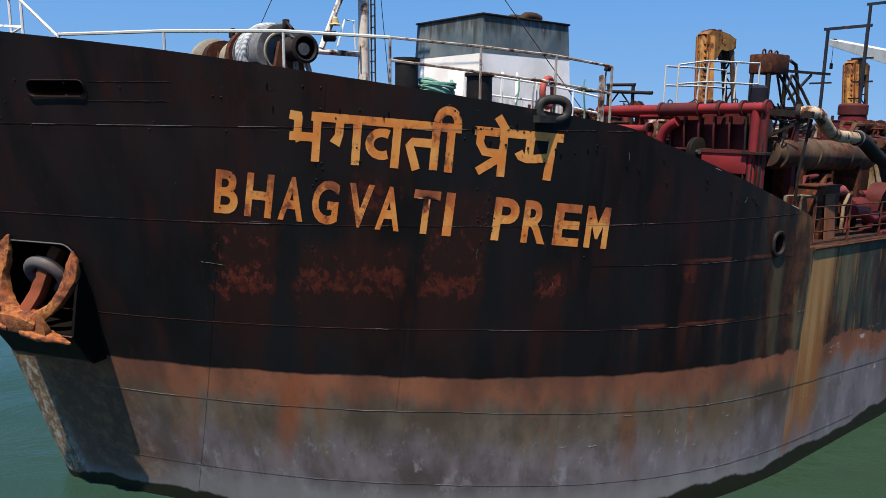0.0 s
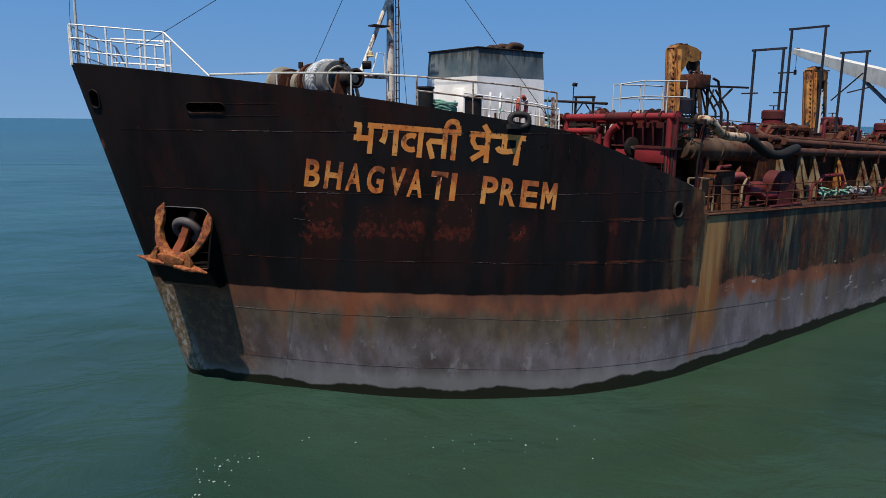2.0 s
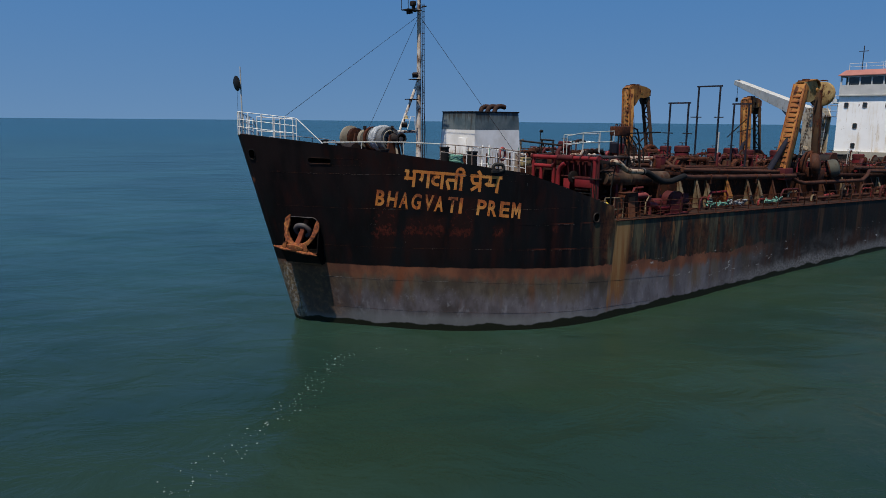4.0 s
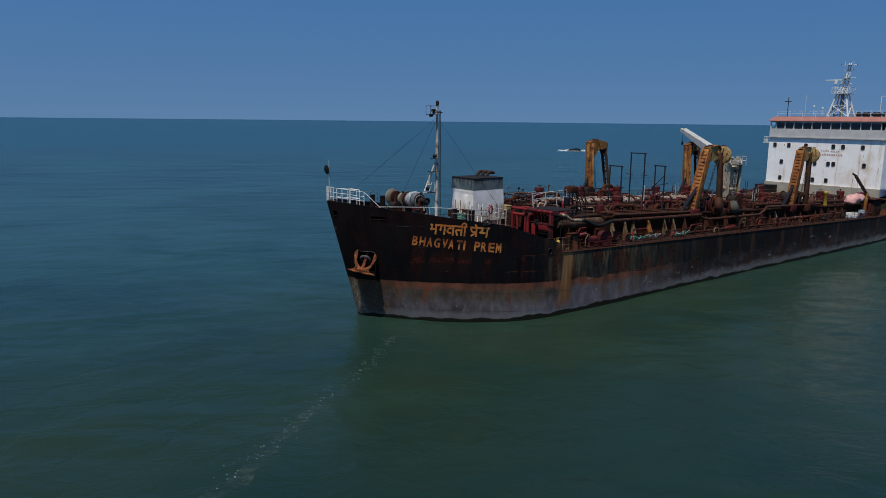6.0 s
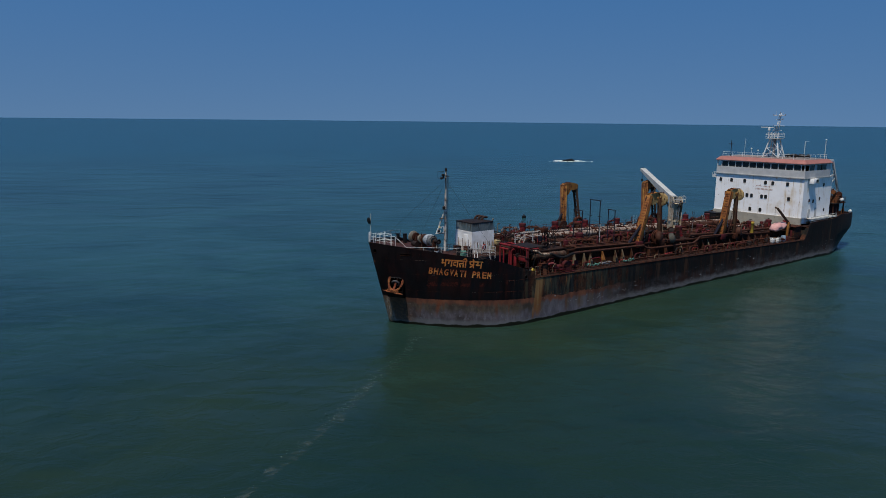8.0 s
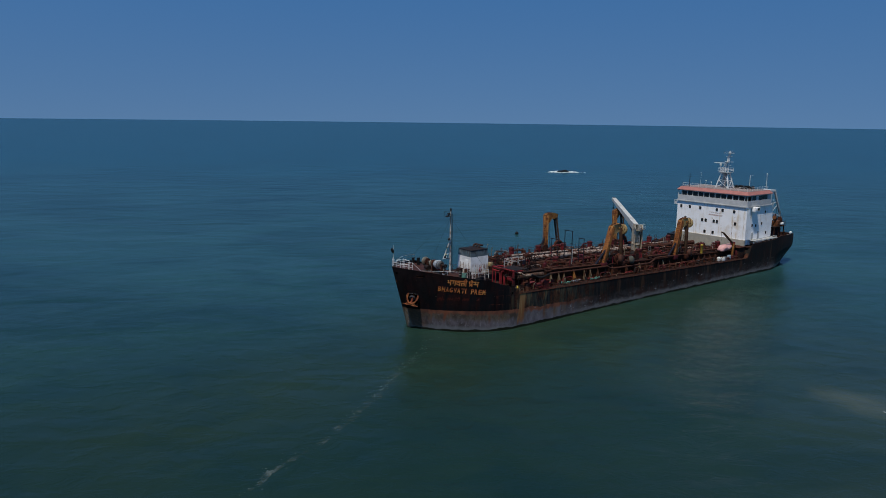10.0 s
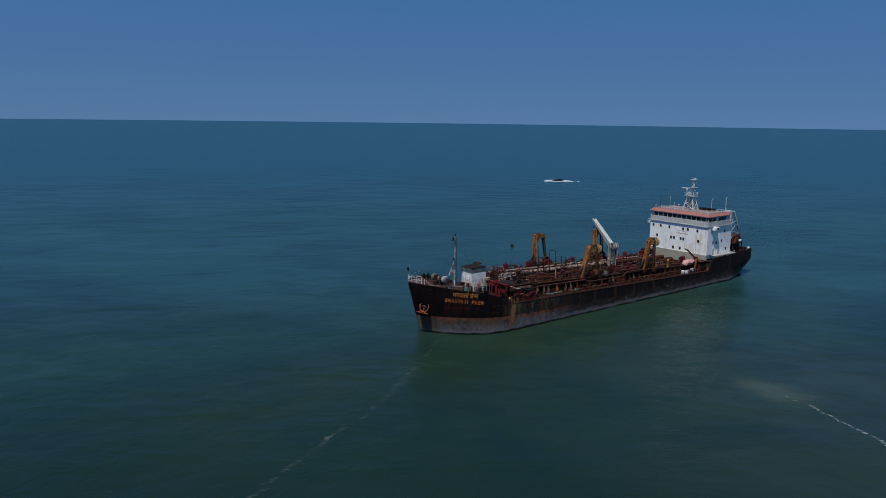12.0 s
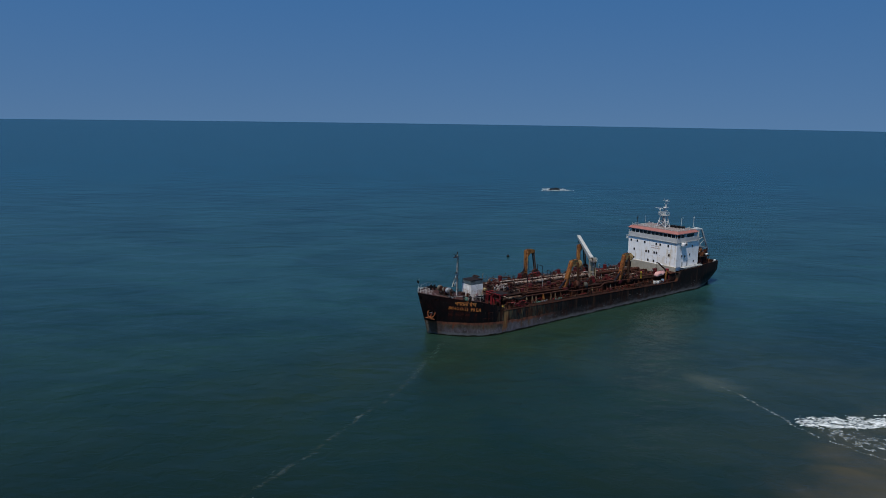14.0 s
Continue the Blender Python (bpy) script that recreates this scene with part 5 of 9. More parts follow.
def band_material():
    """Blue-grey paint with dark weeps under the roof edge and chalky patches."""
    n = Nodes("casing_blue_grey", 0.6)
    x, y, z = n.split()
    n.bsdf.inputs["Specular IOR Level"].default_value = 0.2
    soft, weep = n.noise(1.1, 5), n.noise(4.2, 6, (1, 1, 0.06), 0.65)
    color = n.mix(n.step(soft, 0.36, 0.64), (0.062, 0.092, 0.106), (0.125, 0.152, 0.158))
    near_top = n.step(n.math("ADD", z, n.math("MULTIPLY", n.math("SUBTRACT", weep, 0.5), 2.6)), 11.25, 11.85)
    color = n.mix(n.math("MULTIPLY", near_top, 0.8), color, (0.030, 0.027, 0.022))
    color = n.mix(n.math("MULTIPLY", n.step(weep, 0.55, 0.68), 0.55), color, (0.050, 0.042, 0.034))
    chips = n.step(n.noise(5.0, 8, (1, 1, 0.6), 0.75), 0.64, 0.68)
    color = n.mix(n.math("MULTIPLY", chips, 0.7), color, (0.30, 0.31, 0.30))
    return n.done(color, n.bump(soft, 0.2, 0.02))


M_BAND = band_material()
def casing_white_material():
    """White paint with brown drips that start from an old rail's brackets."""
    n = Nodes("casing_white", 0.55)
    x, y, z = n.split()
    n.bsdf.inputs["Specular IOR Level"].default_value = 0.2
    soft, drip, fine = n.noise(0.9, 5), n.noise(5.0, 5, (1, 1, 0.04), 0.6), n.noise(8.0, 6)
    color = n.mix(n.step(soft, 0.36, 0.64), (0.80, 0.80, 0.79), (0.66, 0.65, 0.62))
    color = n.mix(n.math("MULTIPLY", fine, 0.18), color, (0.42, 0.40, 0.36))
    low = n.math("SUBTRACT", 1.0, n.step(n.math("ADD", z, n.math("MULTIPLY", n.math("SUBTRACT", drip, 0.5), 2.4)), 9.3, 9.75))
    color = n.mix(n.math("MULTIPLY", n.math("MULTIPLY", low, n.step(drip, 0.46, 0.62)), 0.85), color, (0.34, 0.20, 0.095))
    color = n.mix(n.math("MULTIPLY", n.math("SUBTRACT", 1.0, n.step(n.math("ADD", z, fine), 8.5, 9.3)), 0.5), color, (0.40, 0.27, 0.15))
    return n.done(color, n.bump(soft, 0.2, 0.02))


M_FOREWHITE = casing_white_material()
M_EXH = plain("sooty_rust", (0.020, 0.010, 0.008), (0.045, 0.020, 0.013), 0.8, 4)
fore_house()


# ---- foremast ----
def foremast():
    x, zb, zt = 11.8, fc_deck(11.4), 18.66
    m = thing("foremast", (x, 0, zb), "rust-streaked white foremast with ladder and light brackets", "mast")
    part("pole", Build().tube([(x, 0, zb), (x, 0, 13.5), (x, 0, zt)], 0.19, 14, r_end=0.10), M_MAST, m)
    lad = Build()
    for s in (-0.10, 0.10):
        lad.tube([(x + 0.16, s - 0.30, zb), (x + 0.10, s - 0.26, 18.2)], 0.026, 5)
    z = zb + 0.3
    while z < 18.1:
        lad.tube([(x + 0.13, -0.40, z), (x + 0.13, -0.16, z)], 0.02, 4)
        z += 0.32
    part("ladder", lad, M_DARK, m, "dark steel rung ladder")
    part("strut", Build().tube([(x - 0.1, 0, 13.6), (x - 1.35, 0.1, 10.7)], 0.09, 8), M_MAST, m)
    part("strut", Build().tube([(x - 1.5, 0.1, 10.6), (x, 0, 10.6)], 0.08, 8), M_MAST, m)
    part("strut", Build().tube([(x - 1.0, -0.2, 10.75), (x - 0.75, -0.2, 11.5), (x - 0.45, -0.2, 11.5), (x - 0.4, -0.2, 10.7)], 0.03, 6), M_WHITE, m)
    part("light_platform", Build().box((x - 0.55, 0, 12.55), (0.7, 0.5, 0.05)), M_DARK, m)
    part("light_platform", Build().box((x - 0.3, 0, 13.75), (0.6, 0.5, 0.05)), M_DARK, m)
    part("bell", Build().lathe([(0.02, 0.22), (0.08, 0.18), (0.10, 0.05), (0.17, 0.0), (0.14, 0.0)], (x - 1.0, -0.1, 11.35)), M_CREAM, m, "small bronze ship's bell")
    for p, w in (((x - 0.45, -0.25, 14.0), (-0.7, -0.6, -0.4)), ((x - 1.3, -0.3, 11.0), (-0.6, -0.7, -0.3)), ((x - 0.5, 0.3, 17.75), (-1, 0, -0.2)), ((x - 0.45, 0, 18.2), (-1, 0, 0))):
        part("floodlight", lamp_head(Build(), p, w, 0.26), M_DARK, m, "dark square floodlight")
    part("top_platform", Build().box((x - 0.55, 0, 17.8), (1.0, 0.7, 0.05)), M_DARK, m)
    cage = Build().tube([(x - 0.1, 0.35, 18.6), (x - 1.05, 0.35, 18.6), (x - 1.05, -0.35, 18.6), (x - 0.1, -0.35, 18.6)], 0.02, 5)
    for y in (0.35, -0.35):
        cage.tube([(x - 1.05, y, 17.8), (x - 1.05, y, 18.6)], 0.02, 5)
    part("platform_rail", cage, M_DARK, m)
    part("yard", Build().tube([(x, -0.75, 18.0), (x, 0.75, 18.0)], 0.035, 6), M_DARK, m)
    part("masthead_light", Build().lathe([(0, 0), (0.14, 0), (0.15, 0.1), (0.15, 0.3), (0.10, 0.42), (0, 0.45)], (x, 0, zt)).lathe([(0, 0), (0.11, 0), (0.11, 0.26), (0, 0.28)], (x - 0.42, 0, 17.85)), M_DARK, m)
    for e in ((1.9, -0.5, 11.0), (8.3, 1.2, 9.7), (15.2, -5.6, 9.0), (16.6, 5.6, 8.6)):
        part("stay_wire", Build().tube([(x, 0, 17.55), e], 0.012, 4), M_DARK, m, "thin dark stay wire")


M_MAST = worn("mast_paint", (0.70, 0.69, 0.66), (0.48, 0.36, 0.26), 0.58, 0.6, scale=0.8)
foremast()

# ---- gear on the forecastle ----
def cabinet(name, at, size, material, label, category="box", group=""):
    t = thing(name, at, label, category, group)
    x, y, z = at
    sx, sy, sz = size
    part("body", Build().box((x, y, z + sz / 2), size, None, 0.03), material, t)
    part("lid", Build().box((x, y, z + sz + 0.02), (sx * 1.06, sy * 1.06, 0.05), None, 0.015), material, t)
    part("door", Build().box((x - sx / 2 - 0.012, y, z + sz * 0.5), (0.03, sy * 0.7, sz * 0.75), None, 0.01), material, t)
    part("handle", Build().tube([(x - sx / 2 - 0.05, y + sy * 0.25, z + sz * 0.4), (x - sx / 2 - 0.05, y + sy * 0.25, z + sz * 0.6)], 0.015, 5), M_STEEL, t)
    return t


cabinet("deck_locker", (13.4, -0.6, fc_deck(11.4)), (0.7, 0.9, 0.6), M_DECK, "rust-brown steel deck locker beside the casing", "locker")
cabinet("deck_locker", (12.7, -3.4, fc_deck(11.4)), (0.6, 0.7, 1.0), M_RUST, "rusty steel deck locker on the forecastle", "locker")
cabinet("winch_box", (11.0, 2.6, fc_deck(11.0)), (1.0, 1.0, 1.1), M_DARKRED, "dark red steel winch control box", "box")
cabinet("storage_chest", (20.95, 0.1, coam(24) + 0.07), (0.8, 0.9, 0.5), M_CREAM, "yellow-cream steel storage chest on the machinery platform", "chest")
gr = railing("guard_rail", "white tubular guard rail with ropes hung over it", [(11.4, -5.2, 8.2), (12.3, -5.5, 8.15), (13.2, -5.8, 8.1), (14.2, -6.1, 8.0), (15.0, -6.3, 7.9)], (0.45, 0.72, 1.0), [1.65, 1.6, 1.55, 1.5, 1.45], M_WHITE)
part("ladder", Build().tube([(11.9, -5.9, 8.0), (12.6, -5.2, 9.9)], 0.035, 6).tube([(12.3, -6.0, 8.0), (13.0, -5.3, 9.9)], 0.035, 6), M_WHITE, gr, "leaning white step ladder")
for i, (x, y) in enumerate(((11.7, -5.4), (12.6, -5.7), (13.0, -5.85), (14.4, -6.25))):
    pts = [(x + 0.05 * math.sin(0.7 * k + i), y - 0.06 + 0.02 * math.cos(0.9 * k), 9.78 - 0.13 * k) for k in range(10)]
    solo("hung_rope", Build().tube(pts, 0.024, 6), M_GREENROPE if i % 2 else M_ROPE, "short end of rope hung over a guard rail", "rope", "hung ropes")
lr = thing("life_ring", (13.3, -5.95, 9.45), "faded red life ring hung on a rail", "life ring")
part("ring", Build().ring((13.42, -5.98, 9.42), 0.34, 0.080, (0.35, -0.93, 0), 28, 10), M_ORANGERING, lr)
for k in range(4):
    a = radians(45 + 90 * k)
    part("band", Build().ring((13.42 + 0.32 * math.cos(a), -5.98 + 0.12 * math.cos(a), 9.42 + 0.34 * math.sin(a)), 0.085, 0.02, (-math.sin(a), 0, math.cos(a)), 10, 5), M_WHITE, lr)
railing("bulwark_post", "rusty post on the bulwark slope", [(11.9, -8.9, sheer(11.9) - 0.05), (11.95, -8.92, sheer(11.9) - 0.1)], (1.0,), 1.25, M_RAILRUST, 0.045, 0.03)


def derrick_frame(x):
    """A dark frame of tubes athwart the machinery platform."""
    z = coam(24) + 0.07
    t = thing("derrick_frame", (x, -2.2, z), "dark steel tube frame standing on the machinery platform", "frame")
    for y in (-1.68, -2.74):
        part("post", Build().tube([(x, y, z), (x, y, 10.06)], 0.06, 10), M_DARK, t)
        part("base_plate", Build().box((x, y, z + 0.015), (0.26, 0.26, 0.03)), M_DARK, t)
    part("top_bar", Build().tube([(x, -1.60, 10.05), (x, -2.82, 10.02)], 0.055, 10), M_DARK, t)
    part("boom", Build().tube([(x - 0.08, 1.45, 9.98), (x - 0.08, -3.60, 9.72)], 0.06, 10), M_DARK, t)
    for y in (-1.72, -2.70):
        part("brace", Build().tube([(x - 0.02, -2.2, 9.84), (x - 0.02, y, 9.30)], 0.03, 8), M_DARK, t)
    part("brace", Build().tube([(x - 0.02, 0.55, 9.92), (x - 0.02, -0.45, z)], 0.03, 8), M_DARK, t)


derrick_frame(21.0)
lp = thing("lamp_post", (21.1, -1.42, coam(24) + 0.07), "thin dark lamp post with a small floodlight", "lamp")
part("pole", Build().tube([(21.1, -1.36, coam(24) + 0.07), (21.1, -1.44, 10.62)], 0.024, 8), M_DARK, lp)
part("lamp_head", lamp_head(Build(), (21.1, -1.5, 10.62), (0, -1, -0.3), 0.16), M_DARK, lp)


# ---- hopper and main deck ----
def hopper():
    h = thing("hopper_coaming", (55, 0, 5), "rusty brown hopper coaming running along the main deck", "hopper")
    x0, x1, w, pit = 26.9, 87.0, 7.9, 5.0

    def wall(y, name, thick=0.12):
        o = [(x0, deck(x0)), (x1, deck(x1)), (x1, coam(x1)), (x0, coam(x0))]
        part(name, Build().plate(o, thick, (0, y, 0), (1, 0, 0), (0, 0, 1)), M_COAM, h)

    wall(-w, "side_wall"), wall(w, "side_wall")
    for y in (-pit, pit):
        o = [(x0, coam(x0) - 2.2), (x1, coam(x1) - 2.2), (x1, coam(x1) + 0.12), (x0, coam(x0) + 0.12)]
        part("inner_wall", Build().plate(o, 0.10, (0, y, 0), (1, 0, 0), (0, 0, 1)), M_DECK, h)
    for x in (x0, x1):
        part("end_wall", Build().box((x, 0, (coam(x) + deck(x)) / 2), (0.12, 2 * w, coam(x) - deck(x))), M_COAM, h)
    for s in (-1, 1):
        b = Build()
        o = [(x0, coam(x0) - 0.04), (x1, coam(x1) - 0.04), (x1, coam(x1)), (x0, coam(x0))]
        b.plate(o, w - pit, (0, s * (w + pit) / 2, 0), (1, 0, 0), (0, 0, 1))
        part("side_deck", b, M_DECK, h, "rusty walkway along the hopper")
        part("coaming_bar", Build().beam((x0, s * (w + 0.07), coam(x0) - 0.08), (x1, s * (w + 0.07), coam(x1) - 0.08), 0.16, 0.16), M_RUST, h)
    o = [(x0, coam(x0) - 1.7), (x1, coam(x1) - 1.7), (x1, coam(x1) - 1.5), (x0, coam(x0) - 1.5)]
    part("hopper_floor", Build().plate(o, 2 * pit, (0, 0, 0), (1, 0, 0), (0, 0, 1)), M_MUD, h, "dried mud and rust in the hopper")
    x = x0 + 3
    while x < x1:
        part("cross_beam", Build().box((x, 0, coam(x) - 0.30), (0.55, 2 * pit, 0.6), None, 0.04), M_DECK, h)
        x += 4.3
    bright = {27.8: 0, 29.8: 0, 31.1: 0, 33.7: 1, 36.5: 0, 38.1: 0, 52.6: 0, 60.2: 0}
    rest = [40.2, 42.3, 44.4, 46.5, 48.6, 50.7, 54.6, 56.7, 58.6, 62.4, 64.5, 66.6, 68.7, 70.8, 72.9, 75, 77.1, 79.2, 81.3, 83.4, 85.5]
    for x in sorted([*bright, *rest]):
        wide = 0.88 if bright.get(x) else (0.46 if x in bright else 0.24)
        mat = M_BROWNPIPE if x not in bright else (M_ORANGE if bright[x] else M_PALESTAY)
        z0, z1 = deck(x), coam(x) - 0.35
        b = Build().plate([(0, 0), (-0.75, 0), (-0.10, z1 - z0), (0, z1 - z0)], 0.06, (x, -w - 0.07, z0), (0, 1, 0), (0, 0, 1))
        b.plate([(-wide / 2, 0), (wide / 2, 0), (0.07, math.hypot(0.65, z1 - z0)), (-0.07, math.hypot(0.65, z1 - z0))], 0.05, (x, -w - 0.82, z0), (1, 0, 0), Vector((0, 0.65, z1 - z0)).normalized())
        part("stay_bracket", b, mat, h, "tapered steel stay bracket")


M_COAM = worn("coaming_paint", (0.020, 0.0105, 0.0080), (0.040, 0.018, 0.012), 0.60, 0.9)
M_COAM.node_tree.nodes["Principled BSDF"].inputs["Specular IOR Level"].default_value = 0.08
M_MUD = plain("dried_mud", (0.085, 0.055, 0.038), (0.045, 0.026, 0.018), 0.95, 1.2, bump=0.6)
M_PALESTAY = worn("pale_bracket_paint", (0.21, 0.165, 0.105), (0.12, 0.075, 0.042), 0.52, 0.65)
hopper()


def pipe(name, label, pts, r, material, group="", flange=0.0, supports=None, seg=12):
    """A pipe run with flanges every so often and saddles under it."""
    t = thing(name, pts[0], label, "pipe", group)
    pts = [Vector(p) for p in pts]
    part("pipe", Build().tube(pts, r, seg), material, t)
    if flange:
        for a, c in zip(pts, pts[1:]):
            d = c - a
            k = int(d.length // flange)
            for i in range(1, k + 1):
                p = a + d * (i / (k + 1))
                part("flange", Build().lathe([(r, -0.05), (r * 1.28, -0.05), (r * 1.28, 0.05), (r, 0.05)], p, d.normalized(), 14), M_RUST, t)
    if supports:
        for x, zfoot in supports:
            for a, c in zip(pts, pts[1:]):
                if min(a.x, c.x) <= x <= max(a.x, c.x) and abs(c.x - a.x) > 0.5:
                    p = a + (c - a) * ((x - a.x) / (c.x - a.x))
                    part("saddle", Build().box((p.x, p.y, (p.z - r * 0.6 + zfoot) / 2), (0.18, r * 1.7, max(0.05, p.z - r * 0.6 - zfoot))), M_RUST, t)
                    break
    return t


def sag(p, q, k=0.0, n=8):
    p, q = Vector(p), Vector(q)
    return [p.lerp(q, i / n) - Vector((0, 0, k * 4 * (i / n) * (1 - i / n))) for i in range(n + 1)]


def mz(x):
    """Axis of the main pipe."""
    return 8.3 - 0.0366 * (x - 26)


sup = [(x, coam(x) - 0.05) for x in (27.5, 31, 35.5, 40, 44, 48.5, 53, 57, 61, 66, 70, 74, 79)]
pipe("delivery_pipe", "large pale rust-blotched delivery pipe along the hopper", [(24.5, 1.5, mz(24.5)), (62, 1.5, mz(62))], 0.50, M_PALEPIPE, "delivery pipes", 4.0, sup, 16)
pipe("delivery_pipe", "large brown delivery pipe along the hopper", [(63, 1.3, mz(63)), (85, 1.3, mz(85))], 0.48, M_BROWNPIPE, "delivery pipes", 4.5, sup, 16)
pipe("overflow_pipe", "brown overflow pipe beside the delivery pipe", [(26, -2.2, mz(26) - 0.1), (60, -2.2, mz(60) - 0.1)], 0.26, M_BROWNPIPE, "deck pipes", 5.0, sup)
pipe("jet_pipe", "pale grey water jet pipe on the starboard hopper deck", [(24, 4.2, coam(24) + 0.5), (84, 4.2, coam(84) + 0.5)], 0.22, M_PALEPIPE, "deck pipes", 6.0, sup)
for k, (y, dz, r, x1, m) in enumerate(((-7.3, 0.30, 0.17, 44, M_BROWNPIPE), (-7.75, 0.22, 0.12, 43, M_RUST), (-8.15, 0.12, 0.15, 41, M_BROWNPIPE), (-6.9, 0.20, 0.08, 46, M_DARK))):
    pipe("service_pipe", "brown service pipe along the port coaming", [(27.0 + 0.5 * k, y, coam(27) + dz), (x1, y, coam(x1) + dz)], r, m, "service pipes", 5.0)
for k, (y, dz, r, xa, xb, m) in enumerate(((-7.05, 0.36, 0.06, 28.0, 47.0, M_DARK), (-7.45, 0.42, 0.05, 29.0, 44.5, M_RUST), (-7.95, 0.34, 0.07, 28.5, 42.5, M_BROWNPIPE), (-8.05, 0.06, 0.19, 30.5, 41.8, M_BROWNPIPE), (-6.7, 0.34, 0.05, 27.6, 45.5, M_RUST))):
    pipe("service_pipe", "thin rusty service pipe along the port coaming", [(xa, y, coam(xa) + dz), (xb, y, coam(xb) + dz)], r, m, "service pipes", 3.6)
pipe("dredge_pipe", "long brown pipe dropping over the port coaming and running aft", [(41.5, -8.3, coam(41.5) + 0.2), (43.0, -8.7, coam(43) - 0.6), (44, -8.8, coam(44) - 0.75), (55, -8.8, coam(55) - 0.55), (56.5, -8.6, coam(56) - 0.1), (57.5, -8.3, coam(57) + 0.25), (72, -8.2, coam(72) + 0.3)], 0.16, M_BROWNPIPE, "deck pipes", 4.0)
pipe("dredge_pipe", "long brown pipe above the aft coaming", [(56, -7.4, coam(56) + 0.5), (84, -7.4, coam(84) + 0.5)], 0.22, M_BROWNPIPE, "deck pipes", 5.0)
for x, y0, y1, r, m in ((28.5, -7.2, 4.5, 0.14, M_BROWNPIPE), (35.2, -7.0, 5.0, 0.12, M_RUST), (45.6, -7.4, 6.5, 0.22, M_BROWNPIPE), (52.2, -7.2, 6.0, 0.16, M_RUST), (60.5, -7.0, 6.8, 0.2, M_BROWNPIPE), (71.4, -7.2, 6.0, 0.18, M_RUST), (79.2, -6.8, 6.6, 0.2, M_BROWNPIPE)):
    pipe("cross_pipe", "rusty pipe crossing the hopper", [(x, y0, coam(x) + 0.05 + r), (x, y0 + 0.6, coam(x) + 0.45 + r), (x, y1 - 0.6, coam(x) + 0.45 + r), (x, y1, coam(x) + 0.05 + r)], r, m, "cross pipes", 3.0)


def vent(at, h=1.80, r=0.54, material=None):
    t = thing("hopper_vent", at, "red steel hopper vent trunk with a dark cap", "vent", "hopper vents")
    part("trunk", Build().lathe([(0, 0), (r * 1.25, 0), (r * 1.25, 0.07), (r, 0.08), (r * 0.95, h * 0.72), (r * 0.86, h * 0.74), (0, h * 0.75)], at, (0, 0, 1), 18), material or M_VENTRED, t)
    part("cap", Build().lathe([(r * 0.7, h * 0.72), (r * 1.02, h * 0.76), (r * 1.02, h * 0.96), (r * 0.9, h), (0, h + 0.03)], at, (0, 0, 1), 18), M_DARKRED, t)
    part("hand_wheel", Build().ring((at[0], at[1], at[2] + h + 0.22), 0.22, 0.022, (0, 0, 1), 16, 5).tube([(at[0], at[1], at[2] + h), (at[0], at[1], at[2] + h + 0.22)], 0.03, 6), M_DARK, t)
    return t


M_VENTRED = worn("vent_crimson", (0.165, 0.013, 0.017), (0.095, 0.011, 0.013), 0.22, 0.6)
v0 = vent((31.6, -5.6, coam(31.6)))
for x, y in ((38.2, -5.6), (45.4, -5.6), (55.5, -5.6), (61.5, -5.6), (77.6, -5.6), (84.0, -5.6), (31.2, 5.6), (38.4, 5.6), (45.6, 5.6), (53.8, 5.6), (61.0, 5.6), (74.2, 5.6), (81.4, 5.6)):
    copy_thing(v0, Matrix.Translation((x, y, coam(x))))


M_PORTAL = worn("portal_blue_black", (0.012, 0.014, 0.022), (0.022, 0.022, 0.030), 0.36, 0.6)


def portal(x, y0, y1, zt, cross, label):
    t = thing("portal_frame", (x, (y0 + y1) / 2, coam(x)), label, "steel frame", "portal frames")
    for y in (y0, y1):
        part("leg", Build().beam((x, y, coam(x)), (x, y, zt), 0.10, 0.10), M_PORTAL, t)
        part("foot_plate", Build().box((x, y, coam(x) + 0.03), (0.4, 0.4, 0.06)), M_DARK, t)
    part("head_beam", Build().beam((x, y0 + 0.15, zt), (x, y1 - 0.15, zt), 0.11, 0.11), M_PORTAL, t)
    for z in cross:
        part("cross_arm", Build().beam((x, y0 + 0.55, z), (x, y0 - 0.35, z), 0.08, 0.07), M_DARK, t)
        part("cross_arm", Build().beam((x, y1 + 0.35, z), (x, y1 - 0.4, z), 0.08, 0.07), M_DARK, t)
    return t


portal(32.0, -4.1, -5.65, 12.7, (10.5,), "dark steel hoop frame standing on the hopper deck")
pb = portal(35.1, -4.4, -6.2, 14.0, (11.7,), "tall dark steel hoop frame standing on the hopper deck")
part("striped_pole", Build().tube([(35.1, -6.35, coam(35) + 0.1), (35.1, -6.35, 10.6)], 0.05, 8), M_GREYWHITE, pb)
pc = portal(36.5, -6.6, -7.8, 12.7, (), "dark steel hoop frame with diagonal braces")
part("brace", Build().beam((36.5, -6.2, 10.2), (36.5, -7.7, 11.6), 0.06).beam((36.5, -8.3, 10.9), (36.5, -7.0, 10.6), 0.06), M_DARK, pc)


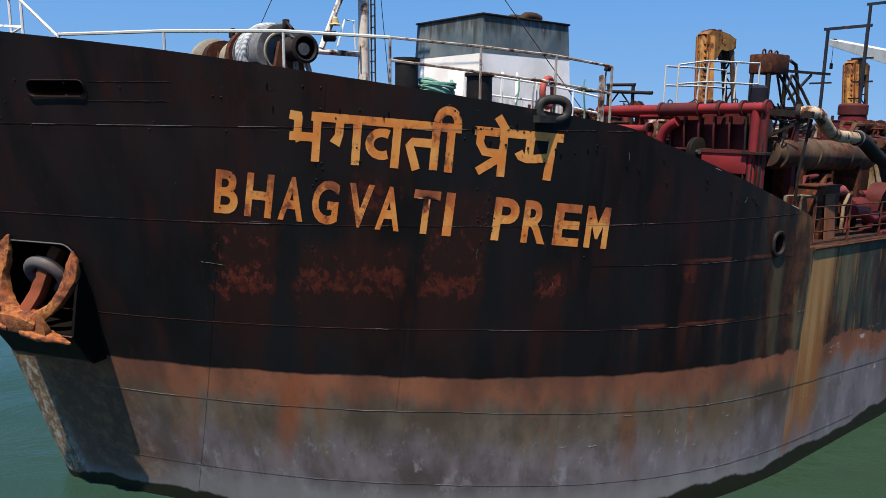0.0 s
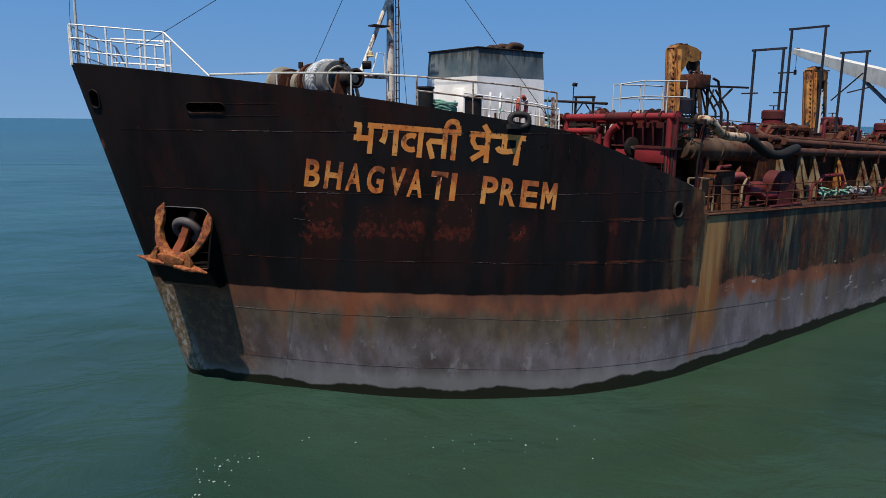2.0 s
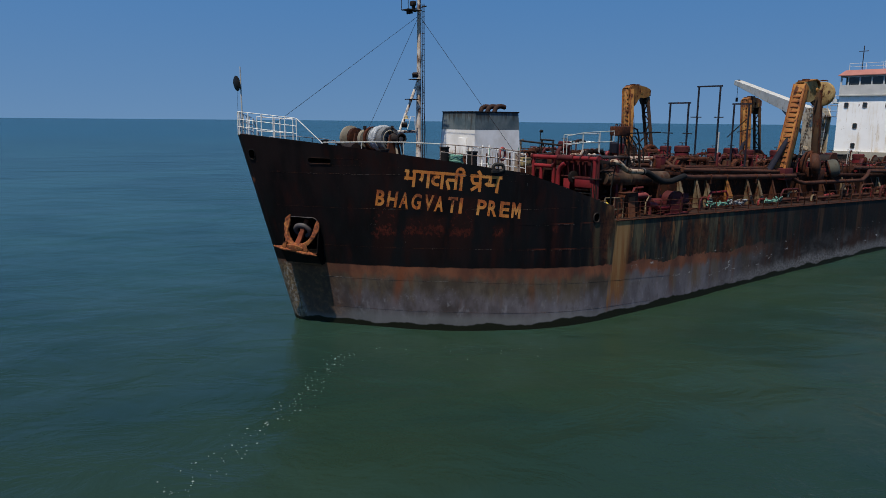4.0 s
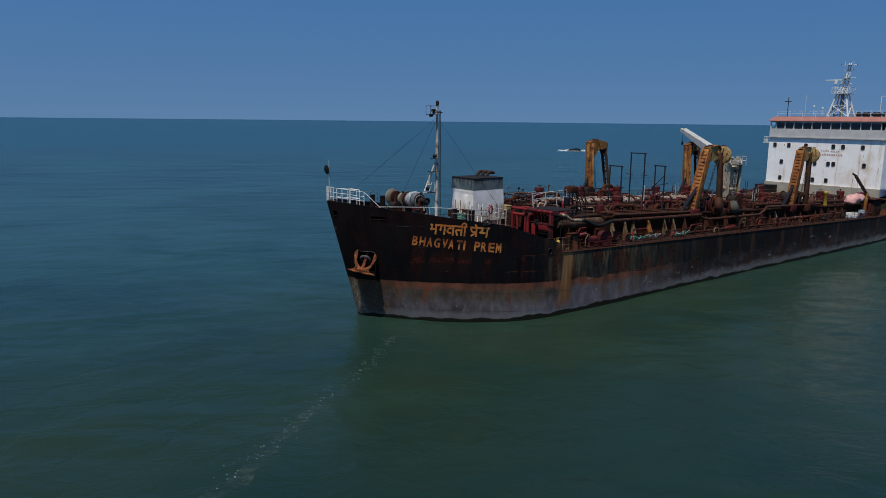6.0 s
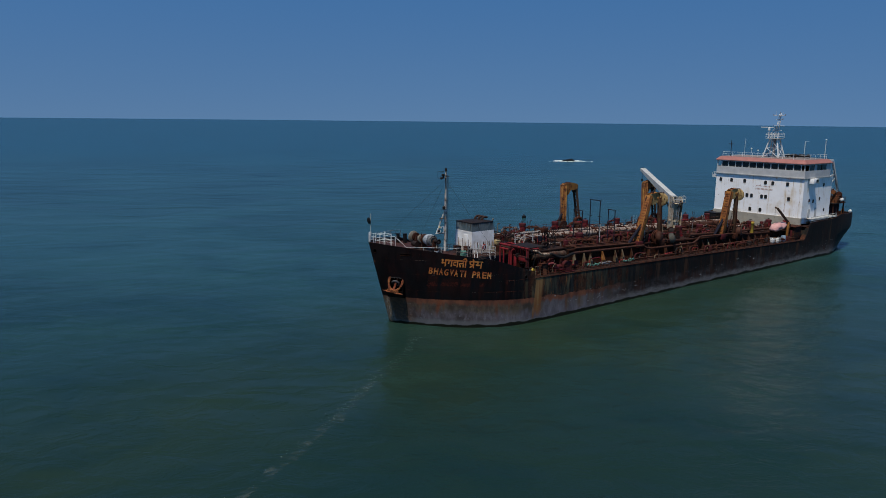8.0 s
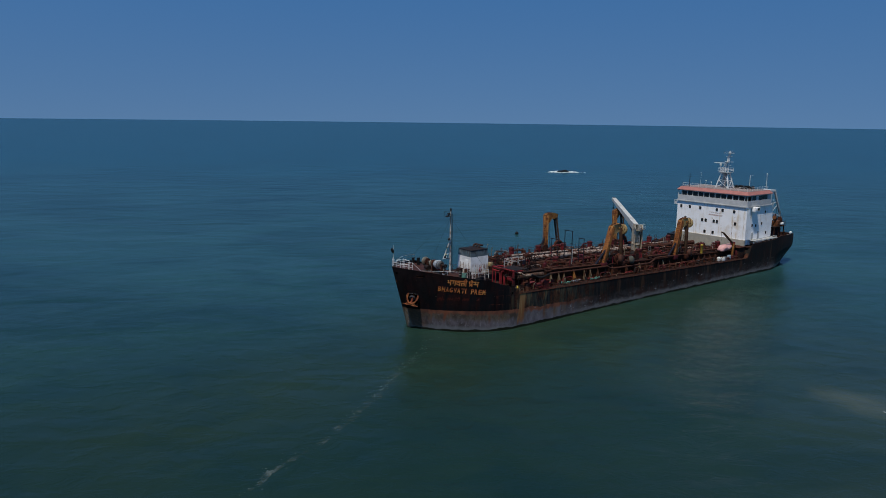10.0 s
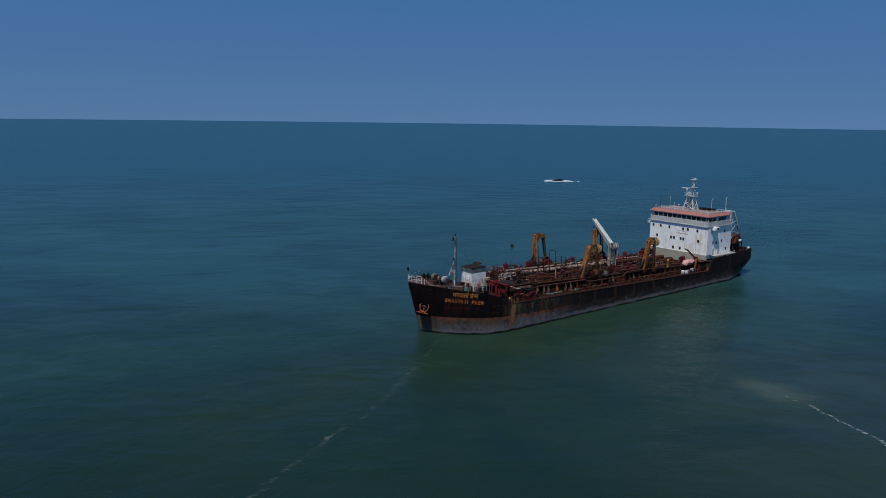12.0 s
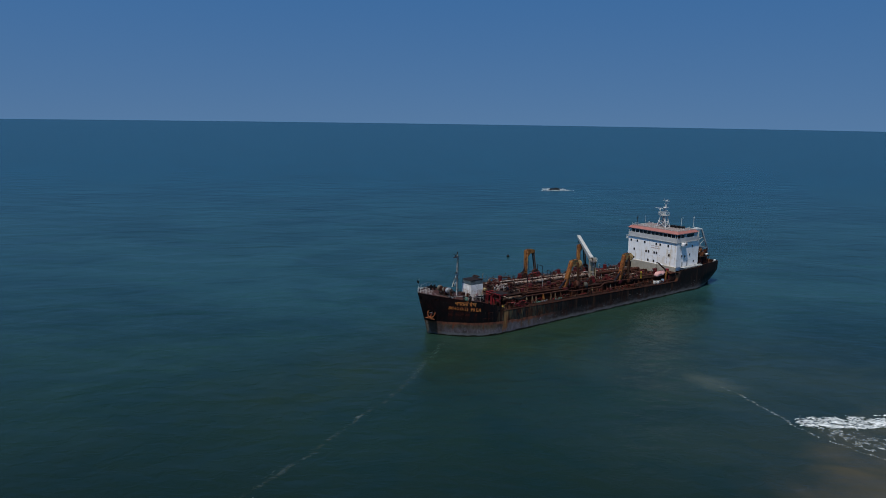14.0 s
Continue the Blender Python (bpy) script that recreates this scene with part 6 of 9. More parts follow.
# ---- gantries that swing out the suction pipes ----
def gantry(base, top, rear_base, rear_top, side, label, tone):
    base, top, rear_base, rear_top = (Vector(p) for p in (base, top, rear_base, rear_top))
    g = thing("pipe_gantry", base, label, "gantry", "suction pipe gantries")

    def leg(a, c, w, name, mat):
        d = (c - a)
        l = d.length
        part(name, Build().beam(a, c, w, w * 0.8, 0.03), mat, g)
        u = d.normalized()
        across = Vector((0, 1, 0))
        n2 = u.cross(across).normalized()
        if n2.x > 0:
            n2 = -n2
        cleats = Build()
        k = int(l / 0.42)
        for i in range(1, k):
            p = a + u * (0.42 * i)
            cleats.box(p + n2 * (w * 0.42), (0.10, w * 0.62, 0.12), Matrix((n2, across, u)).transposed())
        for s in (-1, 1):
            cleats.beam(a + across * s * w * 0.5 + n2 * w * 0.36, c + across * s * w * 0.5 + n2 * w * 0.36, 0.07, 0.22)
        part("ladder_web", cleats, M_RUNG, g, "rusty raised rungs between two flanges")

    leg(base, top, 0.95, "front_leg", tone)
    if side < 0:
        part("rear_leg", Build().beam(rear_base, rear_top, 0.50, 0.62, 0.05), M_GANTRYDARK, g, "dark rust-stained rear leg")
        part("leg_stiffener", Build().beam(rear_base + Vector((0, -0.29, 0)), rear_top + Vector((0, -0.29, 0)), 0.06, 0.26), M_RUST, g)
    else:
        # open rear leg: two flats with cross plates
        flats = Build()
        d = rear_top - rear_base
        for s in (-0.33, 0.33):
            flats.beam(rear_base + Vector((0, s, 0)), rear_top + Vector((0, s, 0)), 0.13, 0.34)
        part("rear_leg", flats, M_GANTRYDARK, g, "dark rust-stained rear leg")
        m = 7
        for k in range(m):
            p, q = rear_base + d * (k / m), rear_base + d * ((k + 1) / m)
            s = 0.33 if k % 2 else -0.33
            part("lacing_bar", Build().beam(p + Vector((0, s, 0)), q + Vector((0, -s, 0)), 0.09), M_RUST, g)
            part("cross_plate", Build().beam(q + Vector((0, -0.33, 0)), q + Vector((0, 0.33, 0)), 0.10), M_RUST, g)
    # rounded head over the sheaves
    hub = top.lerp(rear_top, 0.60) + Vector((0, 0, -0.15))
    R0 = 0.85 if side < 0 else 0.75
    out = [top + Vector((-0.35, 0, -1.3)), top + Vector((-0.30, 0, 0.25))]
    out += [hub + Vector((R0 * 1.05 * math.cos(a), 0, R0 * math.sin(a))) for a in (radians(v) for v in (115, 90, 65, 40, 15, -10, -35, -60))]
    out += [top + Vector((0.85, 0, -1.3))]
    if side > 0:
        span = rear_top.x - top.x
        out = [top + Vector((-0.45, 0, -1.3)), top + Vector((-0.45, 0, 0.12)), top + Vector((0.05, 0, 0.38)), top + Vector((span * 0.5, 0, 0.42)), top + Vector((span * 0.85, 0, 0.30)), top + Vector((span + 0.35, 0, 0.05)),
               top + Vector((span + 0.35, 0, -0.55)), top + Vector((span * 0.75, 0, -0.80)), top + Vector((span * 0.5, 0, -0.75)), top + Vector((0.60, 0, -1.6))]
    for s in (-1, 1):
        part("head_plate", Build().plate([(p.x - top.x, p.z - top.z) for p in out], 0.08, top + Vector((0, s * 0.36, 0)), (1, 0, 0), (0, 0, 1)), M_GANTRYHEAD if side < 0 else tone, g, "rounded yellow head plate")
    cap = Build()
    for p, q in zip(out[1:6] if side > 0 else out[1:8], out[2:7] if side > 0 else out[2:9]):
        cap.beam(p, q, 0.64, 0.07)
    part("head_skin", cap, tone, g)
    r = 0.98 if side < 0 else 0.52
    spot = rear_top + Vector((0.30, side * 0.15, -0.30 if side < 0 else -0.75))
    part("sheave", Build().lathe([(0, -0.30), (r * 0.80, -0.30), (r, -0.22), (r * 0.86, -0.02), (r, 0.18), (r * 0.80, 0.26), (r * 0.35, 0.34), (0, 0.36)], spot, (1, 0, 0), 26), M_GANTRYHEAD if side < 0 else M_DARK, g, "large wire sheave set across the ship")
    part("sheave_guard", Build().ring(spot, r + 0.10, 0.05, (1, 0, 0), 24, 5, (radians(-10), radians(200))), M_RUST, g)
    for s in (-1, 1):
        part("axle_boss", Build().lathe([(0, 0), (0.20, 0), (0.17, 0.08), (0, 0.09)], hub + Vector((0, s * 0.40, 0)), (0, s, 0), 14), tone, g)
    gear = Build()
    for k in range(4):
        gear.box(top + Vector((0.05 + 0.36 * k, 0.12 * (-1) ** k, 0.28 + 0.13 * k - 0.03 * k * k)), (0.2, 0.5, 0.30), None, 0.03)
    part("head_fittings", gear, M_RUST, g, "rusty lugs on the head")
    mid = hub
    wires = Build()
    for k in (-0.2, 0.0, 0.2):
        wires.tube([mid + Vector((-0.3 + k, side * 0.55, -0.6)), Vector((base.x + 1.7 + 0.6 * k, base.y + side * 0.3, base.z + 0.4))], 0.022, 4)
    part("hoist_wire", wires, M_DARK, g)
    part("foot", Build().box(base + Vector((0, 0, -0.05)), (1.3, 1.3, 0.9), None, 0.05), M_DARKRED, g)
    part("foot", Build().box(rear_base + Vector((0, 0, -0.05)), (1.1, 1.2, 0.9), None, 0.05), M_RUST, g)
    part("ram", Build().tube([Vector((base.x - 2.0, base.y, base.z + 0.2)), base.lerp(top, 0.42)], 0.24, 12, True, 0.19).tube([base.lerp(top, 0.40), base.lerp(top, 0.70)], 0.11, 8), M_RAM, g, "blue-black hydraulic ram")
    part("saddle_frame", Build().ring((rear_base.x - 0.4, rear_base.y - 0.2 * side, rear_base.z + 0.75), 0.95, 0.26, (0.2, 1, 0), 22, 8), M_RUST, g, "rusty round saddle")
    return g


M_GANTRYDARK = worn("gantry_dark_paint", (0.10, 0.055, 0.028), (0.055, 0.03, 0.02), 0.45, 0.7)
M_GANTRYHEAD = worn("gantry_head_cream", (0.40, 0.29, 0.13), (0.28, 0.18, 0.075), 0.46, 0.65, scale=1.4)
M_RUNG = worn("rusty_orange_rungs", (0.30, 0.10, 0.030), (0.20, 0.060, 0.020), 0.45, 0.7)
M_RAM = plain("ram_blue_black", (0.005, 0.006, 0.014), (0.012, 0.012, 0.020), 0.85, 3)
gantry((41.7, -8.0, coam(41.7)), (44.4, -7.7, 14.3), (46.9, -8.2, coam(47)), (46.3, -8.2, 14.0), -1, "orange-yellow pipe gantry leaning aft, rusty ladder-like leg", M_ORANGE)
gantry((64.2, -7.9, coam(64)), (66.0, -7.9, 13.8), (67.8, -8.2, coam(68)), (67.6, -8.2, 13.5), -1, "orange pipe gantry with cream sheave, rust streaked", M_ORANGE)
M_GANTRYOLD = worn("gantry_ochre_paint", (0.33, 0.16, 0.04), (0.19, 0.070, 0.022), 0.55, 0.65)
gantry((43.6, 8.6, coam(43.6)), (44.3, 9.4, 14.45), (48.2, 9.2, coam(48)), (47.0, 9.5, 14.3), 1, "ochre pipe gantry with rusty legs, standing upright", M_GANTRYOLD)
gantry((65.2, 8.3, coam(65)), (66.0, 9.2, 13.85), (69.2, 9.0, coam(69)), (68.4, 9.2, 13.6), 1, "rust-orange pipe gantry standing upright", M_GANTRYOLD)


# ---- white deck crane ----
def deck_crane():
    root, tip = Vector((59.3, -2.0, 12.0)), Vector((69.1, 12.25, 16.2))
    e = Vector((tip.x - root.x, tip.y - root.y, 0)).normalized()      # the way the jib points
    side, up = Vector((-e.y, e.x, 0)), Vector((0, 0, 1))
    foot = Vector((59.35, -2.05, deck(59)))
    c = thing("deck_crane", foot, "grimy white deck crane with its box jib raised over the side", "crane")
    rise = coam(59) - foot.z
    part("pedestal", Build().lathe([(0, 0), (1.1, 0), (1.1, 0.15), (0.66, 0.25), (0.66, rise + 1.9), (0.92, rise + 2.0), (0.92, rise + 2.3), (0, rise + 2.35)], foot, (0, 0, 1), 22), M_GRIME, c)
    part("base_collar", Build().lathe([(0.66, 0), (1.0, 0), (1.0, 0.2), (0.66, 0.2)], foot + up * (rise + 0.1), (0, 0, 1), 22), M_RUST, c)
    turn = foot + up * (rise + 2.3)
    for s in (-0.72, 0.72):
        o = [(-1.15, -1.7), (0.95, -1.7), (1.0, 0), (0.95, 1.4), (0.9, 3.2), (0.3, 3.9), (-0.9, 3.8), (-1.45, 3.0), (-1.25, 1.2)]
        part("post_cheek", Build().plate(o, 0.10, turn + side * s, e, up), M_GRIME, c, "streaked cream cheek plate")
    part("slew_house", Build().beam(turn - e * 0.8 + up * 1.4, turn + e * 0.7 + up * 1.4, 0.98, 2.6, 0.06), M_GRIME, c)
    for k in range(4):
        part("cheek_rib", Build().beam(turn - e * 1.0 + side * 0.63 + up * (0.7 + 0.8 * k), turn + e * 0.8 + side * 0.63 + up * (0.7 + 0.8 * k), 0.06, 0.12).beam(turn - e * 1.0 - side * 0.63 + up * (0.7 + 0.8 * k), turn + e * 0.8 - side * 0.63 + up * (0.7 + 0.8 * k), 0.06, 0.12), M_RUST, c)
    d = (tip - root).normalized()
    u2 = side.cross(d) * -1
    if u2.z < 0:
        u2 = -u2
    l = (tip - root).length
    b = Build()
    for s in (-1, 1):
        b.plate([(-0.9, -0.50), (0.6, -0.78), (l, -0.26), (l, 0.20), (0.6, 0.66), (-0.9, 0.5)], 0.05, root + side * s * 0.46, d, u2)
    b.beam(root + u2 * 0.64 + d * 0.6, tip + u2 * 0.20, 0.92, 0.05).beam(root - u2 * 0.76 + d * 0.6, tip - u2 * 0.28, 0.92, 0.05)
    part("jib", b, M_JIB, c, "tapered white box jib")
    for k in range(1, 8):
        q = root + d * (l * k / 8)
        hh = 0.70 - 0.45 * k / 8
        for s in (-1, 1):
            part("jib_stiffener", Build().beam(q + side * s * 0.50 - u2 * hh, q + side * s * 0.50 + u2 * hh * 0.85, 0.05, 0.09), M_JIB, c)
    part("tip_sheave", Build().lathe([(0, -0.1), (0.34, -0.1), (0.27, 0), (0.34, 0.1), (0, 0.1)], tip - d * 0.1, side, 18), M_DARK, c)
    part("jib_ram", Build().tube([turn + e * 0.8 + up * 0.6, root.lerp(tip, 0.34) - u2 * 0.75], 0.16, 10), M_STEEL, c)
    part("hook_wire", Build().tube([tip, tip - up * 1.9], 0.025, 4), M_DARK, c)
    part("hook_block", Build().box(tip - up * 2.1, (0.26, 0.2, 0.5), None, 0.03), M_DARK, c)
    # working platform behind the jib's root
    pl = turn - e * 1.3 + up * 3.0
    part("guard_floor", Build().beam(pl - e * 0.6, pl + e * 0.5, 2.0, 0.06), M_STEEL, c)
    rail = Build()
    posts = [pl + e * a + side * w for a, w in ((0.5, -1.0), (-0.6, -1.0), (-0.6, 0), (-0.6, 1.0), (0.5, 1.0))]
    for hgt in (0.55, 1.1):
        rail.tube([p + up * hgt for p in posts], 0.03, 5)
    for p in posts:
        rail.tube([p, p + up * 1.1], 0.03, 5)
    part("guard_rail", rail, M_GREYWHITE, c)
    lad = Build()
    a0, a1 = foot + up * rise - e * 0.95, pl - e * 0.3
    for s in (-0.2, 0.2):
        lad.tube([a0 + side * s, a1 + side * s], 0.03, 5)
    for k in range(1, 15):
        q = a0.lerp(a1, k / 15)
        lad.tube([q - side * 0.2, q + side * 0.2], 0.02, 4)
    part("ladder", lad, M_GREYWHITE, c)
    # steps up the column, and the control box hung on it
    steps = Build()
    for k in range(9):
        steps.box(turn + side * 0.72 - e * 0.2 + up * (0.2 + 0.38 * k), (0.5, 0.12, 0.05), Matrix((e, side, up)).transposed())
    part("column_steps", steps, M_GRIME, c)
    box = turn + Vector((0.95, 0.5, 0.75))
    part("control_box", Build().box(box, (0.9, 0.8, 1.5), None, 0.05), M_GRIME, c, "streaked cream control box hung on the column")
    part("control_box_bracket", Build().beam(turn + up * 0.5, box, 0.12), M_RUST, c)


M_GRIME = worn("grimy_cream_paint", (0.64, 0.54, 0.39), (0.48, 0.37, 0.24), 0.46, 0.6, scale=1.2)
M_JIB = worn("grimy_white_paint", (0.52, 0.52, 0.50), (0.40, 0.40, 0.38), 0.30, 0.55)
deck_crane()


# ---- red dredge pump frame behind the forecastle ----
def pump_frame():
    """The red pump frame that stands athwart the ship just abaft the forecastle."""
    x0, foot = 18.2, deck(18) + 0.03
    at = lambda s, z, d=0.0: (x0 + d, -s, z)
    p = thing("dredge_pump_unit", (x0, -6.4, foot), "red steel pump frame with ribbed plates and pipes", "dredge pump")
    part("top_pipe", Build().tube([at(3.6, 9.08), at(9.15, 9.14)], 0.14, 14), M_RED, p, "red top pipe with dark collars")
    part("pipe_sleeve", Build().tube([at(6.0, 9.10), at(7.1, 9.12)], 0.185, 14), M_DARKRED, p, "dark rusty sleeve on the top pipe")
    for s in (3.75, 5.95, 7.15, 7.8, 8.45, 9.1):
        part("collar", Build().lathe([(0.14, -0.04), (0.21, -0.04), (0.21, 0.04), (0.14, 0.04)], at(s, 9.08 + 0.011 * (s - 3.6)), (0, -1, 0.01), 14), M_DARKRED, p)
    for s in (6.2, 7.0, 8.2):
        part("lifting_eye", Build().ring(at(s, 9.31), 0.07, 0.018, (1, 0, 0), 12, 5), M_DARK, p)
    part("lower_pipe", Build().tube([at(3.9, 8.53), at(5.5, 8.54)], 0.13, 12), M_RED, p)
    part("end_flange", Build().lathe([(0.10, -0.05), (0.20, -0.05), (0.20, 0.05), (0.10, 0.05)], at(5.52, 8.54), (0, 1, 0), 14), M_DARKRED, p)
    part("bent_pipe", Build().tube([at(6.5, 8.78), at(6.28, 8.68), at(6.08, 8.50), at(5.96, 8.25), at(5.92, 7.9), at(5.92, foot)], 0.15, 12), M_RED, p)
    for s, z in ((3.75, 9.05), (5.52, 8.45), (4.45, 8.45)):
        part("leg", Build().tube([at(s, foot), at(s, z)], 0.11, 10), M_RED, p)
    # the curtain of plates that hangs from the top pipe, stiffened by sloping ribs
    part("curtain_plate", Build().plate([(6.1, 9.02), (8.68, 9.02), (8.68, 7.3), (6.1, 7.3)], 0.04, (x0 + 0.34, 0, 0), (0, -1, 0), (0, 0, 1)), M_DARKRED, p)
    for k in range(6):
        s = 6.25 + 0.46 * k
        part("rib_plate", Build().plate([(0.36, -0.1), (0.02, -0.1), (-0.02, -0.42), (0.20, -1.05), (0.36, -1.12)], 0.05, (x0, -s, 9.02), (0.93, 0.37, 0), (0, 0, 1)), M_DARKRED, p)
    part("shelf_plate", Build().box(at(7.45, 8.02, 0.16), (0.42, 2.5, 0.04)), M_DARKRED, p)
    part("side_plate", Build().box(at(6.68, 7.12, -0.02), (0.06, 0.52, 1.5), None, 0.015), M_RED, p)
    part("front_plate", Build().box(at(8.07, 7.69, -0.10), (0.08, 1.32, 0.54), None, 0.02), M_RED, p)
    part("front_lip", Build().beam(at(7.42, 7.98, -0.12), at(8.72, 7.98, -0.12), 0.10, 0.05), M_DARKRED, p)
    part("sheave", Build().lathe([(0.06, -0.09), (0.30, -0.09), (0.37, -0.07), (0.37, -0.03), (0.29, 0.0), (0.37, 0.03), (0.37, 0.07), (0.30, 0.09), (0.06, 0.09)], at(7.16, 7.98, 0.02), (0.12, 0.99, 0), 28), M_DARK, p, "black grooved sheave")
    part("sheave_pin", Build().tube([at(7.36, 7.95, -0.16), at(6.96, 7.95, 0.04)], 0.06, 10), M_STEEL, p)
    for s, r, m in ((8.82, 0.13, M_RED), (9.06, 0.11, M_DARKRED)):
        part("column", Build().tube([at(s, foot), at(s, 9.14)], r, 12), m, p)
    for z in (6.75, 7.98):
        part("clamp", Build().box(at(8.93, z, -0.02), (0.42, 0.62, 0.06)), M_DARK, p)
    for k in range(5):
        part("cable", Build().tube(sag(at(8.55 + 0.14 * k, 9.31, -0.02), at(8.70 + 0.10 * k, 6.4, -0.17), 0, 6), 0.024, 6), M_RUBBER, p, "black hydraulic hose strapped to the column")
    for z in (7.05, 7.25):
        part("cross_pipe", Build().tube([at(7.3, z, 0.1), at(8.7, z + 0.03, 0.1)], 0.045, 8), M_PALESTAY, p, "pale thin pipe under the plates")
    # the frame runs aft to the platform
    part("inboard_pipe", Build().tube([at(3.7, 8.95, 1.9), at(8.9, 9.0, 1.9)], 0.12, 10), M_RED, p)
    for s in (3.75, 6.0, 8.9):
        part("cross_tube", Build().tube([at(s, 9.04), at(s, 8.97, 1.9)], 0.10, 10), M_RED, p)
    for s in (3.75, 6.0, 8.9):
        part("rear_leg", Build().beam(at(s, foot, 1.9), at(s, 8.95, 1.9), 0.20), M_DARKRED, p)
    part("walkway", Build().box(at(7.2, 9.17, 1.75), (2.9, 3.3, 0.06)), M_DARK, p)
    part("outrigger", Build().beam(at(9.05, 9.04, 0.1), at(10.25, 8.96, 0.0), 0.13, 0.16), M_DARK, p, "dark beam that carries the elbow pipe")
    part("outlet_flange", Build().lathe([(0.06, -0.05), (0.21, -0.05), (0.21, 0.05), (0.06, 0.05)], (18.24, -9.9, 9.02), (0.25, -0.95, 0.05), 16), M_DARK, p)
    part("outrigger", Build().beam(at(8.95, 8.35, 0.1), at(10.1, 8.85, 0.05), 0.08, 0.08), M_DARK, p)

pump_frame()
railing("walkway_rail", "white bent pipe rail above the pump frame", [(18.8, -6.0, 9.3), (20.3, -6.0, 9.35), (21.9, -6.0, 9.35), (23.3, -6.0, 9.35)], (0.5, 1.0), [1.1, 1.25, 1.3, 1.35], M_GREYWHITE, 0.03, 0.03)
railing("walkway_rail", "white bent pipe rail above the pump frame", [(19.6, -5.0, 9.3), (21.4, -5.0, 9.35), (23.0, -5.0, 9.35)], (0.5, 1.0), 1.15, M_GREYWHITE, 0.03, 0.03)


def box_on_legs():
    t = thing("valve_tank", (24.3, -6, coam(24)), "rust-brown box tank on legs with bent hoses", "tank")
    part("tank", Build().box((23.9, -6.0, 10.70), (1.15, 0.8, 0.62), None, 0.04), M_RUST, t)
    for dx, dy in ((-0.5, -0.3), (0.5, -0.3), (-0.5, 0.3), (0.5, 0.3)):
        part("leg", Build().beam((24.0 + dx * 1.25, -6 + dy, coam(24)), (23.9 + dx, -6 + dy, 10.45), 0.09), M_DARK, t)
    part("brace", Build().beam((23.9, -6.3, 8.4), (24.9, -6.3, 10.4), 0.06).beam((24.9, -6.3, 8.4), (23.9, -6.3, 10.4), 0.06), M_DARK, t)
    for k in range(3):
        x = 24.2 + 0.5 * k
        part("hose", Build().tube([(x, -6.2, 10.4), (x + 0.3, -6.4, 9.9), (x + 0.5, -6.6, 9.4), (x + 0.4, -6.7, 8.6)], 0.05, 6), M_RUBBER, t)
        part("lifting_eye", Build().ring((23.5 + 0.40 * k, -6, 11.06), 0.10, 0.03, (0, 1, 0), 12, 5), M_RUST, t)
    part("swan_neck", Build().tube([(25.3, -6, 10.9), (25.7, -6, 10.8), (25.9, -6, 10.3), (26.0, -6.1, 9.2), (26.0, -6.1, 8.2)], 0.06, 6), M_DARK, t)
    part("arm", Build().beam((25.0, -6, 10.55), (28.3, -6, 10.6), 0.09).beam((25.4, -6, 9.6), (26.9, -6, 10.5), 0.07), M_DARK, t)


box_on_legs()
pm = thing("machinery_platform", (24, -5, deck(24)), "dark rusty machinery platform before the hopper", "platform")
part("top_plate", Build().box((23.6, -2.0, coam(24) + 0.02), (6.4, 11.0, 0.10)), M_DECK, pm)
part("back_wall", Build().box((23.8, -4.4, (coam(24) + deck(24)) / 2), (6.2, 0.1, coam(24) - deck(24) - 0.1)), M_COAM, pm)
for x in (20.6, 22.2, 24.2, 26.4):
    part("column", Build().beam((x, -7.3, deck(x)), (x, -7.3, coam(24)), 0.18, 0.18), M_COAM, pm)
part("front_beam", Build().beam((20.4, -7.4, coam(24) - 0.05), (26.8, -7.4, coam(24) - 0.05), 0.12, 0.28), M_COAM, pm)
for k in range(7):
    pipe("pump_line", "dark pump line under the machinery platform", [(20.8 + 0.8 * k, -7.6, deck(22) + 0.1), (20.8 + 0.8 * k, -7.6 + 0.1 * (k % 3), deck(22) + 0.7 + 0.2 * (k % 4)), (21.4 + 0.85 * k, -6.2, deck(22) + 1.1 + 0.2 * (k % 3))], 0.06 + 0.02 * (k % 3), (M_DARKRED, M_RUST, M_DARK)[k % 3], "pump lines", seg=8)
solo("ball_valve_housing", Build().lathe([(0, 0), (0.26, 0), (0.28, 0.15), (0.28, 0.6), (0.2, 0.68), (0, 0.7)], (23.2, -6.1, 9.3)), M_RAM, "blue-black rounded valve housing", "valve")
M_TRUNK = worn("blotched_trunk_paint", (0.120, 0.075, 0.048), (0.022, 0.014, 0.012), 0.52, 0.8, scale=0.9, streaks=False)
trunk = pipe("suction_trunk", "fat brown suction trunk with blotched paint", [(19.45, -8.72, 7.95), (22.2, -8.72, 7.86), (25.2, -8.72, 7.74)], 0.44, M_TRUNK, "", 0.0, [(20.4, deck(20)), (24.2, deck(24))], 22)
part("neck", Build().lathe([(0, -0.32), (0.36, -0.32), (0.36, -0.24), (0.28, -0.22), (0.30, -0.08), (0.43, 0.06)], (19.45, -8.72, 7.95), (1, 0, -0.03), 22), M_TRUNK, trunk, "rusty flanged neck")
for x in (21.3, 23.4):
    part("band", Build().lathe([(0.44, -0.05), (0.475, -0.04), (0.475, 0.04), (0.44, 0.05)], (x, -8.72, 7.95 - 0.0365 * (x - 19.45)), (1, 0, -0.0365), 22), M_TRUNK, trunk)
M_PEEL = worn("peeling_cream_paint", (0.30, 0.20, 0.125), (0.44, 0.36, 0.28), 0.56, 0.7, scale=2.2)
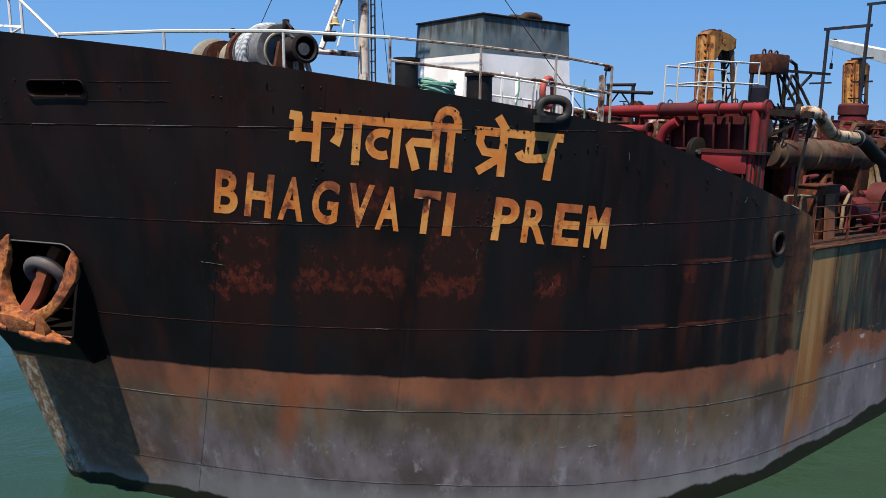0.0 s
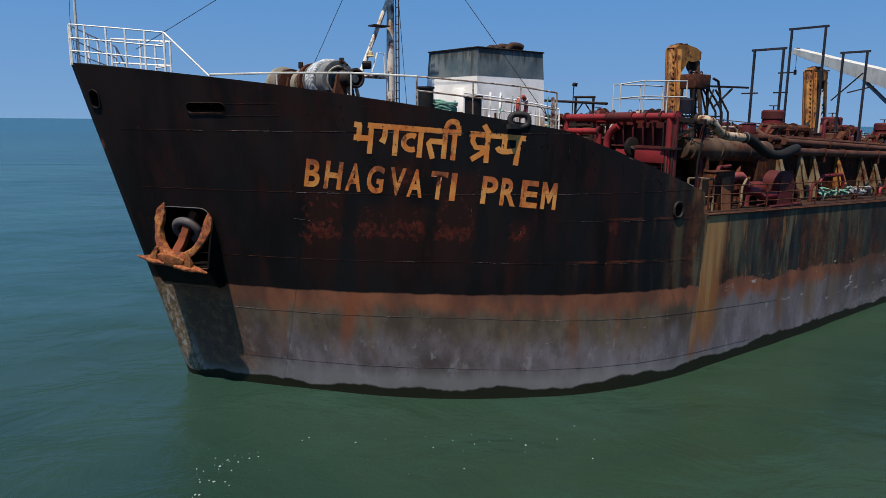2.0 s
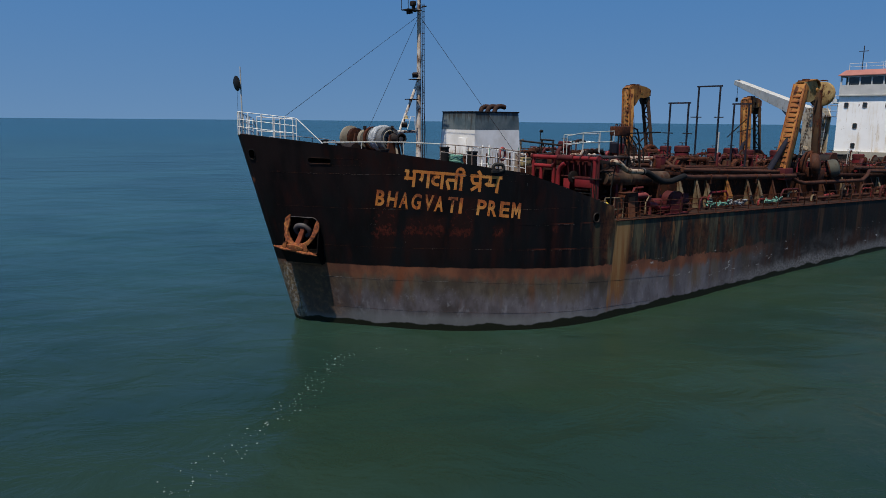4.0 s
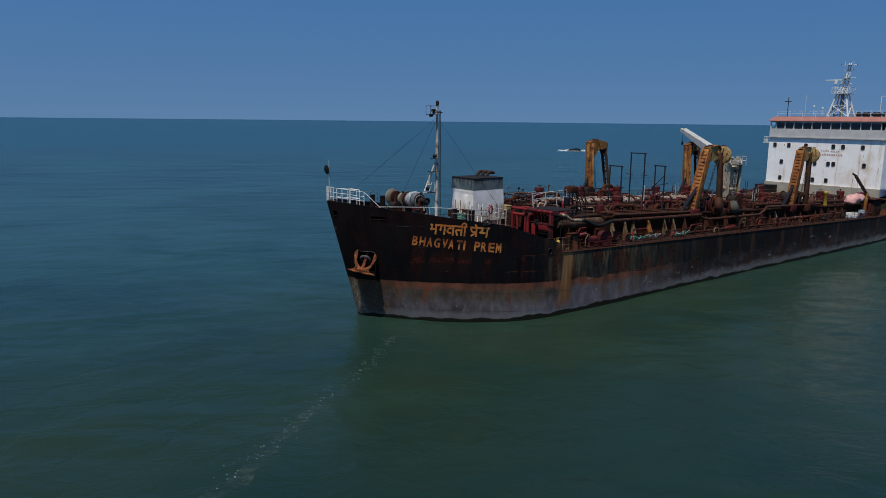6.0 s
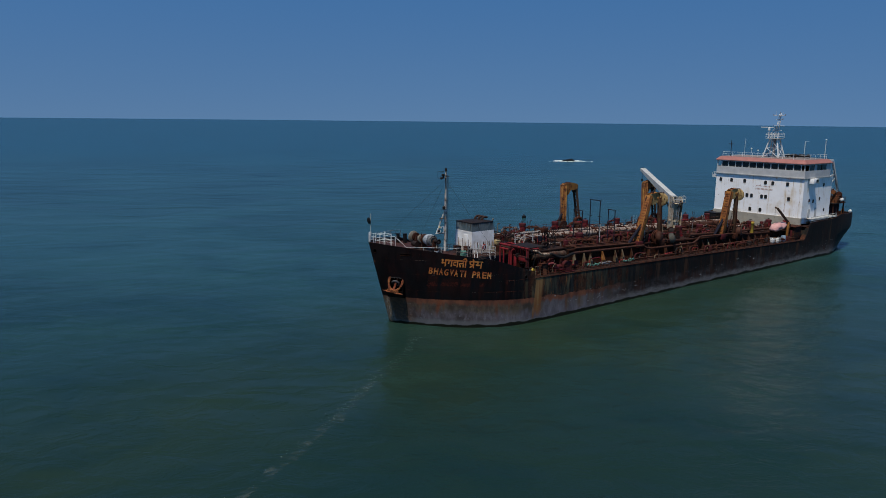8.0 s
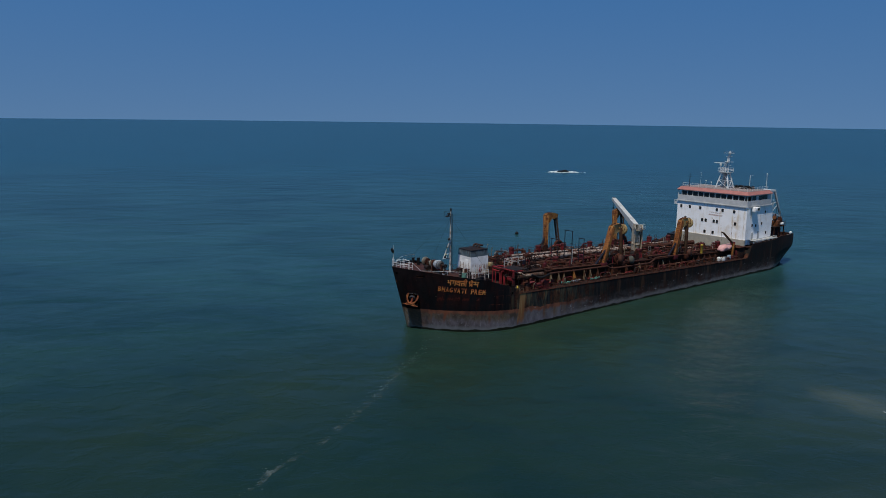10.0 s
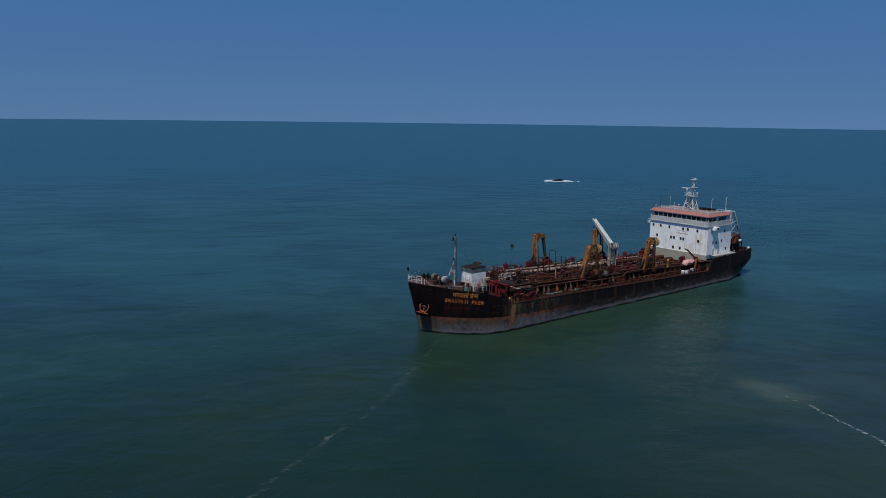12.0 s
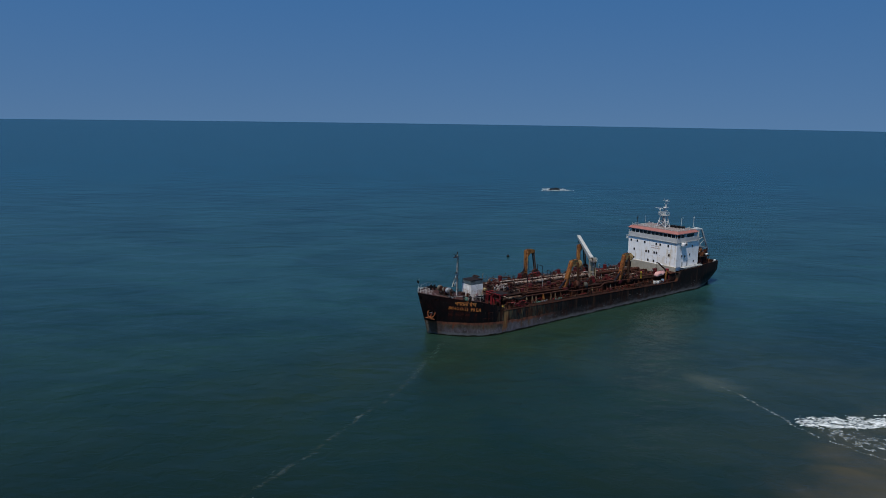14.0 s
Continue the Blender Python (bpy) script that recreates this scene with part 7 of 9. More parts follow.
pipe("cream_elbow_pipe", "peeling cream elbow pipe beside the pump frame", [(18.26, -9.92, 9.02), (18.32, -10.06, 9.03), (18.46, -10.17, 9.02), (18.64, -10.2, 8.97), (18.82, -10.2, 8.87), (19.02, -10.2, 8.74), (19.24, -10.2, 8.60), (19.5, -10.2, 8.50), (19.9, -10.2, 8.44), (20.5, -10.2, 8.41), (21.3, -10.2, 8.36)], 0.155, M_PEEL, seg=16)
solo("pipe_clip", Build().ring((20.95, -10.2, 8.39), 0.185, 0.03, (1, 0, -0.05), 20, 6), M_STEEL, "steel hose clip on the black hose", "clip")
pipe("black_hose", "thick black rubber hose sagging aft from the cream elbow", [(20.8, -10.2, 8.40), (21.2, -10.2, 8.36), (21.6, -10.2, 8.22), (22.0, -10.2, 8.04), (22.4, -10.2, 7.87), (22.9, -10.2, 7.73), (23.4, -10.2, 7.68), (23.9, -10.2, 7.70), (24.5, -10.15, 7.80), (25.1, -10.05, 7.89), (25.7, -9.85, 7.90)], 0.185, M_RUBBER, "", 0.0, seg=16)
pipe("discharge_pipe", "brown discharge pipe along the edge of the pipe shelf", [(25.4, -9.95, 7.90), (26.2, -9.55, 7.86), (27.0, -9.2, 7.74), (28.0, -9.0, 7.68), (34.0, -9.0, 7.46), (42.0, -9.0, 7.22)], 0.17, M_BROWNPIPE, "", 2.6, [(30.0, coam(30) - 0.7), (36.0, coam(36) - 0.7)], 14)
for k in range(6):
    pipe("thin_cable", "thin slack black cable over the pump frame", sag((18.25 + 0.1 * k, -8.8 - 0.08 * k, 9.25), (19.6 + 0.7 * k, -9.3 + 0.25 * k, 8.9 - 0.04 * k), 0.22 + 0.05 * k), 0.022, M_RUBBER, "slack cables", seg=6)

# ---- port side deck ----
posts = [18.6 + 2.05 * i for i in range(34)]
for a in range(0, 34, 11):
    xs3 = posts[a:a + 12]
    railing("deck_edge_rail", "rusty three-bar railing along the deck edge", [(x, -10.35, deck(x) + 0.02) for x in xs3], (0.36, 0.68, 1.0), 1.0, M_RUST, 0.034, 0.022, "deck edge rails")
    railing("deck_edge_rail", "rusty three-bar railing along the deck edge", [(x, 10.35, deck(x) + 0.02) for x in xs3], (0.36, 0.68, 1.0), 1.0, M_RUST, 0.034, 0.022, "deck edge rails")
solo("main_deck_plating", Build().plate([(18.05, deck(18) + 0.03), (88, deck(88) + 0.03), (88, deck(88) + 0.045), (18.05, deck(18) + 0.045)], 20.8, (0, 0, 0), (1, 0, 0), (0, 0, 1)), M_DECK, "rust-brown steel main deck plating", "deck")
cabinet("steel_cabinet", (20.5, -9.55, deck(20)), (1.05, 0.7, 1.45), M_RUST, "rusty brown steel cabinet by the deck edge", "cabinet")
cabinet("yellow_bin", (20.2, -8.4, deck(20)), (0.5, 0.4, 0.6), M_CREAM, "dull cream steel bin on the side deck", "bin")


def red_pump(x, y):
    """A pump in an arched red casing, with flanged pipes at its foot."""
    t = thing("deck_pump", (x, y, deck(x)), "red arched pump casing with flanged pipes", "pump", "deck pumps")
    z = deck(x)
    arch = [(-0.62, 0.1), (0.62, 0.1)] + [(0.62 * math.cos(a), 1.0 + 0.50 * math.sin(a)) for a in (radians(v) for v in range(0, 181, 15))]
    part("casing", Build().plate(arch, 0.75, (x, y, z), (1, 0, 0), (0, 0, 1)), M_DARKRED, t, "red arched casing plate")
    part("casing_flange", Build().tube([Vector((x + u, y - 0.39, z + v)) for u, v in arch[2:]], 0.025, 6), M_RUST, t)
    part("bed", Build().box((x, y, z + 0.07), (2.4, 1.0, 0.14), None, 0.03), M_DARKRED, t)
    part("inlet", Build().tube([(x - 0.7, y - 0.2, z + 0.55), (x - 1.7, y - 0.2, z + 0.55), (x - 2.0, y - 0.15, z + 0.75), (x - 2.6, y - 0.1, z + 0.80)], 0.17, 12), M_RED, t)
    part("motor", Build().lathe([(0, 0), (0.30, 0), (0.32, 0.05), (0.32, 0.85), (0.24, 0.92), (0, 0.92)], (x - 1.6, y + 0.45, z + 0.75), (1, 0, 0), 18), M_DARKRED, t)


red_pump(24.75, -9.72)
pipe("manifold_pipe", "red manifold pipe on the side deck", [(22.6, -8.5, deck(23) + 0.5), (28.0, -8.5, deck(28) + 0.5)], 0.14, M_RED, "side deck pipes", 1.4)
pipe("manifold_pipe", "red manifold pipe on the side deck", [(22.6, -8.4, deck(23) + 1.0), (27.2, -8.4, deck(27) + 1.0)], 0.11, M_RED, "side deck pipes", 1.4)
pipe("manifold_pipe", "rusty brown pipe on the side deck", [(39.5, -9.2, deck(39) + 0.35), (62, -9.2, deck(62) + 0.35)], 0.13, M_BROWNPIPE, "side deck pipes", 3.0)
pipe("manifold_pipe", "rusty brown pipe on the side deck", [(58, -8.9, deck(58) + 0.8), (78, -8.9, deck(78) + 0.8)], 0.16, M_RUST, "side deck pipes", 3.0)
for i, (x, l) in enumerate(((29.2, 2.6), (31.8, 2.2), (36.8, 2.4))):
    g = random.Random(20 + i)
    pts = [(x + l * k / 26, -9.6 + 0.3 * math.sin(k * 1.3) * g.random(), deck(x) + 0.45 + 0.22 * math.sin(k * 0.9) * g.random()) for k in range(27)]
    b = Build()
    for s in range(3):
        b.tube([(p[0], p[1] + 0.08 * s, p[2] - 0.06 * s + 0.05 * math.sin(3 * s + p[0] * 2)) for p in pts], 0.05, 6)
    solo("mooring_rope", b, M_GREENROPE if i != 1 else M_ROPE, "pale green mooring rope slung on the side deck", "rope", "side deck ropes")


def scrap_plate(x, y, w, h, lean, turn, material, label):
    """A loose plate with a bent lip, leaning on what stands behind it."""
    z = deck(x) + 0.05
    m = pose(0, 0, 0, lean, 0, turn).to_3x3()
    b = Build().plate([(-w / 2, 0), (w / 2, 0), (w / 2 - 0.04, h * 0.97), (-w / 2 + 0.03, h)], 0.025, (x, y, z), m @ Vector((1, 0, 0)), m @ Vector((0, 0, 1)))
    b.beam(Vector((x, y, z)) + m @ Vector((-w / 2, -0.03, h * 0.98)), Vector((x, y, z)) + m @ Vector((w / 2, -0.03, h * 0.98)), 0.07, 0.03)
    solo("scrap_plate", b, material, label, "steel plate", "scrap plates")


M_BRIGHTPLATE = worn("bright_rust_plate", (0.20, 0.075, 0.036), (0.105, 0.040, 0.022), 0.35, 0.85)
scrap_plate(18.7, -9.3, 0.75, 1.0, -12, 8, M_PALESTAY, "dull cream steel plate leaning on the side deck")
scrap_plate(19.45, -9.75, 0.45, 1.15, -8, -10, M_BRIGHTPLATE, "bright rusty plate leaning on the side deck")
scrap_plate(20.35, -10.02, 0.70, 1.25, -4, 3, M_BRIGHTPLATE, "bright rusty plate leaning on a cabinet")
scrap_plate(21.9, -9.3, 0.55, 1.35, -10, 14, M_COAM, "dark rusty plate leaning by the pump")
scrap_plate(27.3, -9.2, 0.70, 1.2, -14, -6, M_DARKRED, "dark red plate leaning by the coaming")
solo("yellow_sack", Build().lathe([(0, 0), (0.24, 0.02), (0.30, 0.18), (0.27, 0.46), (0.14, 0.62), (0.05, 0.66), (0.10, 0.74), (0, 0.76)], (18.95, -9.1, deck(20) + 0.32), (0.1, 0.05, 1), 14), M_YELLOW, "yellow sack tied at its neck", "sack")
M_PINKPIPE = worn("faded_red_pipe", (0.26, 0.060, 0.060), (0.16, 0.034, 0.036), 0.25, 0.7)
pipe("faded_pipe", "faded pink-red pipe across the side deck", [(21.6, -9.3, deck(22) + 1.25), (22.5, -9.3, deck(22) + 1.28), (22.9, -9.3, deck(23) + 1.1), (23.0, -9.3, deck(23) + 0.05)], 0.15, M_PINKPIPE)
pipe("hanging_hose", "black hose hanging from the elbow pipe to the deck", [(18.45, -10.12, 8.86), (18.42, -10.06, 8.4), (18.32, -9.98, 7.5), (18.36, -9.95, 6.6), (18.6, -9.8, deck(19) + 0.06)], 0.038, M_RUBBER, seg=8)
railing("pale_frame", "pale bent pipe frame on the side deck", [(17.95, -9.9, deck(18) + 0.03), (18.75, -9.9, deck(19) + 0.03), (19.6, -9.9, deck(20) + 0.03)], (0.45, 1.0), [1.25, 1.25, 1.2], M_PALESTAY, 0.045, 0.035)


# ---- odd gear on and round the hopper ----
def valve(at, s, material):
    t = thing("pipe_valve", at, "rusty flanged valve with a hand wheel", "valve", "hopper valves")
    x, y, z = at
    part("body", Build().lathe([(0, 0), (0.34 * s, 0), (0.34 * s, 0.08), (0.22 * s, 0.12), (0.30 * s, 0.45 * s), (0.2 * s, 0.7 * s), (0.08 * s, 0.75 * s), (0.06 * s, 1.1 * s), (0, 1.1 * s)], at, (0, 0, 1), 14), material, t)
    part("hand_wheel", Build().ring((x, y, z + 1.1 * s), 0.26 * s, 0.025, (0, 0, 1), 16, 5), M_DARKRED, t)


g = random.Random(11)
for i in range(26):
    x = 25 + 59 * (i + g.random() * 0.7) / 26
    y = g.choice((-6.6, -6.2, -4.6, 3.2, 6.4, 6.9)) + g.uniform(-0.3, 0.3)
    valve((x, y, coam(x) + 0.02), g.uniform(0.7, 1.2), g.choice((M_RUST, M_RED, M_DARKRED, M_BROWNPIPE)))
for i in range(20):
    x = 26 + 58 * (i + g.random() * 0.8) / 20
    y = g.choice((-6.3, 6.2, -5.4, 6.8)) + g.uniform(-0.3, 0.3)
    sx, sy, sz = g.uniform(0.5, 1.3), g.uniform(0.4, 0.9), g.uniform(0.35, 0.95)
    cabinet("deck_box", (x, y, coam(x)), (sx, sy, sz), g.choice((M_RUST, M_DARKRED, M_BROWNPIPE, M_DECK)), "rusty steel equipment box on the hopper deck", "box", "hopper boxes")
M_RAILDARK = worn("dark_rail_paint", (0.075, 0.045, 0.035), (0.13, 0.07, 0.05), 0.5, 0.7, scale=2.0)
for s in (-1, 1):
    for a in range(5):
        xs4 = [25 + 12.2 * a + 2.4 * k for k in range(6)]
        railing("hopper_rail", "rusty thin railing beside the hopper walkway", [(x, s * 5.15, coam(x) + 0.1) for x in xs4], (0.5, 1.0), 1.0, M_RAILDARK, 0.03, 0.022, "hopper rails")
        if s > 0:
            railing("hopper_rail", "rusty thin railing beside the hopper walkway", [(x, 7.8, coam(x) + 0.02) for x in xs4], (0.5, 1.0), 1.0, M_RAILDARK, 0.03, 0.022, "hopper rails")
for i in range(14):
    x0, y0 = 26 + 4.1 * i + g.uniform(0, 2), g.uniform(-6.8, 5.0)
    x1, y1 = x0 + g.uniform(2, 7), max(-7.2, min(6.5, y0 + g.uniform(-3, 3)))
    pipe("loose_hose", "slack black hose lying across the hopper gear", sag((x0, y0, coam(x0) + 1.1), (x1, y1, coam(x1) + 0.7), g.uniform(0.1, 0.45)), g.uniform(0.03, 0.07), M_RUBBER, "loose hoses", seg=5)
for i, (x, y, h) in enumerate(((27.3, 6.9, 1.6), (29.8, 7.0, 1.3), (34.0, 6.8, 1.8), (49.5, -6.8, 2.2), (57.0, -6.7, 1.9), (59.5, 6.9, 1.5), (72.5, -6.9, 1.7), (75.8, 6.9, 1.8), (80.5, -6.8, 1.5), (26.2, 7.0, 2.3))):
    t = thing("air_pipe", (x, y, coam(x)), "thin swan-neck air pipe on the hopper deck", "air pipe", "air pipes")
    z = coam(x)
    part("pipe", Build().tube([(x, y, z), (x, y, z + h), (x + 0.08, y, z + h + 0.16), (x + 0.24, y, z + h + 0.18), (x + 0.3, y, z + h + 0.02)], 0.06, 8), M_PALESTAY if i % 3 == 0 else M_RUST, t)
# the big saddle and winch amidships on the port side
def deck_winch(x, y, s):
    z = coam(x)
    t = thing("hoisting_winch", (x, y, z), "rusty hoisting winch with a wire drum", "winch", "hoisting winches")
    part("drum", Build().lathe([(0, 0), (0.85, 0), (0.85, 0.08), (0.55, 0.1), (0.55, 1.1), (0.85, 1.12), (0.85, 1.2), (0, 1.2)], (x, y - 0.6, z + 0.95), (0, 1, 0), 24), M_RUST, t)
    part("wire", Build().lathe([(0.55, 0.1), (0.68, 0.12), (0.68, 1.08), (0.55, 1.1)], (x, y - 0.6, z + 0.95), (0, 1, 0), 24), M_DARK, t)
    for dy in (-0.75, 0.75):
        part("side_frame", Build().plate([(-0.8, -0.95), (0.8, -0.95), (0.3, 0.3), (-0.3, 0.3)], 0.12, (x, y + dy, z + 0.95), (1, 0, 0), (0, 0, 1)), M_DECK, t)
    part("motor", Build().lathe([(0, 0), (0.33, 0), (0.33, 0.8), (0, 0.8)], (x + 0.6, y + 0.8, z + 0.5), (1, 0, 0), 16), M_DARKRED, t)


for x, y in ((49.3, -4.3), (70.5, -4.2), (41.0, 6.7), (62.5, 6.6), (53.0, -6.4)):
    deck_winch(x, y, 1)


# ---- tangle of pipework over the hopper and the side deck ----
def spool(x, y, z, run, up, side, r, material, group):
    """A short flanged run with two elbows and a valve."""
    t = thing("pipe_spool", (x, y, z), "rusty pipe spool with elbows and flanges", "pipe", group)
    pts = [(x, y, z), (x, y, z + up * 0.7), (x + 0.25 * up, y, z + up), (x + run * 0.5, y + side * 0.1, z + up), (x + run - 0.25, y + side, z + up), (x + run, y + side, z + up * 0.75), (x + run, y + side, z)]
    part("pipe", Build().tube(pts, r, 8), material, t)
    for p, ax in (((x, y, z + 0.06), (0, 0, 1)), ((x + run * 0.35, y + side * 0.08, z + up), (1, 0, 0)), ((x + run * 0.62, y + side * 0.3, z + up), (1, 0, 0)), ((x + run, y + side, z + 0.06), (0, 0, 1))):
        part("flange", Build().lathe([(r, -0.04), (r * 1.5, -0.04), (r * 1.5, 0.04), (r, 0.04)], p, ax, 10), M_RUST, t)


g = random.Random(404)
for i in range(64):
    x = 27.5 + 57 * (i + g.random()) / 64
    y = g.choice((-6.9, -6.4, -5.9, -3.4, -1.0, 3.2, 6.0, 6.8)) + g.uniform(-0.4, 0.4)
    spool(x, y, coam(x) - (0.02 if abs(y) > 5 else 0.25), g.uniform(1.2, 4.0), g.uniform(0.4, 1.4), g.uniform(-0.8, 0.8), g.choice((0.07, 0.1, 0.14, 0.2)), g.choice((M_RUST, M_RUST, M_BROWNPIPE, M_DARKRED, M_DARKRED, M_RED, M_PALEPIPE, M_DARK)), "hopper pipe spools")
for i in range(26):                                           # on the platform before the hopper
    x, y = 20.6 + 5.4 * g.random(), -6.6 + 9.4 * (i + g.random()) / 26
    spool(x, y, coam(24) + 0.07, g.uniform(0.8, 2.2), g.uniform(0.3, 1.2), g.uniform(-0.7, 0.7), g.choice((0.06, 0.09, 0.13, 0.18)), g.choice((M_RUST, M_BROWNPIPE, M_DARKRED, M_RED, M_DARK, M_PALEPIPE)), "platform pipe spools")
for i in range(10):
    x, y = 20.8 + 5.2 * g.random(), -6.2 + 9.0 * (i + 0.5 * g.random()) / 10
    cabinet("machinery_box", (x, y, coam(24) + 0.07), (g.uniform(0.4, 1.1), g.uniform(0.4, 0.9), g.uniform(0.3, 0.9)), g.choice((M_RUST, M_DARKRED, M_DECK, M_DARK)), "rusty steel box on the machinery platform", "box", "machinery boxes")
for i in range(34):
    x = 22.0 + 64 * (i + g.random()) / 34
    spool(x, g.uniform(-9.7, -8.9), deck(x) + 0.04, g.uniform(0.8, 2.6), g.uniform(0.35, 1.3), g.uniform(-0.3, 0.3), g.choice((0.05, 0.08, 0.12)), g.choice((M_RUST, M_BROWNPIPE, M_DARKRED, M_RED, M_DARK, M_PALESTAY)), "side deck pipe spools")
for i in range(16):
    x = 27 + 57 * (i + 0.8 * g.random()) / 16
    y = g.choice((-7.2, -6.0, 3.8, 6.4))
    h = g.uniform(1.2, 2.6)
    t = thing("steel_stanchion", (x, y, coam(x)), "bent rusty stanchion frame on the hopper deck", "frame", "stanchion frames")
    part("frame", Build().tube([(x, y, coam(x)), (x, y, coam(x) + h), (x + 0.9, y + 0.2, coam(x) + h * 0.96), (x + 0.95, y + 0.2, coam(x))], 0.035, 6), g.choice((M_DARK, M_RUST, M_GREYWHITE)), t)
    part("bar", Build().tube([(x, y, coam(x) + h * 0.5), (x + 0.93, y + 0.2, coam(x) + h * 0.45)], 0.03, 5), M_RUST, t)
for i in range(22):
    x = 26 + 60 * (i + g.random()) / 22
    rr = g.uniform(0.22, 0.45)
    t = thing("steel_drum", (x, g.choice((-6.5, -9.3, 6.6, -5.7)) + g.uniform(-0.2, 0.2), 0), "rusty upright drum among the pipes", "drum", "deck drums")
    on_side = t.location.y < -8.5
    zf = deck(x) + 0.04 if on_side else coam(x)
    t.location.z = zf
    part("barrel", Build().lathe([(0, 0), (rr, 0), (rr, 0.3), (rr * 1.04, 0.32), (rr, 0.34), (rr, 0.8), (rr * 0.9, 0.84), (0, 0.84)], (x, t.location.y, zf), (0, 0, 1), 14), g.choice((M_RUST, M_DARKRED, M_BROWNPIPE, M_DARK)), t)
    part("bung", Build().lathe([(0, 0.84), (0.06, 0.84), (0.06, 0.9), (0, 0.9)], (x + rr * 0.5, t.location.y, zf), (0, 0, 1), 8), M_STEEL, t)


# ---- small gear crowded over the hopper deck ----
def trunnion_casing(at, r, l, axis, material, label):
    t = thing("trunnion_casing", at, label, "casing", "trunnion casings")
    part("dome", Build().lathe([(0, 0), (r * 0.96, 0), (r, l * 0.12), (r, l * 0.55), (r * 0.86, l * 0.82), (r * 0.5, l * 0.97), (0, l)], at, axis, 22), material, t)
    part("rim", Build().ring(at, r, 0.07, axis, 24, 6), M_RUST, t)
    part("foot", Build().box((at[0], at[1], (at[2] + coam(at[0])) / 2 - 0.25), (r * 1.1, 0.7, max(0.3, at[2] - coam(at[0]))), None, 0.04), M_RUST, t)
    return t


M_GREYGREEN = worn("grey_green_casing", (0.085, 0.085, 0.070), (0.055, 0.052, 0.042), 0.42, 0.7)
trunnion_casing((46.4, -8.15, coam(46) + 0.75), 0.90, 0.7, (0.35, -0.9, 0.1), M_BROWNPIPE, "rust-brown rounded casing at a gantry's foot")
trunnion_casing((49.4, -8.20, coam(49) + 0.35), 0.78, 0.9, (0.5, -0.8, 0.25), M_GREYGREEN, "grey-green rounded casing at a gantry's foot")
trunnion_casing((68.6, -8.15, coam(68) + 0.50), 0.85, 0.9, (0.35, -0.9, 0.1), M_BROWNPIPE, "rust-brown rounded casing at a gantry's foot")


def hand_valve(x, y, z, h, m, lean=0.0):
    """A stop valve: flanged body, stem and hand wheel."""
    t = thing("stop_valve", (x, y, z), "rusty stop valve with a hand wheel", "valve", "stop valves")
    part("body", Build().lathe([(0, 0), (0.20, 0), (0.20, 0.06), (0.11, 0.10), (0.15, h * 0.45), (0.10, h * 0.6), (0.05, h * 0.62), (0.03, h)], (x, y, z), (lean, 0, 1), 12), m, t)
    part("hand_wheel", Build().ring((x + lean * h, y, z + h), 0.19, 0.025, (lean, 0, 1), 14, 5).beam((x + lean * h - 0.19, y, z + h), (x + lean * h + 0.19, y, z + h), 0.03), g_valve.choice((M_DARK, M_RED, M_RUST)), t)


def standpipe(x, y, z, h, r, m):
    """A goose-neck air pipe."""
    t = thing("goose_neck_vent", (x, y, z), "rusty goose-neck air pipe on the hopper deck", "vent", "goose-neck vents")
    part("pipe", Build().tube([(x, y, z), (x, y, z + h)] + [(x + 2 * r * (1 - math.cos(a)), y, z + h + 2 * r * math.sin(a)) for a in (0.5, 1.0, 1.57, 2.1, 2.6)] + [(x + 4 * r, y, z + h - r)], r, 8), m, t)
    part("flange", Build().lathe([(r, 0), (r * 1.9, 0), (r * 1.9, 0.05), (r, 0.05)], (x, y, z), (0, 0, 1), 12), M_RUST, t)


g_valve = random.Random(404)
tones = (M_RUST, M_RUST, M_BROWNPIPE, M_DARKRED, M_RED, M_DARK)
for k in range(64):
    x, y = g_valve.uniform(27.5, 85.0), g_valve.choice((-7.4, -7.0, -6.4, -5.9, -5.4, 5.4, 6.2, 7.0)) + g_valve.uniform(-0.2, 0.2)
    hand_valve(x, y, coam(x), g_valve.uniform(0.5, 1.1), g_valve.choice(tones), g_valve.uniform(-0.12, 0.12))
for k in range(34):
    x, y = g_valve.uniform(27.5, 85.0), g_valve.choice((-7.5, -6.6, -5.3, 5.3, 6.8)) + g_valve.uniform(-0.2, 0.2)
    standpipe(x, y, coam(x), g_valve.uniform(0.5, 1.3), g_valve.choice((0.05, 0.07, 0.09)), g_valve.choice(tones))
for y, x0, x1, m in ((-5.15, 30.0, 84.0, M_RUST), (5.15, 28.0, 84.0, M_RUST), (-7.85, 48.0, 63.0, M_DARK)):
    n = int((x1 - x0) / 2.0)
    railing("walkway_handrail", "thin rusty handrail along the hopper walkway", [(x0 + (x1 - x0) * k / n, y, coam(x0 + (x1 - x0) * k / n)) for k in range(n + 1)], (0.52, 1.0), [0.95 + 0.06 * math.sin(3.1 * k) for k in range(n + 1)], m, 0.022, 0.020, "hopper handrails")
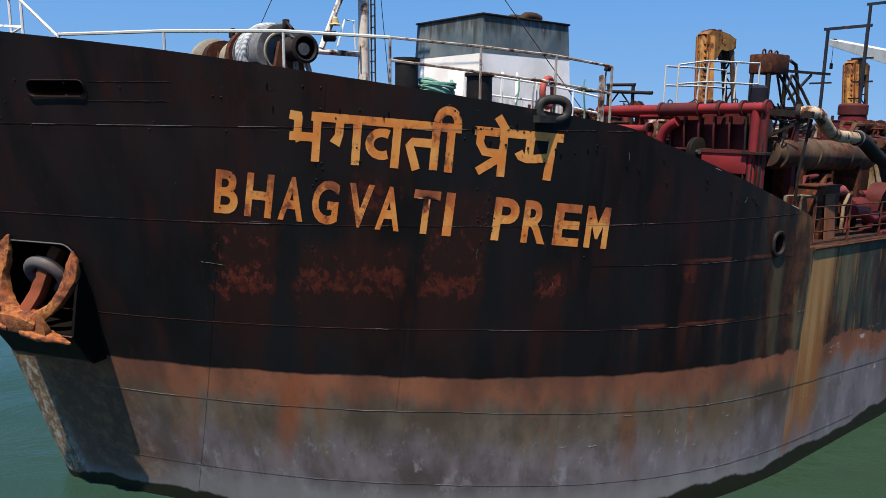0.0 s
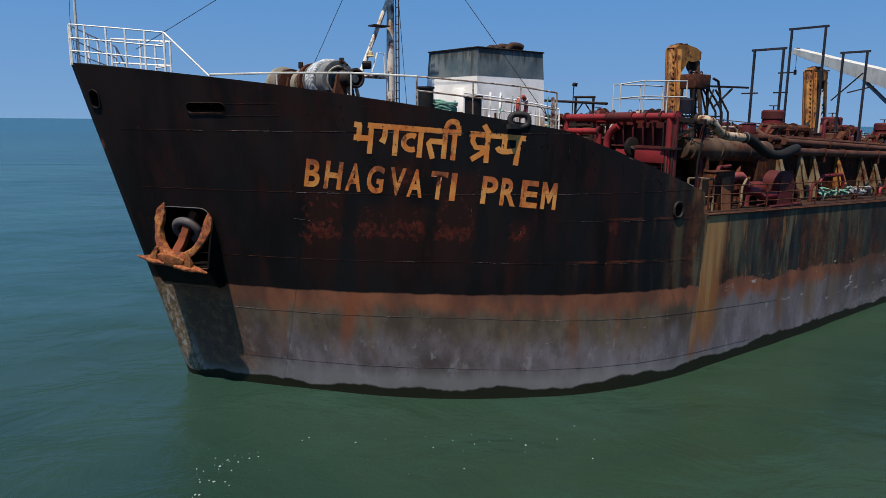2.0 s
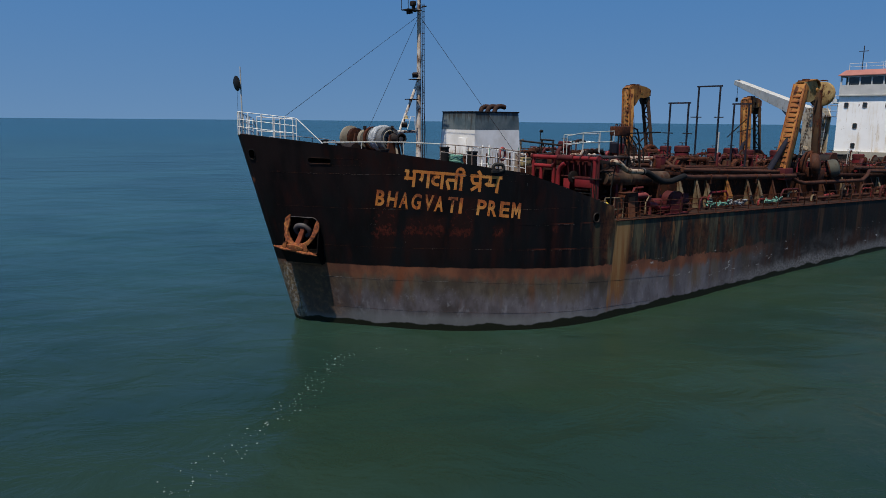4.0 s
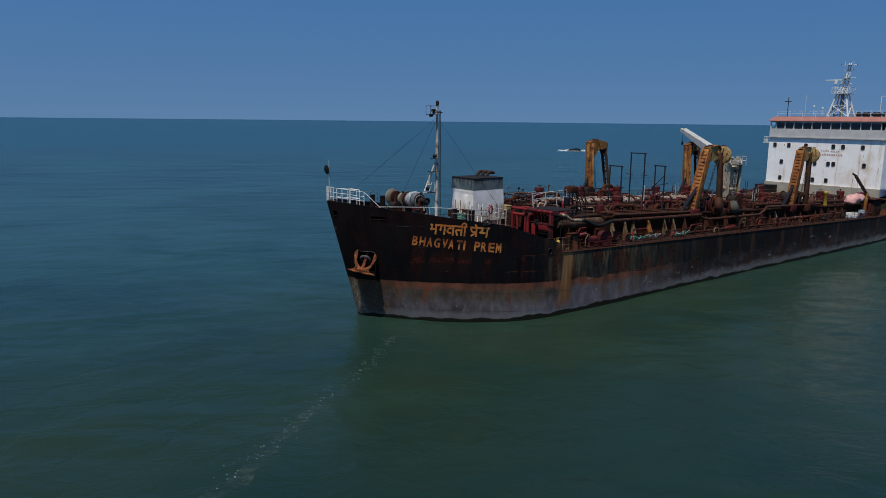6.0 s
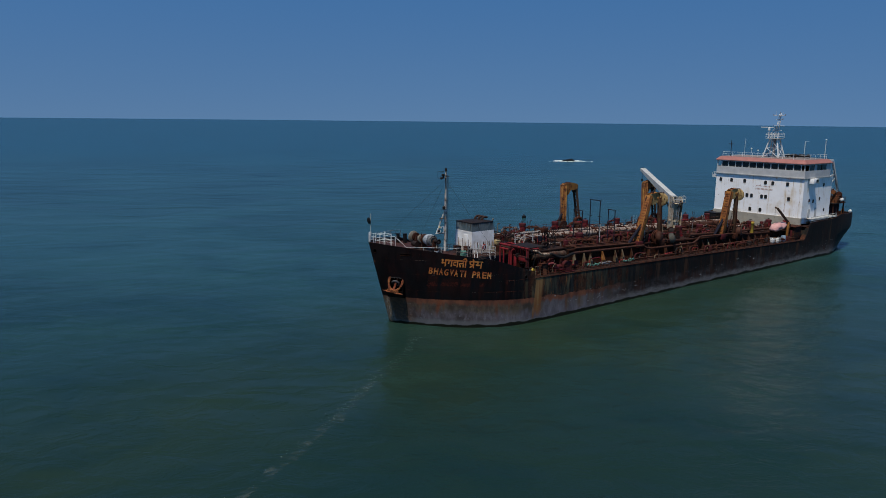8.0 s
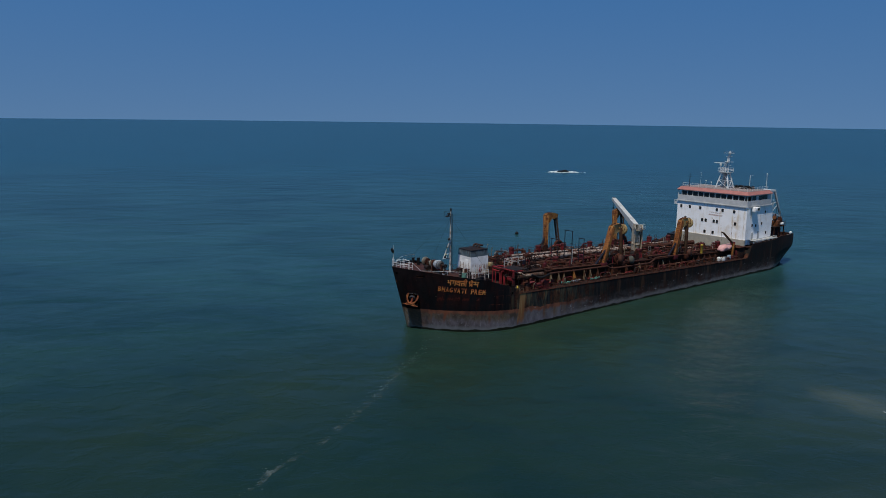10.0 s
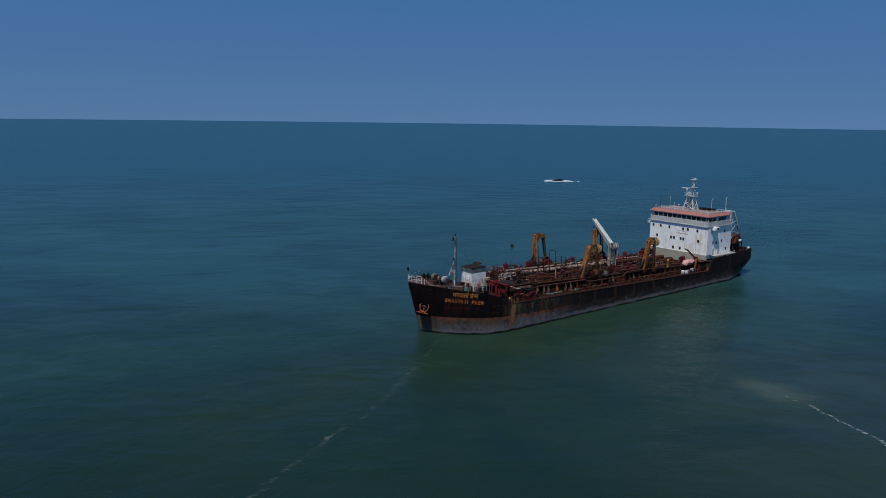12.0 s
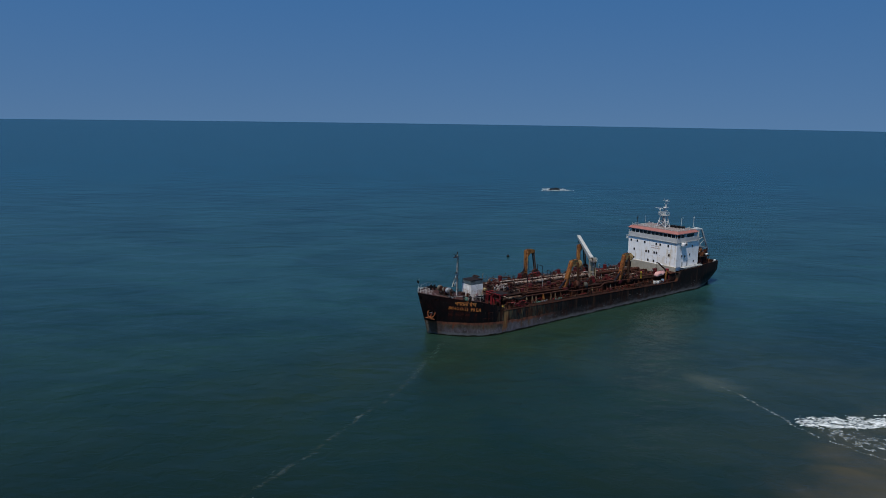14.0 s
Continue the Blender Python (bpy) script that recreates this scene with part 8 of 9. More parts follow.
for k in range(16):
    x, y = g_valve.uniform(28, 80), g_valve.uniform(-7.4, 5.0)
    p = Vector((x, y, coam(x) + g_valve.uniform(0.5, 1.6)))
    q = p + Vector((g_valve.uniform(2, 7), g_valve.uniform(-1.5, 1.5), g_valve.uniform(-0.9, 0.2)))
    q.z = max(q.z, coam(q.x) + 0.2)
    pts = [(p.x, p.y, coam(p.x))] + sag(p, q, g_valve.uniform(0.1, 0.5)) + [(q.x, q.y, coam(q.x))]
    solo("slack_hose", Build().tube(pts, g_valve.choice((0.03, 0.04, 0.06)), 6), g_valve.choice((M_RUBBER, M_RUST, M_DARK)), "slack hose looped over the hopper deck", "hose", "slack hoses")
for k in range(12):
    x, y = 18.9 + 0.62 * k, -8.3 + 0.5 * (k % 3)
    pipe("red_branch_pipe", "dull red branch pipe by the pump frame", [(x, y, deck(x)), (x, y, deck(x) + 0.5 + 0.25 * (k % 4)), (x + 0.25, y + 0.1, deck(x) + 0.75 + 0.25 * (k % 4)), (x + 1.1, y + 0.1, deck(x) + 0.8 + 0.25 * (k % 4)), (x + 1.2, y + 0.6, deck(x) + 0.4)], (0.07, 0.10, 0.14)[k % 3], (M_RED, M_DARKRED, M_RUST)[k % 3], "red branch pipes", seg=8)


# ---- bridge house aft ----
def window_part(parent, c, w, h, normal, name="window", rim=M_GREY, pane_only=False):
    """A window with a raised rim and a dark pane set in it."""
    nn = Vector(normal)
    across = Vector((0, 0, 1)).cross(nn).normalized()
    up = Vector((0, 0, 1))
    c = Vector(c)
    r = 0.28 * min(w, h)
    pts = []
    for sx, sy, a0 in ((1, 1, 0), (-1, 1, 90), (-1, -1, 180), (1, -1, 270)):
        for a in (0, 30, 60, 90):
            t = radians(a0 + a)
            pts.append((sx * (w / 2 - r) + r * math.cos(t), sy * (h / 2 - r) + r * math.sin(t)))
    pane = part(name, Build().plate(pts, 0.03, c + nn * 0.012, across, up), M_GLASS, parent, "dark window pane")
    ring = [c + nn * 0.03 + across * u * 1.05 + up * v * 1.05 for u, v in pts]
    ob = new("frame", Build().tube(ring + ring[:2], 0.045, 5, False).mesh("frame", rim))
    ob.parent = pane
    ob.matrix_parent_inverse = pane.matrix_basis.inverted() if pane.parent is None else (pane.parent.matrix_basis @ pane.matrix_parent_inverse).inverted()
    return pane


def bridge_house():
    xf, xa, w = 89.3, 101.0, 8.75
    h = thing("bridge_house", (xf, 0, 4.5), "white four-storey bridge house with salmon roof edge, rust streaks", "deckhouse")
    z0, z1 = 7.6, 15.05
    part("front_wall", Build().box((xf + 0.06, 0, (z0 + z1) / 2), (0.12, 2 * w + 0.5, z1 - z0)), M_HOUSE, h)
    for s in (-1, 1):
        part("side_wall", Build().box(((xf + 0.12 + xa) / 2, s * (w - 0.06), (z0 - 1.2 + z1) / 2), (xa - xf - 0.12, 0.12, z1 - z0 + 1.2)), M_HOUSE, h)
        part("corner_fin", Build().plate([(0, 0), (2.3, 0), (0.9, z1 - z0), (0, z1 - z0)], 0.24, (xf + 0.125, s * (w + 0.13), z0), (1, 0, 0), (0, 0, 1)), M_HOUSE, h)
    part("back_wall", Build().box((xa - 0.06, 0, (z0 + z1) / 2), (0.12, 2 * w - 0.24, z1 - z0)), M_HOUSE, h)
    skirt = [(-w - 0.3, 4.3), (w + 0.3, 4.3), (w + 0.3, z0 - 0.003), (-w - 0.3, z0 - 0.003)]
    part("skirt_wall", Build().plate(skirt, 0.5, (xf - 0.05, 0, 0), (0, 1, 0), (0, 0, 1)), M_SKIRT, h, "grey lower skirt wall")
    # portholes of three decks
    for z, ys in ((13.75, (7.94, 5.57, 2.77, -1.54, -3.0, -5.9)), (11.0, (6.57, 2.03, 1.09, -1.0, -1.82, -6.35)), (8.35, (6.6, 1.18, -0.93))):
        for y in ys:
            window_part(h, (xf, y, z), 0.50, 0.66, (-1, 0, 0), "porthole", M_RIM)
    for x, z in ((92.3, 10.75), (93.9, 10.55), (97.6, 13.5), (96.4, 10.9), (98.6, 8.6)):
        window_part(h, (x, -w, z), 0.42, 0.6, (0, -1, 0), "porthole", M_RIM)
    for x, z in ((92.6, 8.2), (95.2, 8.3)):
        part("side_door", Build().box((x, -w - 0.03, z), (0.75, 0.06, 1.7), None, 0.02), M_GREYWHITE, h)
    # writing on the front, too worn to read
    for y0, y1, z, hh in ((0.3, -1.0, 13.05, 0.20), (-1.2, -2.5, 12.98, 0.20), (0.4, -2.9, 12.45, 0.32)):
        k, y = 0, y0
        while y > y1:
            part("faded_mark", Build().box((xf - 0.006, y - 0.10, z), (0.012, 0.17, hh)), M_FADED, h)
            y -= 0.27
    # wheelhouse
    zb, zs, zw, zt = 15.05, 16.42, 17.50, 17.72
    part("wheelhouse_deck", Build().box(((xf + xa) / 2 - 0.4, 0, zb), (xa - xf - 0.2, 2 * w + 0.7, 0.16)), M_GREYWHITE, h)
    xw = xf - 0.15
    part("bulwark_front", Build().box((xw + 0.05, 0, (zb + zs) / 2 + 0.05), (0.1, 2 * w + 0.5, zs - zb - 0.05)), M_HOUSE2, h)
    for s in (-1, 1):
        part("bulwark_side", Build().box(((xw + 0.1 + 99.3) / 2, s * (w + 0.2), (zb + zs) / 2 + 0.05), (99.3 - xw - 0.1, 0.1, zs - zb - 0.05)), M_HOUSE2, h)
    part("bulwark_back", Build().box((99.3, 0, (zb + zt) / 2), (0.1, 2 * w, zt - zb)), M_HOUSE2, h)
    part("window_head", Build().box((xw + 0.1, 0, (zw + zt) / 2 + 0.02), (0.22, 2 * w + 0.5, zt - zw + 0.1)), M_HOUSE2, h)
    for s in (-1, 1):
        part("window_head", Build().box(((xw + 99.3) / 2 + 0.12, s * (w + 0.14), (zw + zt) / 2 + 0.02), (99.3 - xw - 0.24, 0.22, zt - zw + 0.1)), M_HOUSE2, h)
    n = 11
    ys = [7.95 - 1.47 * i for i in range(n + 1)]
    for y in [8.85] + ys + [-8.85]:
        part("mullion", Build().box((xw + 0.08, y, (zs + zw) / 2), (0.12, 0.16, zw - zs)), M_HOUSE2, h)
    for a, c in zip(ys, ys[1:]):
        part("bridge_window", Build().box((xw + 0.12, (a + c) / 2, (zs + zw) / 2), (0.03, a - c - 0.18, zw - zs - 0.02)), M_GLASS, h, "dark bridge window")
    part("inner_front", Build().box((xw + 1.6, 0, (zs + zw) / 2 + 0.2), (0.1, 2 * w - 2.2, 2.2)), M_DARK, h)
    for s in (-1, 1):
        for x0, x1 in ((91.0, 92.8), (93.8, 95.5), (95.7, 97.6)):
            part("bridge_window", Build().box(((x0 + x1) / 2, s * (w + 0.17), (zs + zw) / 2), (x1 - x0 - 0.1, 0.03, zw - zs - 0.02)), M_GLASS, h, "dark bridge window")
        for x0, x1 in ((90.75, 91.0), (92.8, 93.8), (97.6, 99.3)):
            part("side_panel", Build().box(((x0 + x1) / 2, s * (w + 0.15), (zs + zw) / 2), (x1 - x0, 0.1, zw - zs)), M_HOUSE2, h)
        part("corner_post", Build().box((xw + 0.08, s * (w + 0.15), (zs + zw) / 2), (0.14, 0.14, zw - zs)), M_HOUSE2, h)
    o = [(xf - 0.45, w + 0.45), (xf - 0.45, -w - 0.45), (99.7, -w - 0.45), (99.7, w + 0.45)]
    i = [(xf + 0.25, w - 0.2), (xf + 0.25, -w + 0.2), (99.1, -w + 0.2), (99.1, w - 0.2)]
    vs = [(*p, 17.75) for p in o] + [(*p, 18.42) for p in i] + [(*p, 17.66) for p in o]
    part("roof", Build().add(vs, [(0, 1, 5, 4), (1, 2, 6, 5), (2, 3, 7, 6), (3, 0, 4, 7), (4, 5, 6, 7), (8, 9, 1, 0), (9, 10, 2, 1), (10, 11, 3, 2), (11, 8, 0, 3), (11, 10, 9, 8)]), M_SALMON, h, "salmon-painted sloping roof edge")
    part("roof_deck", Build().box(((xf + 99.4) / 2, 0, 18.44), (8.6, 2 * w - 0.5, 0.04)), M_ROOFGREY, h)
    # bridge wing cabs
    part("wing_cab", Build().box((92.4, -w - 0.55, 14.45), (2.1, 0.9, 0.95), None, 0.03), M_HOUSE, h)
    window_part(h, (92.7, -w - 1.0, 14.5), 0.8, 0.55, (0, -1, 0), "wing_window", M_GREY)
    part("wing_platform", Build().box((90.0, w + 0.7, 14.05), (1.3, 1.2, 0.08)), M_WHITE, h)
    rl = Build()
    for hgt in (0.5, 1.0):
        rl.tube([(89.4, w + 0.3, 14.05 + hgt), (89.4, w + 1.25, 14.05 + hgt), (90.6, w + 1.25, 14.05 + hgt)], 0.03, 5)
    for px_, py_ in ((89.4, w + 0.8), (89.4, w + 1.25), (90.0, w + 1.25), (90.6, w + 1.25)):
        rl.tube([(px_, py_, 14.05), (px_, py_, 15.05)], 0.03, 5)
    part("wing_rail", rl, M_WHITE, h)
    part("wing_bucket", Build().lathe([(0, 0), (0.75, 0), (0.75, 0.55), (0.70, 0.55), (0.70, 0.05), (0, 0.05)], (90.0, w + 0.65, 14.06), (0, 0, 1), 18), M_WHITE, h)
    # boat deck edge and ladders on the port side
    part("boat_deck", Build().box((96.5, -w - 0.8, 7.35), (9.6, 1.6, 0.1)), M_GREYWHITE, h)


M_RIM = worn("rusty_rim", (0.13, 0.10, 0.085), (0.20, 0.17, 0.15), 0.4, 0.6, scale=2.0)
M_HOUSE2 = worn("wheelhouse_grey_white", (0.56, 0.56, 0.55), (0.48, 0.48, 0.47), 0.10, 0.5)
M_FADED = plain("faded_lettering", (0.36, 0.23, 0.20), (0.55, 0.42, 0.37), 0.7, 3)
M_ROOFGREY = plain("roof_deck_grey", (0.26, 0.21, 0.19), (0.18, 0.15, 0.14), 0.8, 2)
bridge_house()
railing("roof_rail", "white railing round the wheelhouse roof", [(89.9, 8.3, 18.45)] + [(89.9, y, 18.45) for y in (6.2, 4.1, 2.0, 0, -2.0, -4.1, -6.2)] + [(89.9, -8.3, 18.45), (92, -8.3, 18.45), (94, -8.3, 18.45), (96, -8.3, 18.45), (98.6, -8.3, 18.45)], (0.5, 1.0), 0.85, M_WHITE, 0.03, 0.025)
railing("poop_rail", "grey ship's side railing on the poop", [(90.6 + 1.7 * i, -10.35, sheer(91) - 0.03 + 0.018 * i) for i in range(7)], (0.33, 0.66, 1.0), 0.95, M_GREYWHITE, 0.03, 0.05)


# ---- radar mast ----
def radar_mast():
    x, y, zb = 94.6, 0.2, 18.45
    m = thing("radar_mast", (x, y, zb), "white tripod radar mast with platforms and aerials", "mast")
    feet = [(-1.25, -1.75), (-1.25, 1.75), (1.35, 1.75), (1.35, -1.75)]
    low = [Vector((x + dx, y + dy, zb)) for dx, dy in feet]
    high = [Vector((x + dx * 0.42, y + dy * 0.45, zb + 4.1)) for dx, dy in feet]
    for a, c in zip(low, high):
        part("leg", Build().tube([a, c], 0.15, 8), M_WHITE, m)
    for k in range(4):
        a, c, e, f = low[k], high[k], low[(k + 1) % 4], high[(k + 1) % 4]
        br = Build().tube([a, e.lerp(f, 0.5)], 0.065, 6).tube([e, a.lerp(c, 0.5)], 0.065, 6)
        br.tube([a.lerp(c, 0.5), e.lerp(f, 0.5)], 0.06, 6).tube([a.lerp(c, 0.5), f], 0.05, 6)
        part("brace", br, M_WHITE if k in (0, 3) else M_GREY, m)
    part("inner_trunk", Build().tube([(x, y, zb), (x, y, zb + 4.1)], 0.30, 10), M_GREY, m)
    part("platform", Build().box((x, y, zb + 4.15), (2.3, 2.9, 0.12)), M_GREYWHITE, m)
    rl = Build()
    cs = [(-1.15, -1.45), (-1.15, 0), (-1.15, 1.45), (1.15, 1.45), (1.15, 0), (1.15, -1.45)]
    for hgt in (0.4, 0.75, 1.1):
        rl.tube([(x + a, y + c, zb + 4.2 + hgt) for a, c in cs + cs[:1]], 0.03, 5)
    for a, c in cs:
        rl.tube([(x + a, y + c, zb + 4.2), (x + a, y + c, zb + 5.3)], 0.035, 5)
    part("platform_rail", rl, M_WHITE, m)
    # lattice topmast, leaning a little
    lo = [Vector((x + 0.1 + a, y - 0.35 + c, zb + 4.2)) for a, c in ((-0.3, -0.35), (-0.3, 0.45), (0.4, 0.05))]
    hi = [Vector((x + 0.15 + a, y - 0.75 + c, zb + 9.6)) for a, c in ((-0.12, -0.16), (-0.12, 0.2), (0.16, 0.02))]
    for a, c in zip(lo, hi):
        part("topmast_leg", Build().tube([a, c], 0.10, 7, r_end=0.07), M_WHITE, m)
    for k in range(6):
        lat = Build()
        for q in range(3):
            a, c, e, f = lo[q], hi[q], lo[(q + 1) % 3], hi[(q + 1) % 3]
            lat.tube([a.lerp(c, k / 6), e.lerp(f, (k + 1) / 6)], 0.035, 5).tube([a.lerp(c, (k + 1) / 6), e.lerp(f, (k + 1) / 6)], 0.035, 5)
        part("lacing", lat, M_WHITE, m)
    part("upper_strut", Build().tube([(x - 0.6, y + 1.3, zb + 4.2), (x + 0.05, y - 0.35, zb + 7.2)], 0.09, 6).tube([(x - 0.6, y + 0.8, zb + 4.2), (x + 0.05, y - 0.35, zb + 6.4)], 0.06, 6), M_WHITE, m)
    for hgt, l, o in ((5.9, 1.0, -0.3), (6.9, 1.1, -0.7), (8.3, 0.8, -0.6), (9.2, 1.35, -0.55)):
        part("yard", Build().tube([(x + 0.1, y + o - l, zb + hgt), (x + 0.1, y + o + l, zb + hgt)], 0.055, 6), M_WHITE, m)
    part("small_platform", Build().box((x - 0.35, y - 0.5, zb + 6.9), (1.0, 1.1, 0.06)), M_WHITE, m)
    part("small_platform", Build().box((x - 0.1, y - 0.7, zb + 9.2), (0.9, 1.0, 0.06)), M_WHITE, m)
    part("radar_scanner", Build().box((x - 0.9, y + 1.35, zb + 6.55), (0.24, 2.7, 0.2), pose(0, 0, 0, 0, 0, 12).to_3x3(), 0.05).lathe([(0, 0), (0.26, 0), (0.24, 0.6), (0, 0.62)], (x - 0.9, y + 1.0, zb + 5.9)).tube([(x - 0.9, y + 1.0, zb + 4.2), (x - 0.9, y + 1.0, zb + 5.95)], 0.10, 7), M_WHITE, m, "white radar scanner bar")
    for p in ((x, y - 1.85, zb + 9.2), (x, y + 0.75, zb + 9.2), (x, y - 0.75, zb + 9.65), (x - 0.3, y - 0.9, zb + 6.95), (x - 0.3, y + 0.35, zb + 6.95), (x, y - 1.35, zb + 8.3)):
        part("signal_lamp", Build().lathe([(0, 0), (0.09, 0), (0.09, 0.22), (0, 0.25)], p), M_GREY, m)
    part("whip_aerial", Build().tube([(x + 0.1, y + 0.2, zb + 9.2), (x + 0.1, y + 0.2, zb + 10.0)], 0.025, 5).tube([(x + 0.1, y - 1.2, zb + 9.2), (x + 0.1, y - 1.2, zb + 9.9)], 0.025, 5), M_WHITE, m)
    return m


radar_mast().scale = (0.92, 0.92, 0.89)


def pole(name, label, x, y, z0, z1, r, material, top=None):
    t = thing(name, (x, y, z0), label, "aerial", "roof aerials")
    part("pole", Build().tube([(x, y, z0), (x, y, z1)], r, 8), material, t)
    if top == "cross":
        part("yard", Build().tube([(x, y - 0.6, z1 - 0.7), (x, y + 0.6, z1 - 0.7)], 0.05, 6), material, t)
    elif top == "dome":
        part("dome", Build().lathe([(0, 0), (0.15, 0), (0.17, 0.10), (0.12, 0.2), (0, 0.25)], (x, y, z1)), M_WHITE, t, "small white radome")
    elif top == "arm":
        part("arm", Build().beam((x, y, z1), (x, y - 0.7, z1 + 0.05), 0.06), material, t)
    return t


pole("signal_mast", "dark signal mast with a cross yard on the roof", 90.4, 6.9, 18.45, 21.6, 0.06, M_DARK, "cross")
pole("whip_aerial", "thin white whip aerial on the roof", 91.0, 4.3, 18.45, 22.0, 0.025, M_WHITE)
pole("whip_aerial", "short white aerial with a small dome", 91.2, 3.0, 18.45, 20.0, 0.03, M_WHITE, "dome")
pole("whip_aerial", "short white aerial with a small dome", 91.2, 1.6, 18.45, 19.7, 0.03, M_WHITE, "dome")
pole("lamp_pole", "white pole with a short arm on the roof", 96.8, -4.8, 18.45, 21.7, 0.06, M_WHITE, "arm")
pole("dome_aerial", "white pole with a small radome at the roof corner", 98.4, -8.0, 18.45, 22.0, 0.06, M_WHITE, "dome")
g = random.Random(8)
for i in range(6):
    c = (96.2 + 0.5 * (i % 2), -2.0 - 0.75 * i, 18.46)
    t = thing("rolled_raft", c, "dark rolled bundle lying on the roof", "bundle", "roof bundles")
    part("roll", Build().tube([(c[0] - 0.5, c[1], c[2] + 0.38), (c[0] + 0.5, c[1] + 0.2, c[2] + 0.38)], 0.36, 12), M_BLACK, t)
    for k in (-0.25, 0.25):
        part("strap", Build().ring((c[0] + k, c[1] + 0.1 + 0.2 * k, c[2] + 0.38), 0.37, 0.02, (1, 0.2, 0), 16, 4), M_STEEL, t)

# ---- gear before the house ----
c0 = Vector((82.4, -8.5, coam(82) + 0.30))
vs, fs, nu, nv = [], [], 34, 24
for i in range(nu + 1):
    for j in range(nv):
        u, a = i / nu * 2 - 1, 2 * math.pi * j / nv
        r = max(0.02, 1 - abs(u) ** 3.0) ** 0.5 * (0.92 - 0.22 * u)
        fold = 0.22 * noise.noise((u * 2.2, math.cos(a) * 1.2, math.sin(a) * 1.2)) + 0.10 * abs(noise.noise((u * 5.0, math.cos(a) * 2.5, math.sin(a) * 2.5)))
        r = max(0.02, r + (fold - 0.05) * r)
        droop = -0.35 * max(0.0, -u - 0.2) + 0.30 * max(0.0, u)
        low = min(0.0, math.sin(a)) * 0.35
        vs.append((c0.x + 2.5 * u, c0.y + (0.95 - 0.2 * low) * r * math.cos(a), c0.z + 0.60 + droop + (0.80 + low * 0.4) * r * math.sin(a)))
for i in range(nu):
    for j in range(nv):
        fs.append((i * nv + j, (i + 1) * nv + j, (i + 1) * nv + (j + 1) % nv, i * nv + (j + 1) % nv))
fs += [tuple(range(nv)), tuple(range(nu * nv, nu * nv + nv))[::-1]]
solo("covered_boat", Build().add(vs, fs), M_PINK, "rescue boat under a faded pink tarpaulin", "boat")


def davit():
    b = Vector((84.6, -9.0, coam(84) + 0.1))
    t = thing("boat_davit", b, "ochre boat davit with its arm raised forward", "davit")
    part("pedestal", Build().beam((b.x, b.y, deck(b.x)), b + Vector((0, 0, 1.6)), 0.5, 0.5, 0.04), M_ORANGE, t)
    part("arm", Build().beam(b + Vector((0.2, 0, 1.4)), (80.6, -8.9, 10.0), 0.30, 0.36, 0.03), M_GANTRYDARK, t)
    part("jib_head", Build().beam((80.9, -8.9, 9.95), (79.6, -8.9, 10.35), 0.22, 0.22, 0.03), M_GANTRYDARK, t)
    part("winch", Build().lathe([(0, 0), (0.34, 0), (0.34, 0.5), (0, 0.5)], b + Vector((0.5, -0.2, 0.9)), (0, 1, 0), 16), M_RUST, t)
    part("fall_wire", Build().tube([(79.7, -8.9, 10.3), (80.2, -8.7, 8.2)], 0.02, 4), M_DARK, t)


davit()
yb = thing("gas_bottle_rack", (74.0, -8.2, coam(74)), "yellow upright ventilator post on the hopper deck", "ventilator")
part("post", Build().lathe([(0, 0), (0.26, 0), (0.26, 1.75), (0.3, 1.8), (0.3, 2.05), (0.22, 2.15), (0, 2.18)], (74.0, -8.0, coam(74) - 0.1)), M_YELLOW, yb)
part("flange", Build().lathe([(0.26, 0), (0.4, 0), (0.4, 0.08), (0.26, 0.08)], (74.0, -8.0, coam(74))), M_RUST, yb)
M_BLUEBIN = plain("pale_blue_plastic", (0.32, 0.42, 0.50), (0.26, 0.34, 0.42), 0.5, 4)
for x, y, m, l, hgt in ((78.8, -9.3, M_WHITE, "white plastic drum on the side deck", 0.8), (79.9, -9.6, M_WHITE, "white plastic drum on the side deck", 0.7), (81.0, -9.4, M_GREY, "grey plastic tub on the side deck", 0.75), (82.6, -9.4, M_BLUEBIN, "pale blue plastic bin on the side deck", 1.0)):
    t = thing("storage_drum", (x, y, deck(x)), l, "drum", "storage drums")
    part("barrel", Build().lathe([(0, 0), (0.38, 0), (0.42, 0.08), (0.42, hgt - 0.08), (0.38, hgt), (0, hgt)], (x, y, deck(x) + 0.04), (0, 0, 1), 18), m, t)
    part("rim", Build().ring((x, y, deck(x) + 0.04 + hgt), 0.40, 0.025, (0, 0, 1), 18, 5), m, t)
cabinet("winch_house", (86.2, 7.2, coam(86)), (2.2, 2.6, 1.7), M_BLACK, "black steel winch house beside the bridge", "winch house")
store = thing("deck_store", (87.2, -7.6, deck(87)), "rust-brown deck store before the house skirt", "store")
part("body", Build().box((87.2, -7.6, deck(87) + 1.25), (2.6, 4.2, 2.5), None, 0.04), M_DECK, store)
part("roof_plate", Build().box((87.1, -7.6, deck(87) + 2.54), (3.0, 4.6, 0.08), None, 0.02), M_RUST, store)
for y in (-8.9, -7.0):
    part("door", Build().box((85.88, y, deck(87) + 1.05), (0.06, 0.8, 1.75), None, 0.02), M_DARKRED, store)
part("side_rail", Build().tube([(86.0, -9.75, deck(87) + 2.2), (88.4, -9.75, deck(87) + 2.2)], 0.04, 6), M_RUST, store)
cabinet("red_locker", (88.0, -6.9, coam(88)), (0.7, 0.9, 1.6), M_RED, "red fire locker against the house skirt", "locker")
cabinet("deck_chest", (87.3, -3.0, coam(87)), (0.9, 1.2, 0.9), M_DARKRED, "dark red deck chest before the house", "chest")


